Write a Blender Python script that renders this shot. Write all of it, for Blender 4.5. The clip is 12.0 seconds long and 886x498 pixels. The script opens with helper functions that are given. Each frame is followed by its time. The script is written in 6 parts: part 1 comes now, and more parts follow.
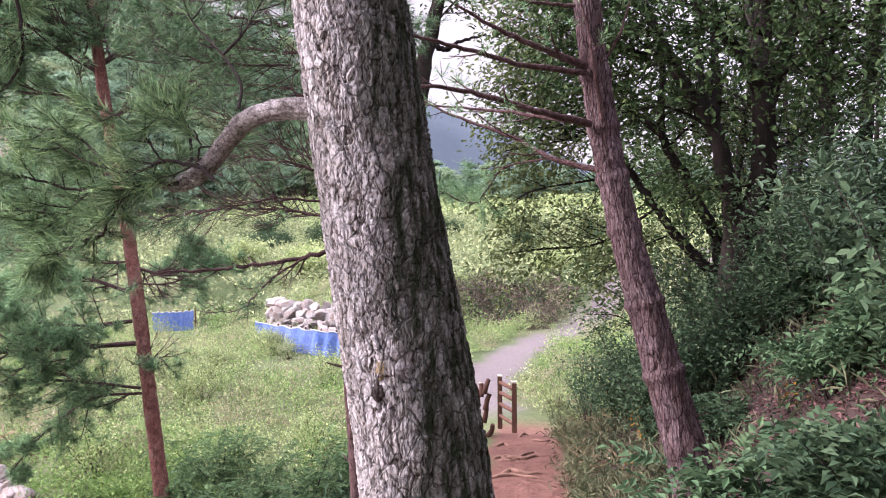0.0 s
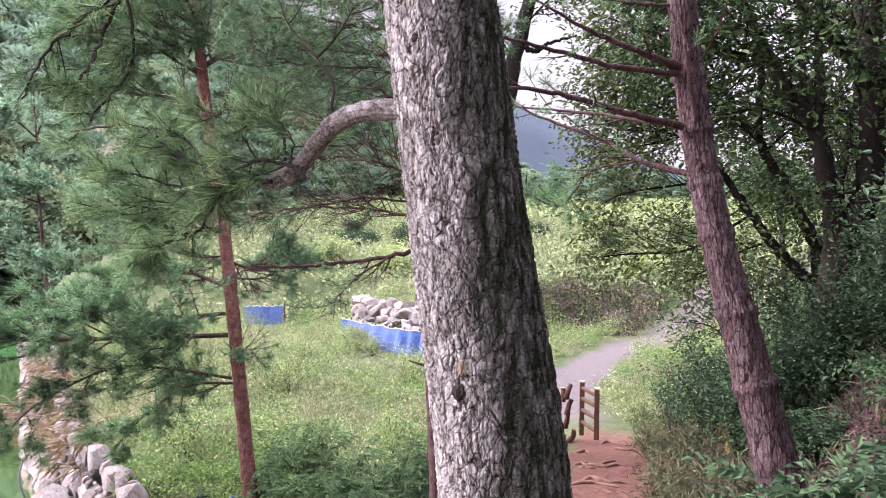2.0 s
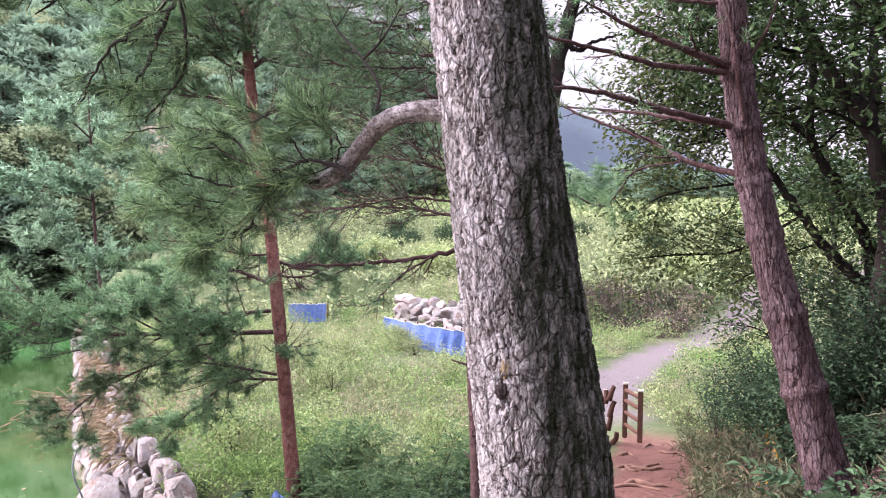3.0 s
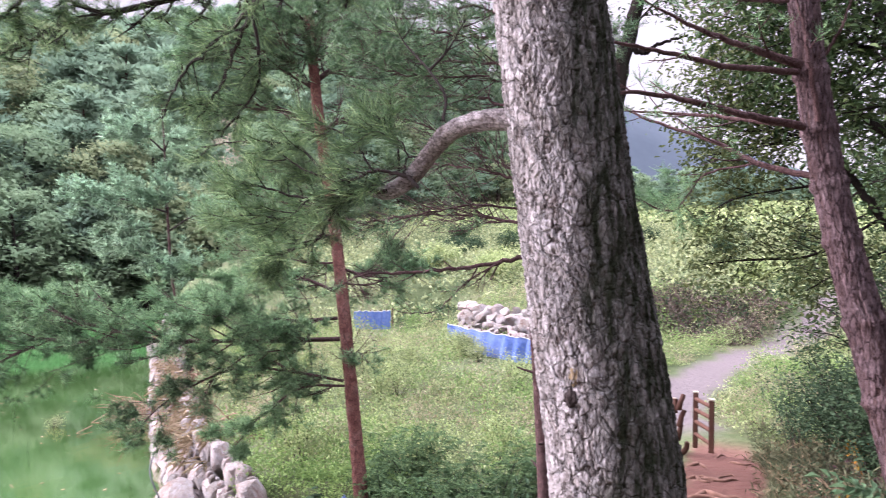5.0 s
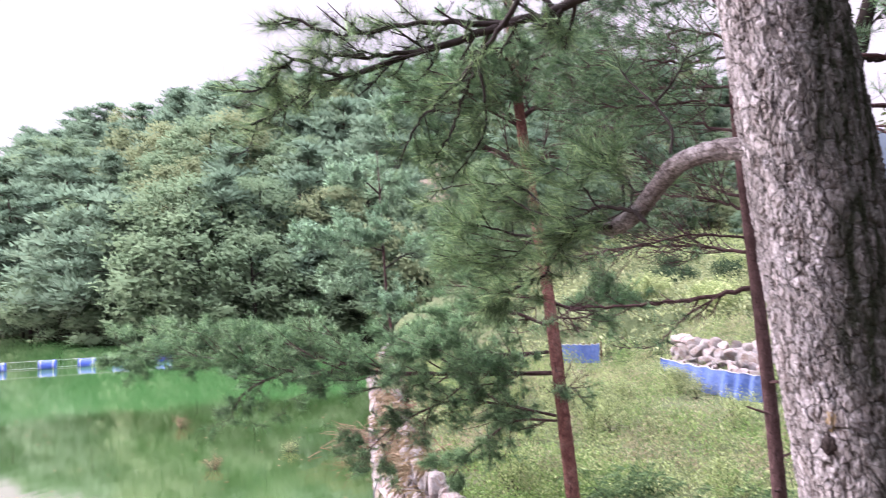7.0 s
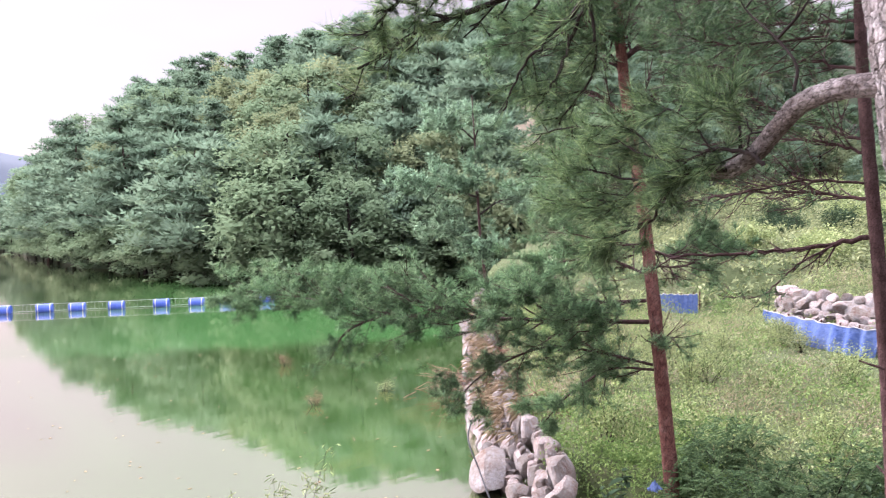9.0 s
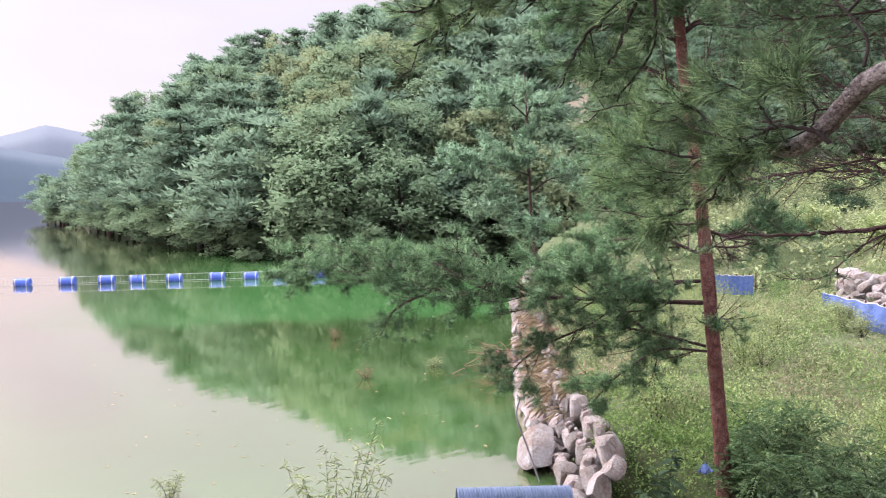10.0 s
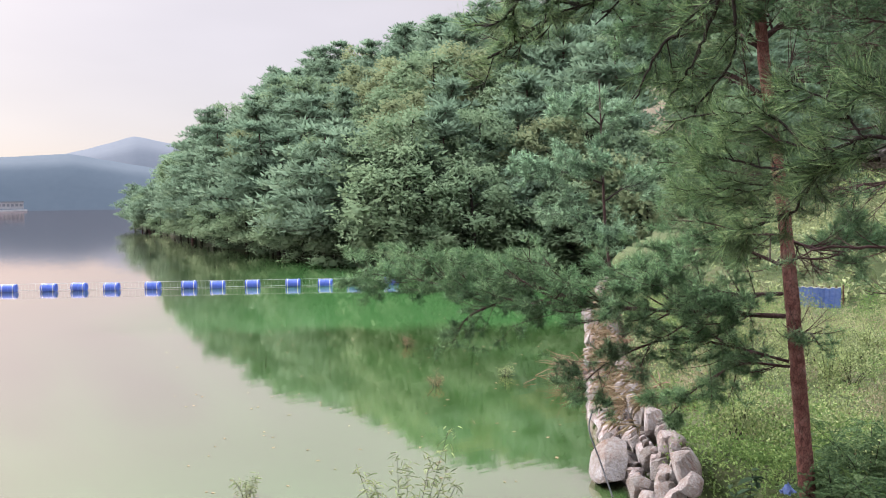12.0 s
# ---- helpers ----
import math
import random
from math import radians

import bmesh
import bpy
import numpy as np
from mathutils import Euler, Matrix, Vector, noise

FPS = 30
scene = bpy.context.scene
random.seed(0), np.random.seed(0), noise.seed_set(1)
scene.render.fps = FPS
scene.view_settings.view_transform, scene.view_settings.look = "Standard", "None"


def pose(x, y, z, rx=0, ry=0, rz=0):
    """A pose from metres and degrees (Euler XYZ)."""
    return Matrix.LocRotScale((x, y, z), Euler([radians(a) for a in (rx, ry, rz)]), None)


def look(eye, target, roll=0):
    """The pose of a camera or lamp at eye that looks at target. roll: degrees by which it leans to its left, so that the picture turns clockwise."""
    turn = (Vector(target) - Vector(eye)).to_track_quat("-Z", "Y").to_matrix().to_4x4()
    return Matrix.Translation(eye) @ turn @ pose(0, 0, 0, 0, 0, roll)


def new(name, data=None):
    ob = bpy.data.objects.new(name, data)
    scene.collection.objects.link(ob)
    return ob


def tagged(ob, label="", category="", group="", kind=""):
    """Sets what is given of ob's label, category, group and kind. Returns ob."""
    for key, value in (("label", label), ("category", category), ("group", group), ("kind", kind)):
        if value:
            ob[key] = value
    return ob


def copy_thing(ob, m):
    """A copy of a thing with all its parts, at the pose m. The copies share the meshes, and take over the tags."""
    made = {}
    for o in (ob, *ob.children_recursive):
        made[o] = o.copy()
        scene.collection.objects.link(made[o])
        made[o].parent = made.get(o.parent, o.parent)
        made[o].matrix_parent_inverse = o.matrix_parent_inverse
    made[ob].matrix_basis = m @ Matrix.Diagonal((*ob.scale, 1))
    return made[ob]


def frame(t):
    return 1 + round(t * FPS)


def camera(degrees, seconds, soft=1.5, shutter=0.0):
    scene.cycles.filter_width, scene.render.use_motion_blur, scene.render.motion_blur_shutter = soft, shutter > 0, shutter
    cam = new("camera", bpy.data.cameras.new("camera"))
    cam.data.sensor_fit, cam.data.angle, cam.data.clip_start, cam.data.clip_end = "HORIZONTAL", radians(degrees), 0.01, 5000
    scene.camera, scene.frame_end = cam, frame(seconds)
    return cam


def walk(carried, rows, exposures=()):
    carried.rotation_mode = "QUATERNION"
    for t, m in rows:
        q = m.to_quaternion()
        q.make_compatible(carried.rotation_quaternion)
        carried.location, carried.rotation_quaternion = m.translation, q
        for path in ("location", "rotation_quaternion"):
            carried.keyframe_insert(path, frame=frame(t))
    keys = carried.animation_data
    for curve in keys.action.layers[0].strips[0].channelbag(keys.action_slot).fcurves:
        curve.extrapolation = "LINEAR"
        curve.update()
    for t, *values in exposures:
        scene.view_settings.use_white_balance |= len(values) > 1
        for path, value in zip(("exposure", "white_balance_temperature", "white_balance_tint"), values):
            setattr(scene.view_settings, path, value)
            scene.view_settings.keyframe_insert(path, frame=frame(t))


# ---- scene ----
# ---- camera and walk ----
cam = camera(60.9, 12.0, soft=1.0, shutter=0.5)
# seconds, place, turn to the left, pitch, lean
ROWS = [
    (0.0, -0.000, 0.000, 5.000, 6.78, -2.17, -0.63),
    (0.5, 0.001, -0.004, 4.999, 7.82, -2.00, -0.34),
    (1.0, 0.001, -0.007, 4.998, 9.65, -1.91, 0.45),
    (1.5, 0.002, -0.008, 4.998, 11.59, -1.89, 0.55),
    (2.0, 0.003, -0.011, 4.998, 13.20, -2.04, 0.51),
    (2.5, 0.005, -0.018, 4.998, 14.70, -2.03, 0.55),
    (3.0, 0.003, -0.030, 4.999, 16.41, -2.11, 0.74),
    (3.6, 0.003, -0.035, 4.998, 17.47, -2.07, 0.90),
    (4.2, 0.004, -0.032, 4.997, 17.96, -1.87, 0.82),
    (4.8, -0.001, -0.043, 5.000, 20.01, -1.67, 0.33),
    (5.0, -0.004, -0.052, 5.003, 21.19, -1.62, 0.09),
    (5.5, -0.010, -0.062, 5.006, 25.03, -0.87, -0.29),
    (6.0, -0.023, -0.083, 5.012, 27.70, -0.48, -0.70),
    (6.5, -0.041, -0.108, 5.019, 31.45, -0.19, -1.08),
    (7.0, -0.056, -0.121, 5.021, 36.52, 1.05, -1.49),
    (7.2, -0.064, -0.128, 5.018, 37.87, 1.63, -1.44),
    (7.6, -0.072, -0.132, 5.016, 39.89, 1.95, -1.35),
    (8.0, -0.069, -0.129, 5.018, 40.98, 1.01, -1.30),
    (8.4, -0.066, -0.129, 5.020, 41.77, -0.56, -1.25),
    (8.8, -0.075, -0.143, 5.014, 42.89, -2.14, -1.17),
    (9.0, -0.084, -0.155, 5.009, 43.64, -2.83, -1.11),
    (9.5, -0.085, -0.163, 5.005, 45.56, -3.79, -0.82),
    (10.0, -0.083, -0.180, 5.008, 47.45, -4.49, -0.70),
    (10.5, -0.079, -0.194, 5.011, 49.32, -4.84, -0.45),
    (11.0, -0.076, -0.193, 5.007, 51.19, -4.58, -0.37),
    (11.5, -0.075, -0.187, 5.004, 52.29, -4.11, -0.37),
    (12.0, -0.074, -0.192, 5.022, 52.90, -3.80, -0.70),
]


def stand(t, x, y, z, yaw, pitch, lean):
    return t, pose(x, y, z, 0, 0, yaw) @ pose(0, 0, 0, 90 + pitch, 0, 0) @ pose(0, 0, 0, 0, 0, lean)


walk(cam, [stand(*row) for row in ROWS], [(0.0, 2.72, 5920, 28), (5.0, 2.76, 5800, 29), (7.0, 2.70, 5900, 30), (9.5, 2.48, 6000, 25), (12.0, 2.16, 6100, 16)])

# ---- world and sun ----
SUN_ELEVATION, SUN_AZIMUTH = radians(30), radians(101)  # azimuth counted to the left of +y, over the lake
world = bpy.data.worlds.new("hazy_evening_sky")
scene.world = world
world.use_nodes = True
wn, wl = world.node_tree.nodes, world.node_tree.links
wn.clear()
sky = wn.new("ShaderNodeTexSky")
sky.sky_type, sky.sun_disc = "NISHITA", False
sky.sun_elevation, sky.sun_rotation = SUN_ELEVATION, -SUN_AZIMUTH
sky.dust_density, sky.air_density, sky.ozone_density = 1.5, 1.0, 1.0
clear = wn.new("ShaderNodeBackground")
clear.inputs["Strength"].default_value = 0.006
wl.new(sky.outputs[0], clear.inputs["Color"])
coord = wn.new("ShaderNodeTexCoord")
split = wn.new("ShaderNodeSeparateXYZ")
wl.new(coord.outputs["Generated"], split.inputs[0])
stretch = wn.new("ShaderNodeMapping")
stretch.inputs["Scale"].default_value = (1.0, 1.0, 4.0)
wl.new(coord.outputs["Generated"], stretch.inputs[0])
cloud = wn.new("ShaderNodeTexNoise")
cloud.inputs["Scale"].default_value, cloud.inputs["Detail"].default_value = 1.6, 4.0
wl.new(stretch.outputs[0], cloud.inputs["Vector"])
height = wn.new("ShaderNodeValToRGB")
# an overcast sky: three times as bright overhead as at the horizon
height.color_ramp.elements[0].position, height.color_ramp.elements[0].color = 0.0, (0.120, 0.110, 0.105, 1)
height.color_ramp.elements[1].position, height.color_ramp.elements[1].color = 1.0, (1.35, 1.37, 1.44, 1)
for spot, tint in ((0.12, (0.130, 0.119, 0.113)), (0.30, (0.150, 0.136, 0.127)), (0.42, (0.190, 0.176, 0.167)), (0.58, (0.80, 0.79, 0.79))):
    step = height.color_ramp.elements.new(spot)
    step.color = (*tint, 1)
wl.new(split.outputs["Z"], height.inputs[0])
veil = wn.new("ShaderNodeMix")
veil.data_type, veil.blend_type = "RGBA", "MULTIPLY"
veil.inputs[0].default_value = 0.35
wl.new(height.outputs[0], veil.inputs[6])
wl.new(cloud.outputs["Fac"], veil.inputs[7])
overcast = wn.new("ShaderNodeBackground")
overcast.inputs["Strength"].default_value = 1.25
wl.new(veil.outputs[2], overcast.inputs["Color"])
both = wn.new("ShaderNodeAddShader")
wl.new(clear.outputs[0], both.inputs[0])
wl.new(overcast.outputs[0], both.inputs[1])
world_out = wn.new("ShaderNodeOutputWorld")
wl.new(both.outputs[0], world_out.inputs[0])

sun_data = bpy.data.lights.new("sun", "SUN")
sun_data.energy, sun_data.angle, sun_data.color = 1.9, radians(20), (1.0, 0.94, 0.87)
sun = new("sun", sun_data)
toward = Vector((-math.sin(SUN_AZIMUTH) * math.cos(SUN_ELEVATION), math.cos(SUN_AZIMUTH) * math.cos(SUN_ELEVATION), math.sin(SUN_ELEVATION)))
sun.matrix_world = look(toward * 60, (0, 0, 0))


# ---- materials ----
ALBEDO_SCALE = 0.5  # scales all base colours down; less bounced light deepens the contrast


def material(name, colours, scale=3.0, rough=0.8, bump=0.0, bump_scale=40.0, island=0.0, detail=5.0, translucent=0.0,
             specular=0.06, metal=0.0, per_object=0.0, stretch_z=1.0, attribute="", attribute_colour=(0, 0, 0)):
    """A surface of colours that blend by noise at two scales; island: how far each loose piece differs in brightness."""
    mat = bpy.data.materials.new(name)
    mat.use_nodes = True
    n, l = mat.node_tree.nodes, mat.node_tree.links
    n.clear()
    geo, tex = n.new("ShaderNodeNewGeometry"), n.new("ShaderNodeTexCoord")
    space = n.new("ShaderNodeMapping")
    space.inputs["Scale"].default_value = (1, 1, stretch_z)
    l.new(tex.outputs["Object"], space.inputs[0])
    big, fine = n.new("ShaderNodeTexNoise"), n.new("ShaderNodeTexNoise")
    big.inputs["Scale"].default_value, big.inputs["Detail"].default_value = scale, detail
    fine.inputs["Scale"].default_value, fine.inputs["Detail"].default_value = scale * 9, detail
    l.new(space.outputs[0], big.inputs["Vector"])
    l.new(space.outputs[0], fine.inputs["Vector"])
    blend = n.new("ShaderNodeMix")
    blend.inputs[0].default_value = 0.4
    l.new(big.outputs["Fac"], blend.inputs[2])
    l.new(fine.outputs["Fac"], blend.inputs[3])
    ramp = n.new("ShaderNodeValToRGB")
    count = len(colours)
    while len(ramp.color_ramp.elements) < count:
        ramp.color_ramp.elements.new(0.5)
    for k, colour in enumerate(colours):
        ramp.color_ramp.elements[k].position = 0.34 + 0.32 * k / max(count - 1, 1)
        ramp.color_ramp.elements[k].color = (*(ALBEDO_SCALE * c for c in colour), 1)
    l.new(blend.outputs[0], ramp.inputs[0])
    colour = ramp.outputs[0]
    if island or per_object:
        hue = n.new("ShaderNodeHueSaturation")
        span = n.new("ShaderNodeMapRange")
        if per_object:
            info = n.new("ShaderNodeObjectInfo")
            l.new(info.outputs["Random"], span.inputs[0])
        else:
            l.new(geo.outputs["Random Per Island"], span.inputs[0])
        far = island or per_object
        span.inputs["To Min"].default_value, span.inputs["To Max"].default_value = 1 - far, 1 + far
        l.new(span.outputs[0], hue.inputs["Value"])
        tone = n.new("ShaderNodeMapRange")
        l.new(span.outputs[0], tone.inputs[0])
        tone.inputs["From Min"].default_value, tone.inputs["From Max"].default_value = 1 - far, 1 + far
        tone.inputs["To Min"].default_value, tone.inputs["To Max"].default_value = 0.5 + 0.03 * far, 0.5 - 0.06 * far
        l.new(tone.outputs[0], hue.inputs["Hue"])
        l.new(colour, hue.inputs["Color"])
        colour = hue.outputs[0]
    if attribute:
        att = n.new("ShaderNodeAttribute")
        att.attribute_name = attribute
        crack = n.new("ShaderNodeMix")
        crack.data_type = "RGBA"
        crack.inputs[7].default_value = (*attribute_colour, 1)
        l.new(att.outputs["Fac"], crack.inputs[0])
        l.new(colour, crack.inputs[6])
        colour = crack.outputs[2]
    bsdf = n.new("ShaderNodeBsdfPrincipled")
    l.new(colour, bsdf.inputs["Base Color"])
    bsdf.inputs["Roughness"].default_value = rough
    bsdf.inputs["Specular IOR Level"].default_value = specular
    bsdf.inputs["Metallic"].default_value = metal
    if bump:
        relief, height_map = n.new("ShaderNodeBump"), n.new("ShaderNodeTexNoise")
        height_map.inputs["Scale"].default_value, height_map.inputs["Detail"].default_value = bump_scale, 6.0
        l.new(space.outputs[0], height_map.inputs["Vector"])
        l.new(height_map.outputs["Fac"], relief.inputs["Height"])
        relief.inputs["Strength"].default_value, relief.inputs["Distance"].default_value = bump, 0.6 / bump_scale
        l.new(relief.outputs[0], bsdf.inputs["Normal"])
    surface = bsdf.outputs[0]
    if translucent:
        glow, mix = n.new("ShaderNodeBsdfTranslucent"), n.new("ShaderNodeMixShader")
        l.new(colour, glow.inputs["Color"])
        mix.inputs[0].default_value = translucent
        l.new(surface, mix.inputs[1])
        l.new(glow.outputs[0], mix.inputs[2])
        surface = mix.outputs[0]
    out = n.new("ShaderNodeOutputMaterial")
    l.new(surface, out.inputs[0])
    return mat


M_BARK = material("grey_pine_bark", [(0.40, 0.36, 0.335), (0.565, 0.52, 0.50), (0.75, 0.705, 0.70)], 13, 0.9, 1.0, 120, specular=0.0,
                  attribute="furrow", attribute_colour=(0.065, 0.05, 0.043))
def add_moss_shade(mat):
    """Dark green algae, and shade painted with it, where the mesh's mask asks for it."""
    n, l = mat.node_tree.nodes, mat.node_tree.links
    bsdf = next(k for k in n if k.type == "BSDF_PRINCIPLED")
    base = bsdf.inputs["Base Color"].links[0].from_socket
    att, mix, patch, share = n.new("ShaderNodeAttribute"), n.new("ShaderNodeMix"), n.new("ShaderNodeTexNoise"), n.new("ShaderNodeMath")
    att.attribute_name, mix.data_type, share.operation = "moss_shade", "RGBA", "MULTIPLY"
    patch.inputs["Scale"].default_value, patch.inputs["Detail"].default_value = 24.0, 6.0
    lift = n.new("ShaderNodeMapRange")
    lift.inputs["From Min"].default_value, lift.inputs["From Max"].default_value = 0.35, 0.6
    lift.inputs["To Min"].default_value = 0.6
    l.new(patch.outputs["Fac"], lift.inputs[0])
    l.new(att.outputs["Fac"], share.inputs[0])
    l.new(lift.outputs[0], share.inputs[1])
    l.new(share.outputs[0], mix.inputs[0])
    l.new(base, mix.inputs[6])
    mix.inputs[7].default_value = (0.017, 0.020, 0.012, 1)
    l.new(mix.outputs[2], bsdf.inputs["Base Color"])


def add_flakes(mat, scale, tall, wander, depth, dark):
    """Thin bark flakes of their own tone and height, parted by dark cracks."""
    n, l = mat.node_tree.nodes, mat.node_tree.links
    bsdf = next(k for k in n if k.type == "BSDF_PRINCIPLED")
    base = bsdf.inputs["Base Color"].links[0].from_socket
    tex, space, wave, push = n.new("ShaderNodeTexCoord"), n.new("ShaderNodeMapping"), n.new("ShaderNodeTexNoise"), n.new("ShaderNodeMix")
    space.inputs["Scale"].default_value = (1, 1, tall)
    l.new(tex.outputs["Object"], space.inputs[0])
    wave.inputs["Scale"].default_value, wave.inputs["Detail"].default_value = scale * 0.8, 4.0
    l.new(tex.outputs["Object"], wave.inputs["Vector"])
    push.data_type, push.blend_type = "RGBA", "LINEAR_LIGHT"
    push.inputs[0].default_value = wander / scale
    l.new(space.outputs[0], push.inputs[6])
    l.new(wave.outputs["Color"], push.inputs[7])
    heights, tones = [], base
    for k, (size, width, weight) in enumerate(((scale, 0.075, 1.0), (scale * 2.3, 0.12, 0.4))):
        edge, cell = n.new("ShaderNodeTexVoronoi"), n.new("ShaderNodeTexVoronoi")
        edge.feature = "DISTANCE_TO_EDGE"
        for v in (edge, cell):
            v.inputs["Scale"].default_value = size
            l.new(push.outputs[2], v.inputs["Vector"])
        open_up = n.new("ShaderNodeMapRange")
        open_up.inputs["From Max"].default_value = width
        l.new(edge.outputs["Distance"], open_up.inputs[0])
        grey = n.new("ShaderNodeRGBToBW")
        l.new(cell.outputs["Color"], grey.inputs[0])
        tone = n.new("ShaderNodeMapRange")
        tone.inputs["To Min"].default_value, tone.inputs["To Max"].default_value = 1 - 0.28 * weight, 1 + 0.24 * weight
        l.new(grey.outputs[0], tone.inputs[0])
        crack = n.new("ShaderNodeMapRange")
        crack.inputs["To Min"].default_value = 1 - (1 - dark) * weight
        l.new(open_up.outputs[0], crack.inputs[0])
        for value in (tone, crack):
            mul = n.new("ShaderNodeMix")
            mul.data_type, mul.blend_type = "RGBA", "MULTIPLY"
            mul.inputs[0].default_value = 1.0
            l.new(tones, mul.inputs[6])
            l.new(value.outputs[0], mul.inputs[7])
            tones = mul.outputs[2]
        high = n.new("ShaderNodeMath")
        high.operation = "MULTIPLY_ADD"
        l.new(open_up.outputs[0], high.inputs[0])
        high.inputs[1].default_value = weight
        l.new(grey.outputs[0], high.inputs[2])
        heights.append(high.outputs[0])
    total, relief = n.new("ShaderNodeMath"), n.new("ShaderNodeBump")
    l.new(heights[0], total.inputs[0])
    l.new(heights[1], total.inputs[1])
    relief.inputs["Strength"].default_value, relief.inputs["Distance"].default_value = 1.0, depth
    l.new(total.outputs[0], relief.inputs["Height"])
    if bsdf.inputs["Normal"].links:
        l.new(bsdf.inputs["Normal"].links[0].from_socket, relief.inputs["Normal"])
    l.new(relief.outputs[0], bsdf.inputs["Normal"])
    l.new(tones, bsdf.inputs["Base Color"])


add_flakes(M_BARK, 29.0, 0.55, 0.35, 0.0055, 0.6)
add_moss_shade(M_BARK)
M_BARK_RIGHT = material("brown_pine_bark", [(0.10, 0.068, 0.070), (0.175, 0.122, 0.125), (0.27, 0.20, 0.205)], 7, 0.85, 0.8, 120, specular=0.0,
                        attribute="furrow", attribute_colour=(0.05, 0.03, 0.026))
add_flakes(M_BARK_RIGHT, 30.0, 0.22, 0.2, 0.006, 0.4)
M_BARK_RED = material("red_pine_bark", [(0.20, 0.082, 0.066), (0.37, 0.165, 0.135), (0.47, 0.27, 0.225)], 8, 0.8, 0.8, 90)
add_flakes(M_BARK_RED, 30.0, 0.5, 0.2, 0.006, 0.4)
M_LIMB = material("limb_bark", [(0.30, 0.255, 0.24), (0.48, 0.42, 0.40), (0.68, 0.62, 0.60)], 14, 0.85, 0.5, 200, specular=0.0,
                  attribute="furrow", attribute_colour=(0.06, 0.045, 0.037))
add_flakes(M_LIMB, 55.0, 0.8, 0.4, 0.0025, 0.5)
M_TWIG = material("dark_twig_bark", [(0.035, 0.027, 0.024), (0.085, 0.066, 0.06)], 12, 0.85, 0.6, 120)
M_TWIG_RED = material("reddish_branch_bark", [(0.095, 0.05, 0.047), (0.20, 0.122, 0.115)], 10, 0.8, 0.6, 120)
add_flakes(M_TWIG_RED, 48.0, 0.4, 0.2, 0.003, 0.45)
M_TRUNK_DARK = material("dark_broadleaf_bark", [(0.022, 0.018, 0.016), (0.055, 0.046, 0.04)], 8, 0.85, 1.0, 60, stretch_z=0.3, specular=0.0)
M_NEEDLE_DARK = material("dark_pine_needles", [(0.045, 0.12, 0.05), (0.20, 0.34, 0.16)], 6.0, 0.45, island=0.6, translucent=0.08, specular=0.08)
M_NEEDLE = material("pine_needles", [(0.09, 0.21, 0.075), (0.40, 0.63, 0.28)], 22.0, 0.5, island=0.7, translucent=0.2, specular=0.04)
M_NEEDLE_MID = material("blue_green_pine_needles", [(0.10, 0.26, 0.105), (0.38, 0.63, 0.31)], 2.5, 0.5, island=0.6, translucent=0.2, specular=0.05)
M_NEEDLE_LIGHT = material("light_pine_needles", [(0.33, 0.60, 0.33), (0.54, 0.82, 0.50)], 0.5, 0.5, island=0.4, translucent=0.15, specular=0.04)
M_LEAF = material("oak_leaves", [(0.038, 0.078, 0.028), (0.095, 0.15, 0.056)], 1.2, 0.5, island=0.45, translucent=0.12, specular=0.04)
M_LEAF_YOUNG = material("young_olive_leaves", [(0.095, 0.14, 0.05), (0.21, 0.26, 0.10)], 1.2, 0.5, island=0.45, translucent=0.3, specular=0.04)
M_LEAF_BROAD = material("large_pale_leaves", [(0.055, 0.10, 0.055), (0.115, 0.18, 0.098)], 1.5, 0.5, island=0.35, translucent=0.15, specular=0.08)
M_SHRUB = material("shrub_leaves", [(0.054, 0.105, 0.053), (0.125, 0.195, 0.10)], 1.5, 0.55, island=0.4, translucent=0.18, specular=0.04)
M_BANK_LEAF = material("bank_plant_leaves", [(0.075, 0.145, 0.07), (0.16, 0.26, 0.125)], 1.5, 0.55, island=0.35, translucent=0.2, specular=0.04)
M_LEAF_YELLOW = material("yellowed_leaves", [(0.55, 0.28, 0.03), (0.6, 0.36, 0.05)], 4, 0.5, island=0.3, translucent=0.3)
M_MEADOW = material("meadow_weeds", [(0.27, 0.39, 0.14), (0.50, 0.62, 0.26), (0.74, 0.81, 0.42)], 0.5, 0.6, island=0.35, translucent=0.18, specular=0.04)
M_GRASS_LIGHT = material("light_grass", [(0.32, 0.41, 0.18), (0.50, 0.55, 0.29)], 1.0, 0.6, island=0.4, translucent=0.18, specular=0.04)
M_WEED_GREEN = material("fresh_green_weeds", [(0.20, 0.36, 0.10), (0.42, 0.60, 0.21)], 0.8, 0.6, island=0.35, translucent=0.2, specular=0.04)
M_WEED_DRY = material("buff_weeds", [(0.44, 0.40, 0.23), (0.74, 0.66, 0.44)], 0.8, 0.7, island=0.3, translucent=0.18, specular=0.02)
M_VERGE = material("verge_grass", [(0.135, 0.16, 0.08), (0.25, 0.25, 0.15)], 1.5, 0.7, island=0.4, translucent=0.15, specular=0.04)
M_FEATHER = material("feathery_leaves", [(0.13, 0.23, 0.10), (0.25, 0.38, 0.17)], 1.5, 0.7, island=0.4, translucent=0.15, specular=0.04)
M_DRY = material("dry_grass", [(0.30, 0.23, 0.13), (0.48, 0.38, 0.23)], 2.0, 0.7, island=0.3, translucent=0.18, specular=0.04)
M_DRY_RED = material("dry_reddish_straw", [(0.30, 0.19, 0.12), (0.50, 0.36, 0.25)], 2.0, 0.8, island=0.35, translucent=0.15, specular=0.0)
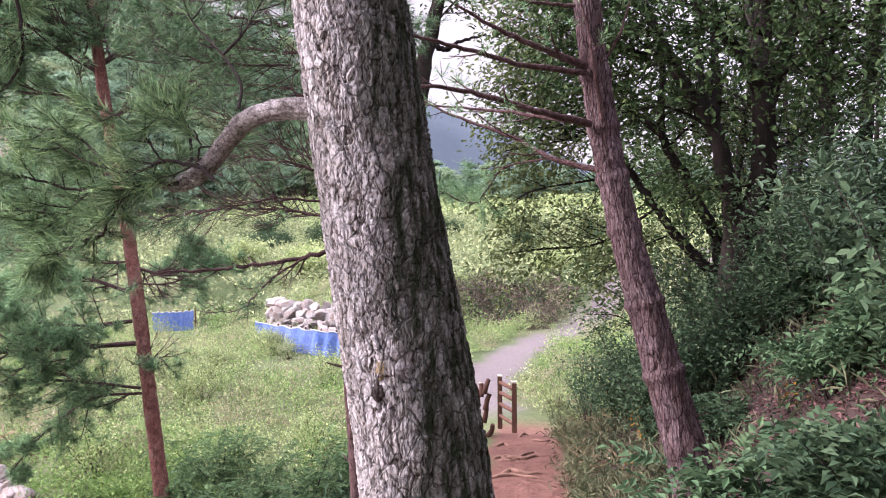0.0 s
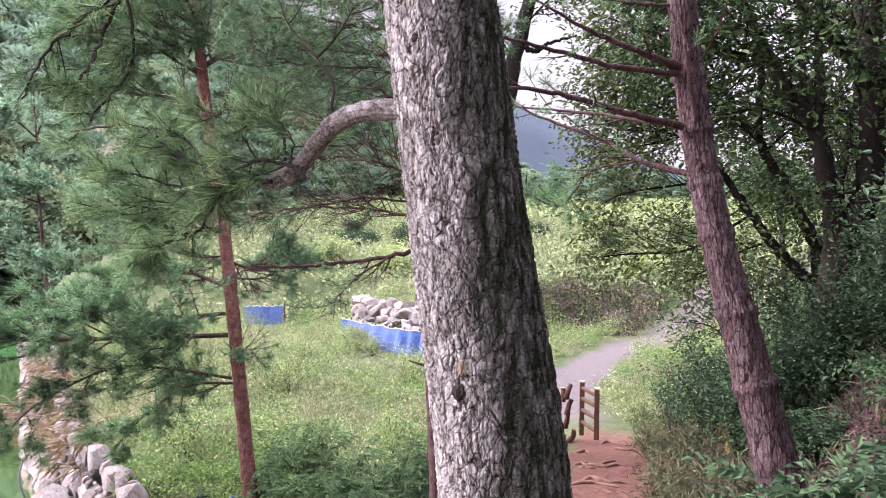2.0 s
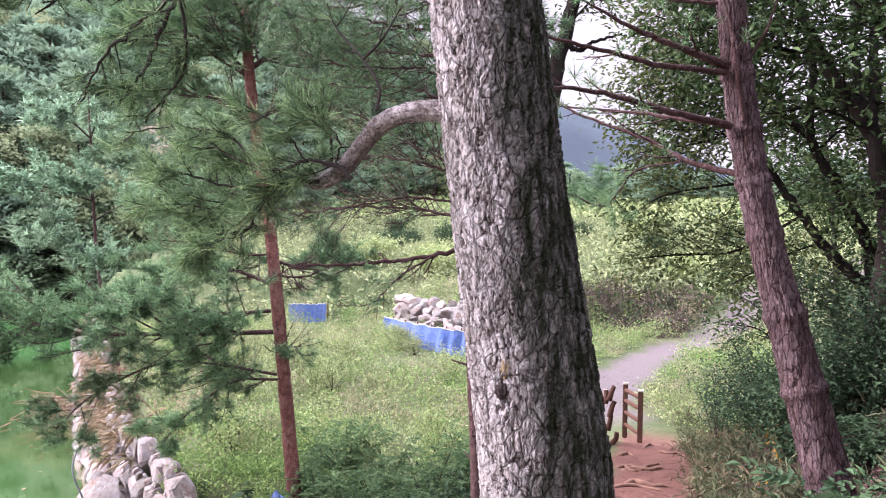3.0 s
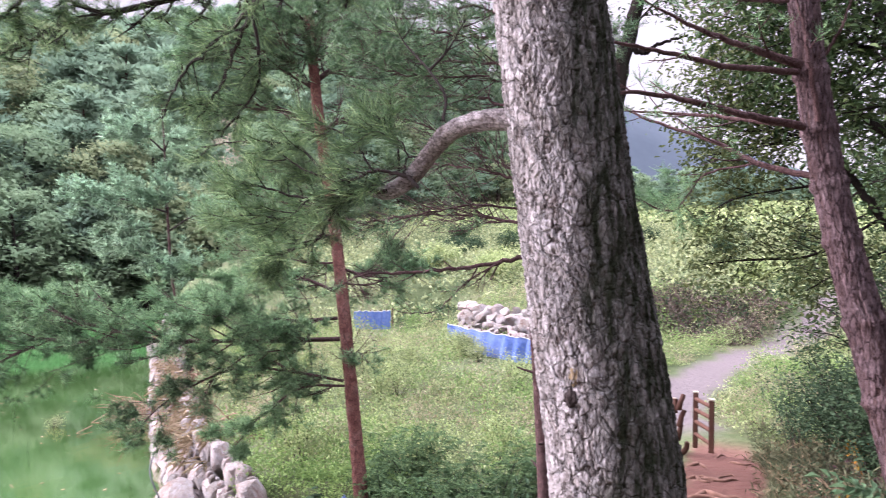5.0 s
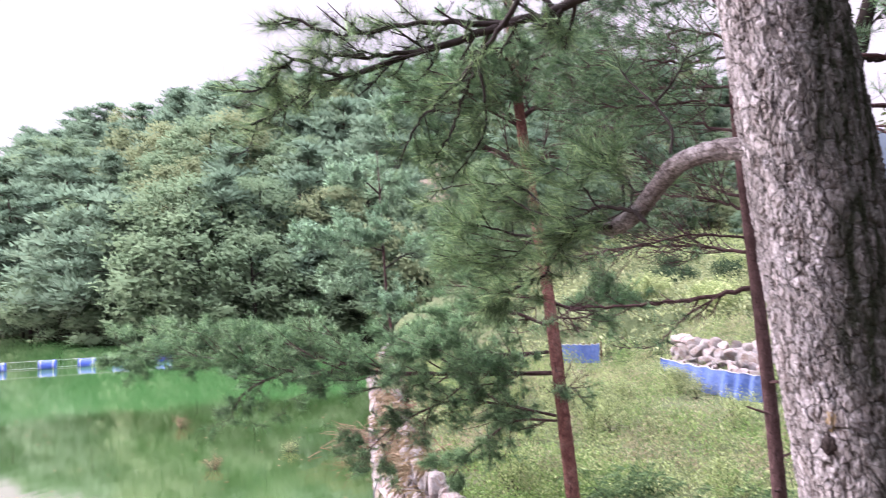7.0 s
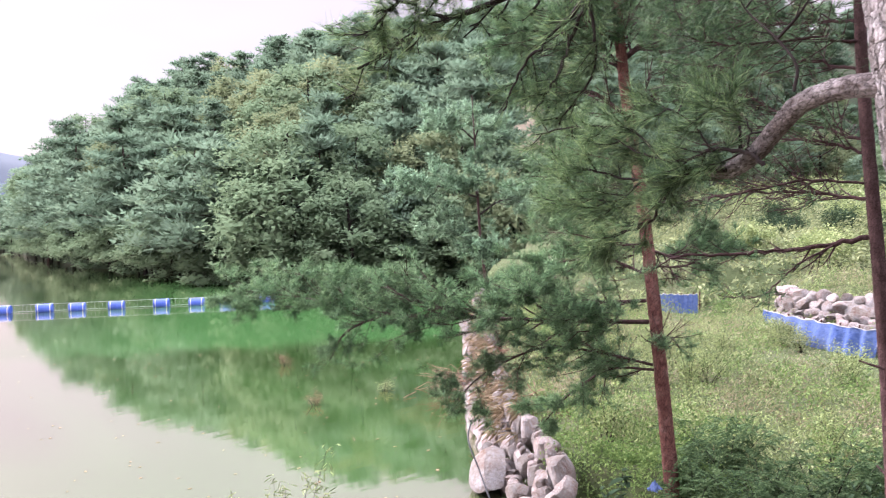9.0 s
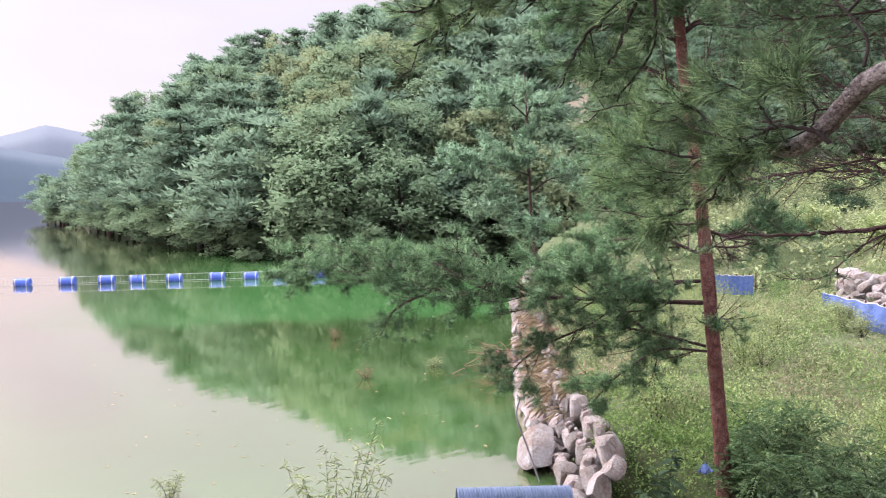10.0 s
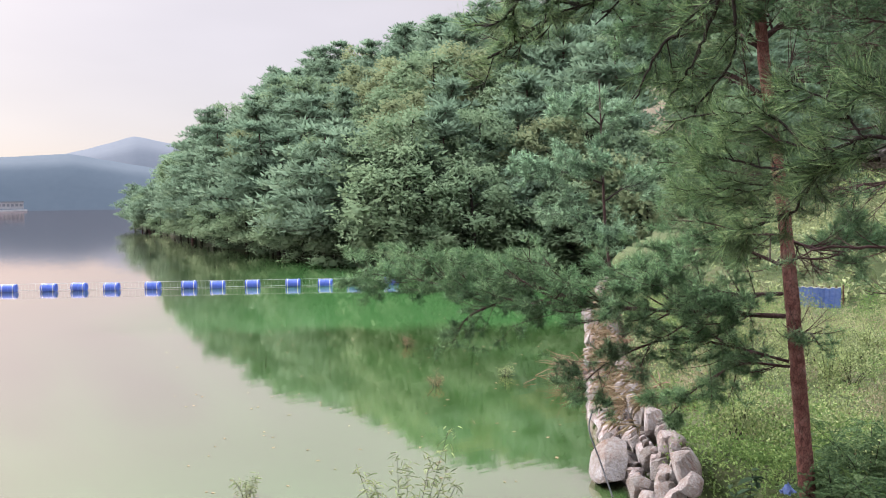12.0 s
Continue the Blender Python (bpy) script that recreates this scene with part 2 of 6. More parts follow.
# far foliage gets paler colours to stand for the haze before it
M_FOREST_PINE = material("far_pine_foliage", [(0.21, 0.335, 0.215), (0.325, 0.455, 0.29)], 0.5, 0.9, per_object=0.09, translucent=0.48, specular=0.0)
M_FOREST_LEAF = material("far_broadleaf_foliage", [(0.225, 0.345, 0.19), (0.345, 0.465, 0.26)], 0.5, 0.9, per_object=0.1, translucent=0.48, specular=0.0)
M_FOREST_AUTUMN = material("yellowing_foliage", [(0.285, 0.365, 0.185), (0.40, 0.45, 0.235)], 0.5, 0.9, per_object=0.08, translucent=0.48, specular=0.0)
M_STONE = material("pale_granite", [(0.28, 0.185, 0.138), (0.385, 0.335, 0.30), (0.51, 0.495, 0.485)], 1.1, 0.9, 0.9, 14, per_object=0.32)
M_POST = material("brown_painted_wood", [(0.10, 0.05, 0.035), (0.17, 0.085, 0.06)], 6, 0.7, 0.4, 60, stretch_z=0.2)
M_POST_TOP = material("pale_cut_wood", [(0.55, 0.46, 0.33), (0.68, 0.60, 0.47)], 9, 0.8, 0.3, 60)
M_ROOT = material("weathered_root", [(0.21, 0.11, 0.075), (0.38, 0.22, 0.16)], 10, 0.85, 0.8, 50)
M_LITTER = material("fallen_leaves", [(0.125, 0.066, 0.058), (0.26, 0.15, 0.132)], 3, 0.8, island=0.45)
M_SCRUB = material("half_dry_scrub", [(0.15, 0.115, 0.09), (0.28, 0.22, 0.17)], 1.5, 0.8, island=0.4, specular=0.1)
M_BLUE = material("blue_float", [(0.03, 0.09, 0.50), (0.05, 0.14, 0.60)], 3, 0.45, specular=0.5)
M_SHEET = material("blue_net_sheet", [(0.13, 0.22, 0.60), (0.30, 0.40, 0.74)], 1.2, 0.6, 0.6, 6, translucent=0.3)
M_WHITE_EDGE = material("white_hem", [(0.6, 0.6, 0.62), (0.75, 0.75, 0.76)], 4, 0.7)
M_PIPE = material("blue_grey_pipe", [(0.17, 0.22, 0.34), (0.24, 0.30, 0.42)], 5, 0.5, 0.2, 30)
M_HOSE = material("dark_grey_hose", [(0.08, 0.08, 0.085), (0.13, 0.13, 0.135)], 5, 0.5)
M_NET = material("white_netting", [(0.6, 0.6, 0.58), (0.75, 0.75, 0.72)], 5, 0.7)
# haze of the distance is painted in: base colours paled and turned blue
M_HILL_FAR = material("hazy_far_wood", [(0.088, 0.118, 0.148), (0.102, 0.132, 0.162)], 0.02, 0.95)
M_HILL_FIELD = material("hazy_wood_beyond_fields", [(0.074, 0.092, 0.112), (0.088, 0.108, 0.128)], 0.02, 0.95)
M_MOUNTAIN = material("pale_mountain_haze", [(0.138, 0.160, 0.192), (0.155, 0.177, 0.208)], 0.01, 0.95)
M_BUILDING = material("pale_far_wall", [(0.36, 0.37, 0.39), (0.42, 0.43, 0.45)], 0.2, 0.8)
M_WINDOW = material("dark_far_window", [(0.15, 0.17, 0.2), (0.22, 0.24, 0.27)], 0.2, 0.3)


def ground_material():
    """Soil, litter and low green, blended by noise, with the trodden earth and the road by where they lie."""
    mat = material("ground_soil_and_green", [(0.075, 0.10, 0.04), (0.13, 0.16, 0.07), (0.19, 0.18, 0.10)], 0.35, 0.95, 0.9, 6)
    n, l = mat.node_tree.nodes, mat.node_tree.links
    bsdf = next(k for k in n if k.type == "BSDF_PRINCIPLED")
    base = bsdf.inputs["Base Color"].links[0].from_socket
    for name, colours in (("litter", [(0.030, 0.020, 0.018), (0.068, 0.044, 0.038)]), ("earth", [(0.095, 0.046, 0.034), (0.245, 0.135, 0.105)]),
                          ("road", [(0.085, 0.070, 0.067), (0.150, 0.125, 0.118)]), ("wood", [(0.03, 0.045, 0.025), (0.06, 0.065, 0.04)]),
                          ("straw", [(0.17, 0.145, 0.10), (0.27, 0.22, 0.155)])):
        att, noise_tex, ramp, mix = (n.new("ShaderNodeAttribute"), n.new("ShaderNodeTexNoise"), n.new("ShaderNodeValToRGB"), n.new("ShaderNodeMix"))
        att.attribute_name = name
        noise_tex.inputs["Scale"].default_value, noise_tex.inputs["Detail"].default_value = 5.0, 8.0
        ramp.color_ramp.elements[0].position, ramp.color_ramp.elements[0].color = 0.35, (*colours[0], 1)
        ramp.color_ramp.elements[1].position, ramp.color_ramp.elements[1].color = 0.65, (*colours[1], 1)
        l.new(noise_tex.outputs["Fac"], ramp.inputs[0])
        mix.data_type = "RGBA"
        l.new(att.outputs["Fac"], mix.inputs[0])
        l.new(base, mix.inputs[6])
        l.new(ramp.outputs[0], mix.inputs[7])
        base = mix.outputs[2]
    l.new(base, bsdf.inputs["Base Color"])
    return mat


def water_material():
    """Still lake water: a mirror at a low angle, over green algae that lies thickest in the cove."""
    mat = bpy.data.materials.new("green_algae_water")
    mat.use_nodes = True
    n, l = mat.node_tree.nodes, mat.node_tree.links
    bsdf = next(k for k in n if k.type == "BSDF_PRINCIPLED")
    tex, space = n.new("ShaderNodeTexCoord"), n.new("ShaderNodeMapping")
    l.new(tex.outputs["Object"], space.inputs[0])
    space.inputs["Rotation"].default_value = (0, 0, radians(25))
    space.inputs["Scale"].default_value = (0.35, 1.0, 1.0)
    bloom, ramp = n.new("ShaderNodeTexNoise"), n.new("ShaderNodeValToRGB")
    bloom.inputs["Scale"].default_value, bloom.inputs["Detail"].default_value, bloom.inputs["Distortion"].default_value = 0.16, 6.0, 1.2
    l.new(space.outputs[0], bloom.inputs["Vector"])
    ramp.color_ramp.elements[0].position, ramp.color_ramp.elements[0].color = 0.35, (0.028, 0.058, 0.015, 1)
    ramp.color_ramp.elements[1].position, ramp.color_ramp.elements[1].color = 0.70, (0.045, 0.108, 0.028, 1)
    l.new(bloom.outputs["Fac"], ramp.inputs[0])
    # a thick scum of algae inside the floating barrier, with a ragged edge
    wisp, edge = n.new("ShaderNodeTexNoise"), n.new("ShaderNodeMapRange")
    wisp.inputs["Scale"].default_value, wisp.inputs["Detail"].default_value, wisp.inputs["Distortion"].default_value = 0.22, 5.0, 1.5
    l.new(space.outputs[0], wisp.inputs["Vector"])
    along = n.new("ShaderNodeVectorMath")
    along.operation = "DOT_PRODUCT"
    along.inputs[1].default_value = (-0.83, 0.56, 0.0)
    l.new(tex.outputs["Object"], along.inputs[0])
    shove = n.new("ShaderNodeMath")
    shove.operation = "MULTIPLY_ADD"
    shove.inputs[1].default_value = 4.0
    l.new(wisp.outputs["Fac"], shove.inputs[0])
    l.new(along.outputs["Value"], shove.inputs[2])
    edge.inputs["From Min"].default_value, edge.inputs["From Max"].default_value = 30.2, 32.4
    l.new(shove.outputs[0], edge.inputs[0])
    across, inside, within = n.new("ShaderNodeVectorMath"), n.new("ShaderNodeMapRange"), n.new("ShaderNodeMath")
    across.operation, within.operation = "DOT_PRODUCT", "MULTIPLY"
    across.inputs[1].default_value = (0.56, 0.83, 0.0)
    l.new(tex.outputs["Object"], across.inputs[0])
    inside.inputs["From Min"].default_value, inside.inputs["From Max"].default_value = -14.0, -4.0
    l.new(across.outputs["Value"], inside.inputs[0])
    l.new(edge.outputs[0], within.inputs[0])
    l.new(inside.outputs[0], within.inputs[1])
    scum = n.new("ShaderNodeMix")
    scum.data_type = "RGBA"
    scum.inputs[7].default_value = (0.043, 0.118, 0.034, 1)
    l.new(within.outputs[0], scum.inputs[0])
    thin, murky = n.new("ShaderNodeMapRange"), n.new("ShaderNodeMix")
    thin.inputs["From Min"].default_value, thin.inputs["From Max"].default_value = -34.0, -5.0
    l.new(across.outputs["Value"], thin.inputs[0])
    murky.data_type = "RGBA"
    murky.inputs[6].default_value = (0.024, 0.034, 0.024, 1)
    l.new(thin.outputs[0], murky.inputs[0])
    l.new(ramp.outputs[0], murky.inputs[7])
    l.new(murky.outputs[2], scum.inputs[6])
    l.new(scum.outputs[2], bsdf.inputs["Base Color"])
    bsdf.inputs["Roughness"].default_value, bsdf.inputs["Specular IOR Level"].default_value = 0.6, 0.0
    ripple, relief = n.new("ShaderNodeTexNoise"), n.new("ShaderNodeBump")
    ripple.inputs["Scale"].default_value, ripple.inputs["Detail"].default_value = 1.3, 3.0
    swell = n.new("ShaderNodeMapping")
    swell.inputs["Rotation"].default_value, swell.inputs["Scale"].default_value = (0, 0, radians(-38)), (2.6, 0.7, 1.0)
    l.new(tex.outputs["Object"], swell.inputs[0])
    l.new(swell.outputs[0], ripple.inputs["Vector"])
    l.new(ripple.outputs["Fac"], relief.inputs["Height"])
    relief.inputs["Strength"].default_value, relief.inputs["Distance"].default_value = 0.04, 0.05
    gloss, share, mix, steep = n.new("ShaderNodeBsdfGlossy"), n.new("ShaderNodeMapRange"), n.new("ShaderNodeMixShader"), n.new("ShaderNodeLayerWeight")
    gloss.inputs["Roughness"].default_value = 0.045
    # reflection is tinted rose, so the mirrored sky comes out cream
    gloss.inputs["Color"].default_value = (0.95, 0.815, 0.795, 1)
    steep.inputs["Blend"].default_value = 0.5
    share.inputs["From Min"].default_value, share.inputs["From Max"].default_value = 0.60, 0.98
    share.inputs["To Min"].default_value, share.inputs["To Max"].default_value = 0.44, 0.96
    l.new(steep.outputs["Facing"], share.inputs[0])
    l.new(relief.outputs[0], gloss.inputs["Normal"])
    dull, clear_part = n.new("ShaderNodeMapRange"), n.new("ShaderNodeMath")
    dull.inputs["To Min"].default_value, dull.inputs["To Max"].default_value = 1.0, 0.78
    clear_part.operation = "MULTIPLY"
    l.new(within.outputs[0], dull.inputs[0])
    l.new(share.outputs[0], clear_part.inputs[0])
    l.new(dull.outputs[0], clear_part.inputs[1])
    l.new(clear_part.outputs[0], mix.inputs[0])
    l.new(bsdf.outputs[0], mix.inputs[1])
    l.new(gloss.outputs[0], mix.inputs[2])
    out = next(k for k in n if k.type == "OUTPUT_MATERIAL")
    l.new(mix.outputs[0], out.inputs[0])
    return mat


M_GROUND, M_WATER = ground_material(), water_material()


# ---- mesh helpers ----
def mesh_of(name, verts, faces, smooth=True, attributes=None):
    me = bpy.data.meshes.new(name)
    verts, faces = np.asarray(verts, np.float32), np.asarray(faces, np.int32)
    me.vertices.add(len(verts))
    me.vertices.foreach_set("co", verts.ravel())
    me.loops.add(faces.size)
    me.loops.foreach_set("vertex_index", faces.ravel())
    me.polygons.add(len(faces))
    me.polygons.foreach_set("loop_start", np.arange(0, faces.size, faces.shape[1], dtype=np.int32))
    me.polygons.foreach_set("use_smooth", np.full(len(faces), smooth))
    me.update(calc_edges=True)
    for key, values in (attributes or {}).items():
        me.attributes.new(key, "FLOAT", "POINT").data.foreach_set("value", np.asarray(values, np.float32))
    return me


def joined(pieces):
    """One pair of vertices and faces from many."""
    verts, faces, at = [], [], 0
    for v, f in pieces:
        verts.append(v)
        faces.append(np.asarray(f) + at)
        at += len(v)
    return np.concatenate(verts), np.concatenate(faces)


def part(name, me, mat, parent=None, label=""):
    ob = new(name, me)
    if len(me.materials) == 0:
        me.materials.append(mat)
    ob.parent = parent
    return tagged(ob, label)


def thing(name, place, label, category, group="", kind=""):
    ob = new(name)
    ob.location = place
    ob.empty_display_size = 0.1
    return tagged(ob, label, category, group, kind)


def under(parent, verts):
    """World places as seen from an unturned parent."""
    return np.asarray(verts, float) - np.array(parent.location)


def unit(v):
    v = np.asarray(v, float)
    return v / np.maximum(np.linalg.norm(v, axis=-1, keepdims=True), 1e-9)


def curve(points, count):
    """A smooth line through the points."""
    p = np.asarray(points, float)
    p = np.concatenate([[2 * p[0] - p[1]], p, [2 * p[-1] - p[-2]]])
    s = np.linspace(0, len(p) - 3 - 1e-6, count)
    k, u = s.astype(int), (s % 1)[:, None]
    a, b, c, d = p[k], p[k + 1], p[k + 2], p[k + 3]
    return 0.5 * (2 * b + (c - a) * u + (2 * a - 5 * b + 4 * c - d) * u**2 + (3 * b - a - 3 * c + d) * u**3)


def tube(line, radii, sides=6, turn=None):
    line = np.asarray(line, float)
    radii = np.broadcast_to(np.asarray(radii, float), (len(line),))
    along = unit(np.gradient(line, axis=0))
    ref = np.array([0.31, 0.17, 0.93]) if abs(along.mean(0)[2]) < 0.8 else np.array([0.95, 0.2, 0.1])
    u = unit(np.cross(along, ref))
    v = np.cross(along, u)
    turn = np.linspace(0, 2 * np.pi, sides, endpoint=False) if turn is None else turn
    ring = (u[:, None] * np.cos(turn)[None, :, None] + v[:, None] * np.sin(turn)[None, :, None]) * radii[:, None, None]
    verts = (line[:, None] + ring).reshape(-1, 3)
    a = np.arange(len(line) - 1)[:, None] * sides + np.arange(sides)[None]
    b = np.arange(len(line) - 1)[:, None] * sides + (np.arange(sides)[None] + 1) % sides
    faces = np.stack([a, b, b + sides, a + sides], -1).reshape(-1, 4)
    return verts, faces


def needles(places, ways, rng, count=30, length=0.1, width=0.0022, spread=0.55, shoot=0.08):
    """Pine needles: thin three-cornered blades round the end of each shoot."""
    places, ways = np.repeat(places, count, 0), np.repeat(unit(ways), count, 0)
    total = len(places)
    out = unit(rng.normal(size=(total, 3)))
    way = unit(ways * (1 - spread) + out * spread + np.array([0, 0, 0.06]))
    base = places - ways * (rng.random((total, 1)) * shoot)
    side = unit(np.cross(way, rng.normal(size=(total, 3)))) * width / 2
    tip = base + way * length * rng.uniform(0.7, 1.15, (total, 1))
    verts = np.stack([base - side, base + side, tip], 1).reshape(-1, 3)
    return verts, np.arange(total * 3).reshape(-1, 3)


def foliage_mesh(verts, faces, heart, crisp=0.6):
    """Needles shaded as one soft mass: each turns up and away from the tree's heart."""
    me = mesh_of("foliage", verts, faces, True)
    tuft = verts.reshape(-1, 3, 3)
    way = unit(tuft[:, 2] - tuft[:, 0])
    soft = unit(0.7 * way + 0.5 * unit(tuft[:, 2] - np.asarray(heart)) + np.array([0, 0, 0.35]))
    face = unit(np.cross(tuft[:, 1] - tuft[:, 0], tuft[:, 2] - tuft[:, 0]))
    face = face * np.where((face * soft).sum(1, keepdims=True) < 0, -1, 1)
    soft = unit(soft * 0.45 + face * crisp)
    me.normals_split_custom_set_from_vertices(np.repeat(soft, 3, 0).tolist())
    return me


def leaves(places, ways, normals, rng, length=0.08, width=0.04, fold=0.25, oval=False):
    """Leaves folded on the midrib: of two faces, or oval ones of four."""
    total = len(places)
    size = rng.uniform(0.65, 1.25, (total, 1))
    way = unit(ways)
    side = unit(np.cross(way, normals))
    up = np.cross(side, way)
    tip = places + way * length * size - up * length * 0.18 * size
    if oval:
        rim = []
        for s, w in ((0.28, 0.42), (0.68, 0.40)):
            for sign in (1, -1):
                rim.append(places + way * length * s * size + side * sign * width * w * size + up * (width * fold - length * 0.1 * s) * size)
        verts = np.stack([places, rim[0], rim[2], tip, rim[3], rim[1]], 1).reshape(-1, 3)
        k = np.arange(total)[:, None] * 6
        return verts, np.concatenate([k + [0, 1, 2], k + [0, 2, 3], k + [0, 3, 4], k + [0, 4, 5]])
    middle = places + way * length * 0.5 * size
    left = middle + side * width / 2 * size + up * width * fold * size
    right = middle - side * width / 2 * size + up * width * fold * size
    verts = np.stack([places, left, tip, right], 1).reshape(-1, 3)
    k = np.arange(total)[:, None] * 4
    return verts, np.concatenate([k + [0, 1, 2], k + [0, 2, 3]])


def bark_tube(line, radii, sides, rows, rng, cell=(0.045, 0.10), depth=0.012, gap=(0.05, 0.16), shown=None):
    """A trunk with flat bark plates of their own height, parted by furrows; also returns how deep in a furrow each corner lies.
    shown: a way out from the trunk on whose side the mesh is finest."""
    line = curve(line, rows)
    r = np.interp(np.linspace(0, 1, rows), np.linspace(0, 1, len(radii)), radii)
    length = np.concatenate([[0], np.cumsum(np.linalg.norm(np.diff(line, axis=0), axis=1))])
    girth = 2 * np.pi * r.mean()
    nu, nv = max(3, round(girth / cell[0])), max(2, round(length[-1] / cell[1]))
    turn = np.linspace(0, 2 * np.pi, sides, endpoint=False)
    if shown is not None:
        along = unit(line[-1] - line[0])
        first = unit(np.cross(along, np.array([0.95, 0.2, 0.1])))
        second = np.cross(along, first)
        face = math.atan2(np.dot(shown, second), np.dot(shown, first))
        turn = turn - np.pi
        turn = turn - 0.55 * np.sin(turn) + face
    u = (turn / (2 * np.pi) * nu)[None].repeat(rows, 0)
    v = (length / length[-1] * nv)[:, None].repeat(sides, 1)

    def sway(scale, height):
        """Noise that closes round the trunk."""
        ring = np.stack([np.cos(turn), np.sin(turn)], -1) * scale
        some = range(0, rows, 3)
        grid = np.array([[noise.noise((a, b, float(v[k, 0]) * height)) for a, b in ring] for k in some])
        return np.repeat(grid, 3, 0)[:rows]

    slow, quick, third = sway(2.2, 0.35), sway(7.0, 1.1), sway(4.0, 0.8)
    ragged = sway(19.0, 3.2)
    u, v = u + 1.0 * slow + 0.55 * quick + 0.14 * ragged, v + 1.2 * third + 0.35 * np.roll(quick, 7, 1) + 0.16 * np.roll(ragged, 5, 1)
    jit, tall, tilt = rng.random((nv + 9, nu, 2)), rng.random((nv + 9, nu)), rng.normal(size=(nv + 9, nu, 2))
    best, other, plate, lean = np.full(u.shape, 9.0), np.full(u.shape, 9.0), np.zeros(u.shape), np.zeros(u.shape)
    ku, kv = np.floor(u).astype(int), np.floor(v).astype(int)
    for du in (-1, 0, 1):
        for dv in (-1, 0, 1):
            cu, cv = (ku + du) % nu, np.clip(kv + dv + 3, 0, nv + 8)
            pu, pv = ku + du + jit[cv, cu, 0] - u, kv + dv + jit[cv, cu, 1] - v
            far = np.abs(pu) * 0.75 + np.hypot(pu, pv * 0.9) * 0.5
            nearer = far < best
            other = np.where(nearer, best, np.minimum(other, far))
            plate = np.where(nearer, tall[cv, cu], plate)
            lean = np.where(nearer, tilt[cv, cu, 0] * pu + tilt[cv, cu, 1] * pv, lean)
            best = np.where(nearer, far, best)
    open_up = gap[0] + (gap[1] - gap[0]) * np.clip(0.5 + 1.2 * quick, 0, 1)
    edge = np.clip((other - best) / open_up, 0, 1)
    # cracks that open and close along their way
    edge = 1 - (1 - edge) * np.clip(0.85 + 1.0 * third + 0.6 * ragged, 0.3, 1)
    fine = rng.normal(size=u.shape)
    fine = (fine + np.roll(fine, 1, 0) + np.roll(fine, 2, 0)) / 2
    # thin scales that flake off each plate
    flake = np.floor((v * 2.6 + 0.9 * quick + 1.7 * plate + 0.35 * fine) % 1.0 * 3) / 3
    lift = depth * (edge**0.5 * (0.5 + 0.7 * plate + 0.2 * lean + 0.2 * flake) - 0.7 + 0.10 * fine)
    verts, faces = tube(line, r, sides, turn)
    out = unit(verts - np.repeat(line, sides, 0))
    verts = verts + out * lift.reshape(-1, 1)
    return verts, faces, np.clip(0.8 * (1 - edge) ** 1.1 + 0.28 * (plate < 0.25) + 0.15 * (flake < 0.2), 0, 1).ravel()


class Bough:
    """Gathers the wood and the shoots of one tree's branches."""

    def __init__(self, seed):
        self.rng = np.random.default_rng(seed)
        self.wood, self.places, self.ways, self.limbs = [], [], [], []

    def shoot(self, place, way):
        self.places.append(place)
        self.ways.append(way)

    def twig(self, start, way, length, radius, bushy, depth=1, rise=0.25, alive=1.0):
        rng = self.rng
        bend = rng.normal(size=3) * 0.18
        p0 = np.asarray(start, float)
        p1 = p0 + way * length * 0.5 + bend * length * 0.3
        p2 = p0 + way * length + bend * length * 0.5 + np.array([0, 0, rise * length])
        line = curve([p0, p1, p2], 5 if depth else 3)
        self.wood.append(tube(line, np.linspace(radius, radius * 0.4, len(line)), 3 if depth == 0 else 4))
        end = unit(line[-1] - line[-2])
        if rng.random() < alive:
            self.shoot(line[-1], end)
        if depth:
            for _ in range(bushy):
                s = rng.uniform(0.25, 1.0)
                at = line[min(int(s * (len(line) - 1)), len(line) - 2)]
                side = unit(way * 0.7 + rng.normal(size=3) * np.array([0.6, 0.6, 0.35]))
                self.twig(at, side, length * rng.uniform(0.25, 0.5), radius * 0.5, bushy, depth - 1, rise, alive)

    def limb(self, points, r0, r1, twigs, twig_length, bushy=3, start=0.3, alive=1.0, flat=0.4, rise=0.2, sides=8, depth=1, rough=0.0, thick=0.003):
        rng = self.rng
        self.wood = []
        self.limbs.append(self.wood)
        line = curve(points, max(14, len(points) * 6))
        if rough:
            line = line + rng.normal(size=line.shape) * rough
        radii = np.linspace(r0, r1, len(line))
        self.wood.append(tube(line, radii, sides))
        along = unit(np.gradient(line, axis=0))
        for k in range(twigs):
            s = start + (1 - start) * (k + rng.random()) / max(twigs, 1)
            at = min(int(s * (len(line) - 1)), len(line) - 1)
            side = unit(np.cross(along[at], rng.normal(size=3))) * np.array([1, 1, flat])
            way = unit(side + along[at] * 0.7)
            self.twig(line[at], way, twig_length * rng.uniform(0.5, 1.15) * (1.15 - 0.5 * s), max(radii[at] * 0.45, thick), bushy, depth, rise, alive)
        self.shoot(line[-1], along[-1])
        return line


    def hang_on(self, tree, mat, name="branch"):
        for wood in self.limbs:
            v, f = joined(wood)
            part(name, mesh_of(name, under(tree, v), f), mat, tree)


# ---- the lie of the land ----
def smooth(v):
    v = np.clip(v, 0, 1)
    return v * v * (3 - 2 * v)


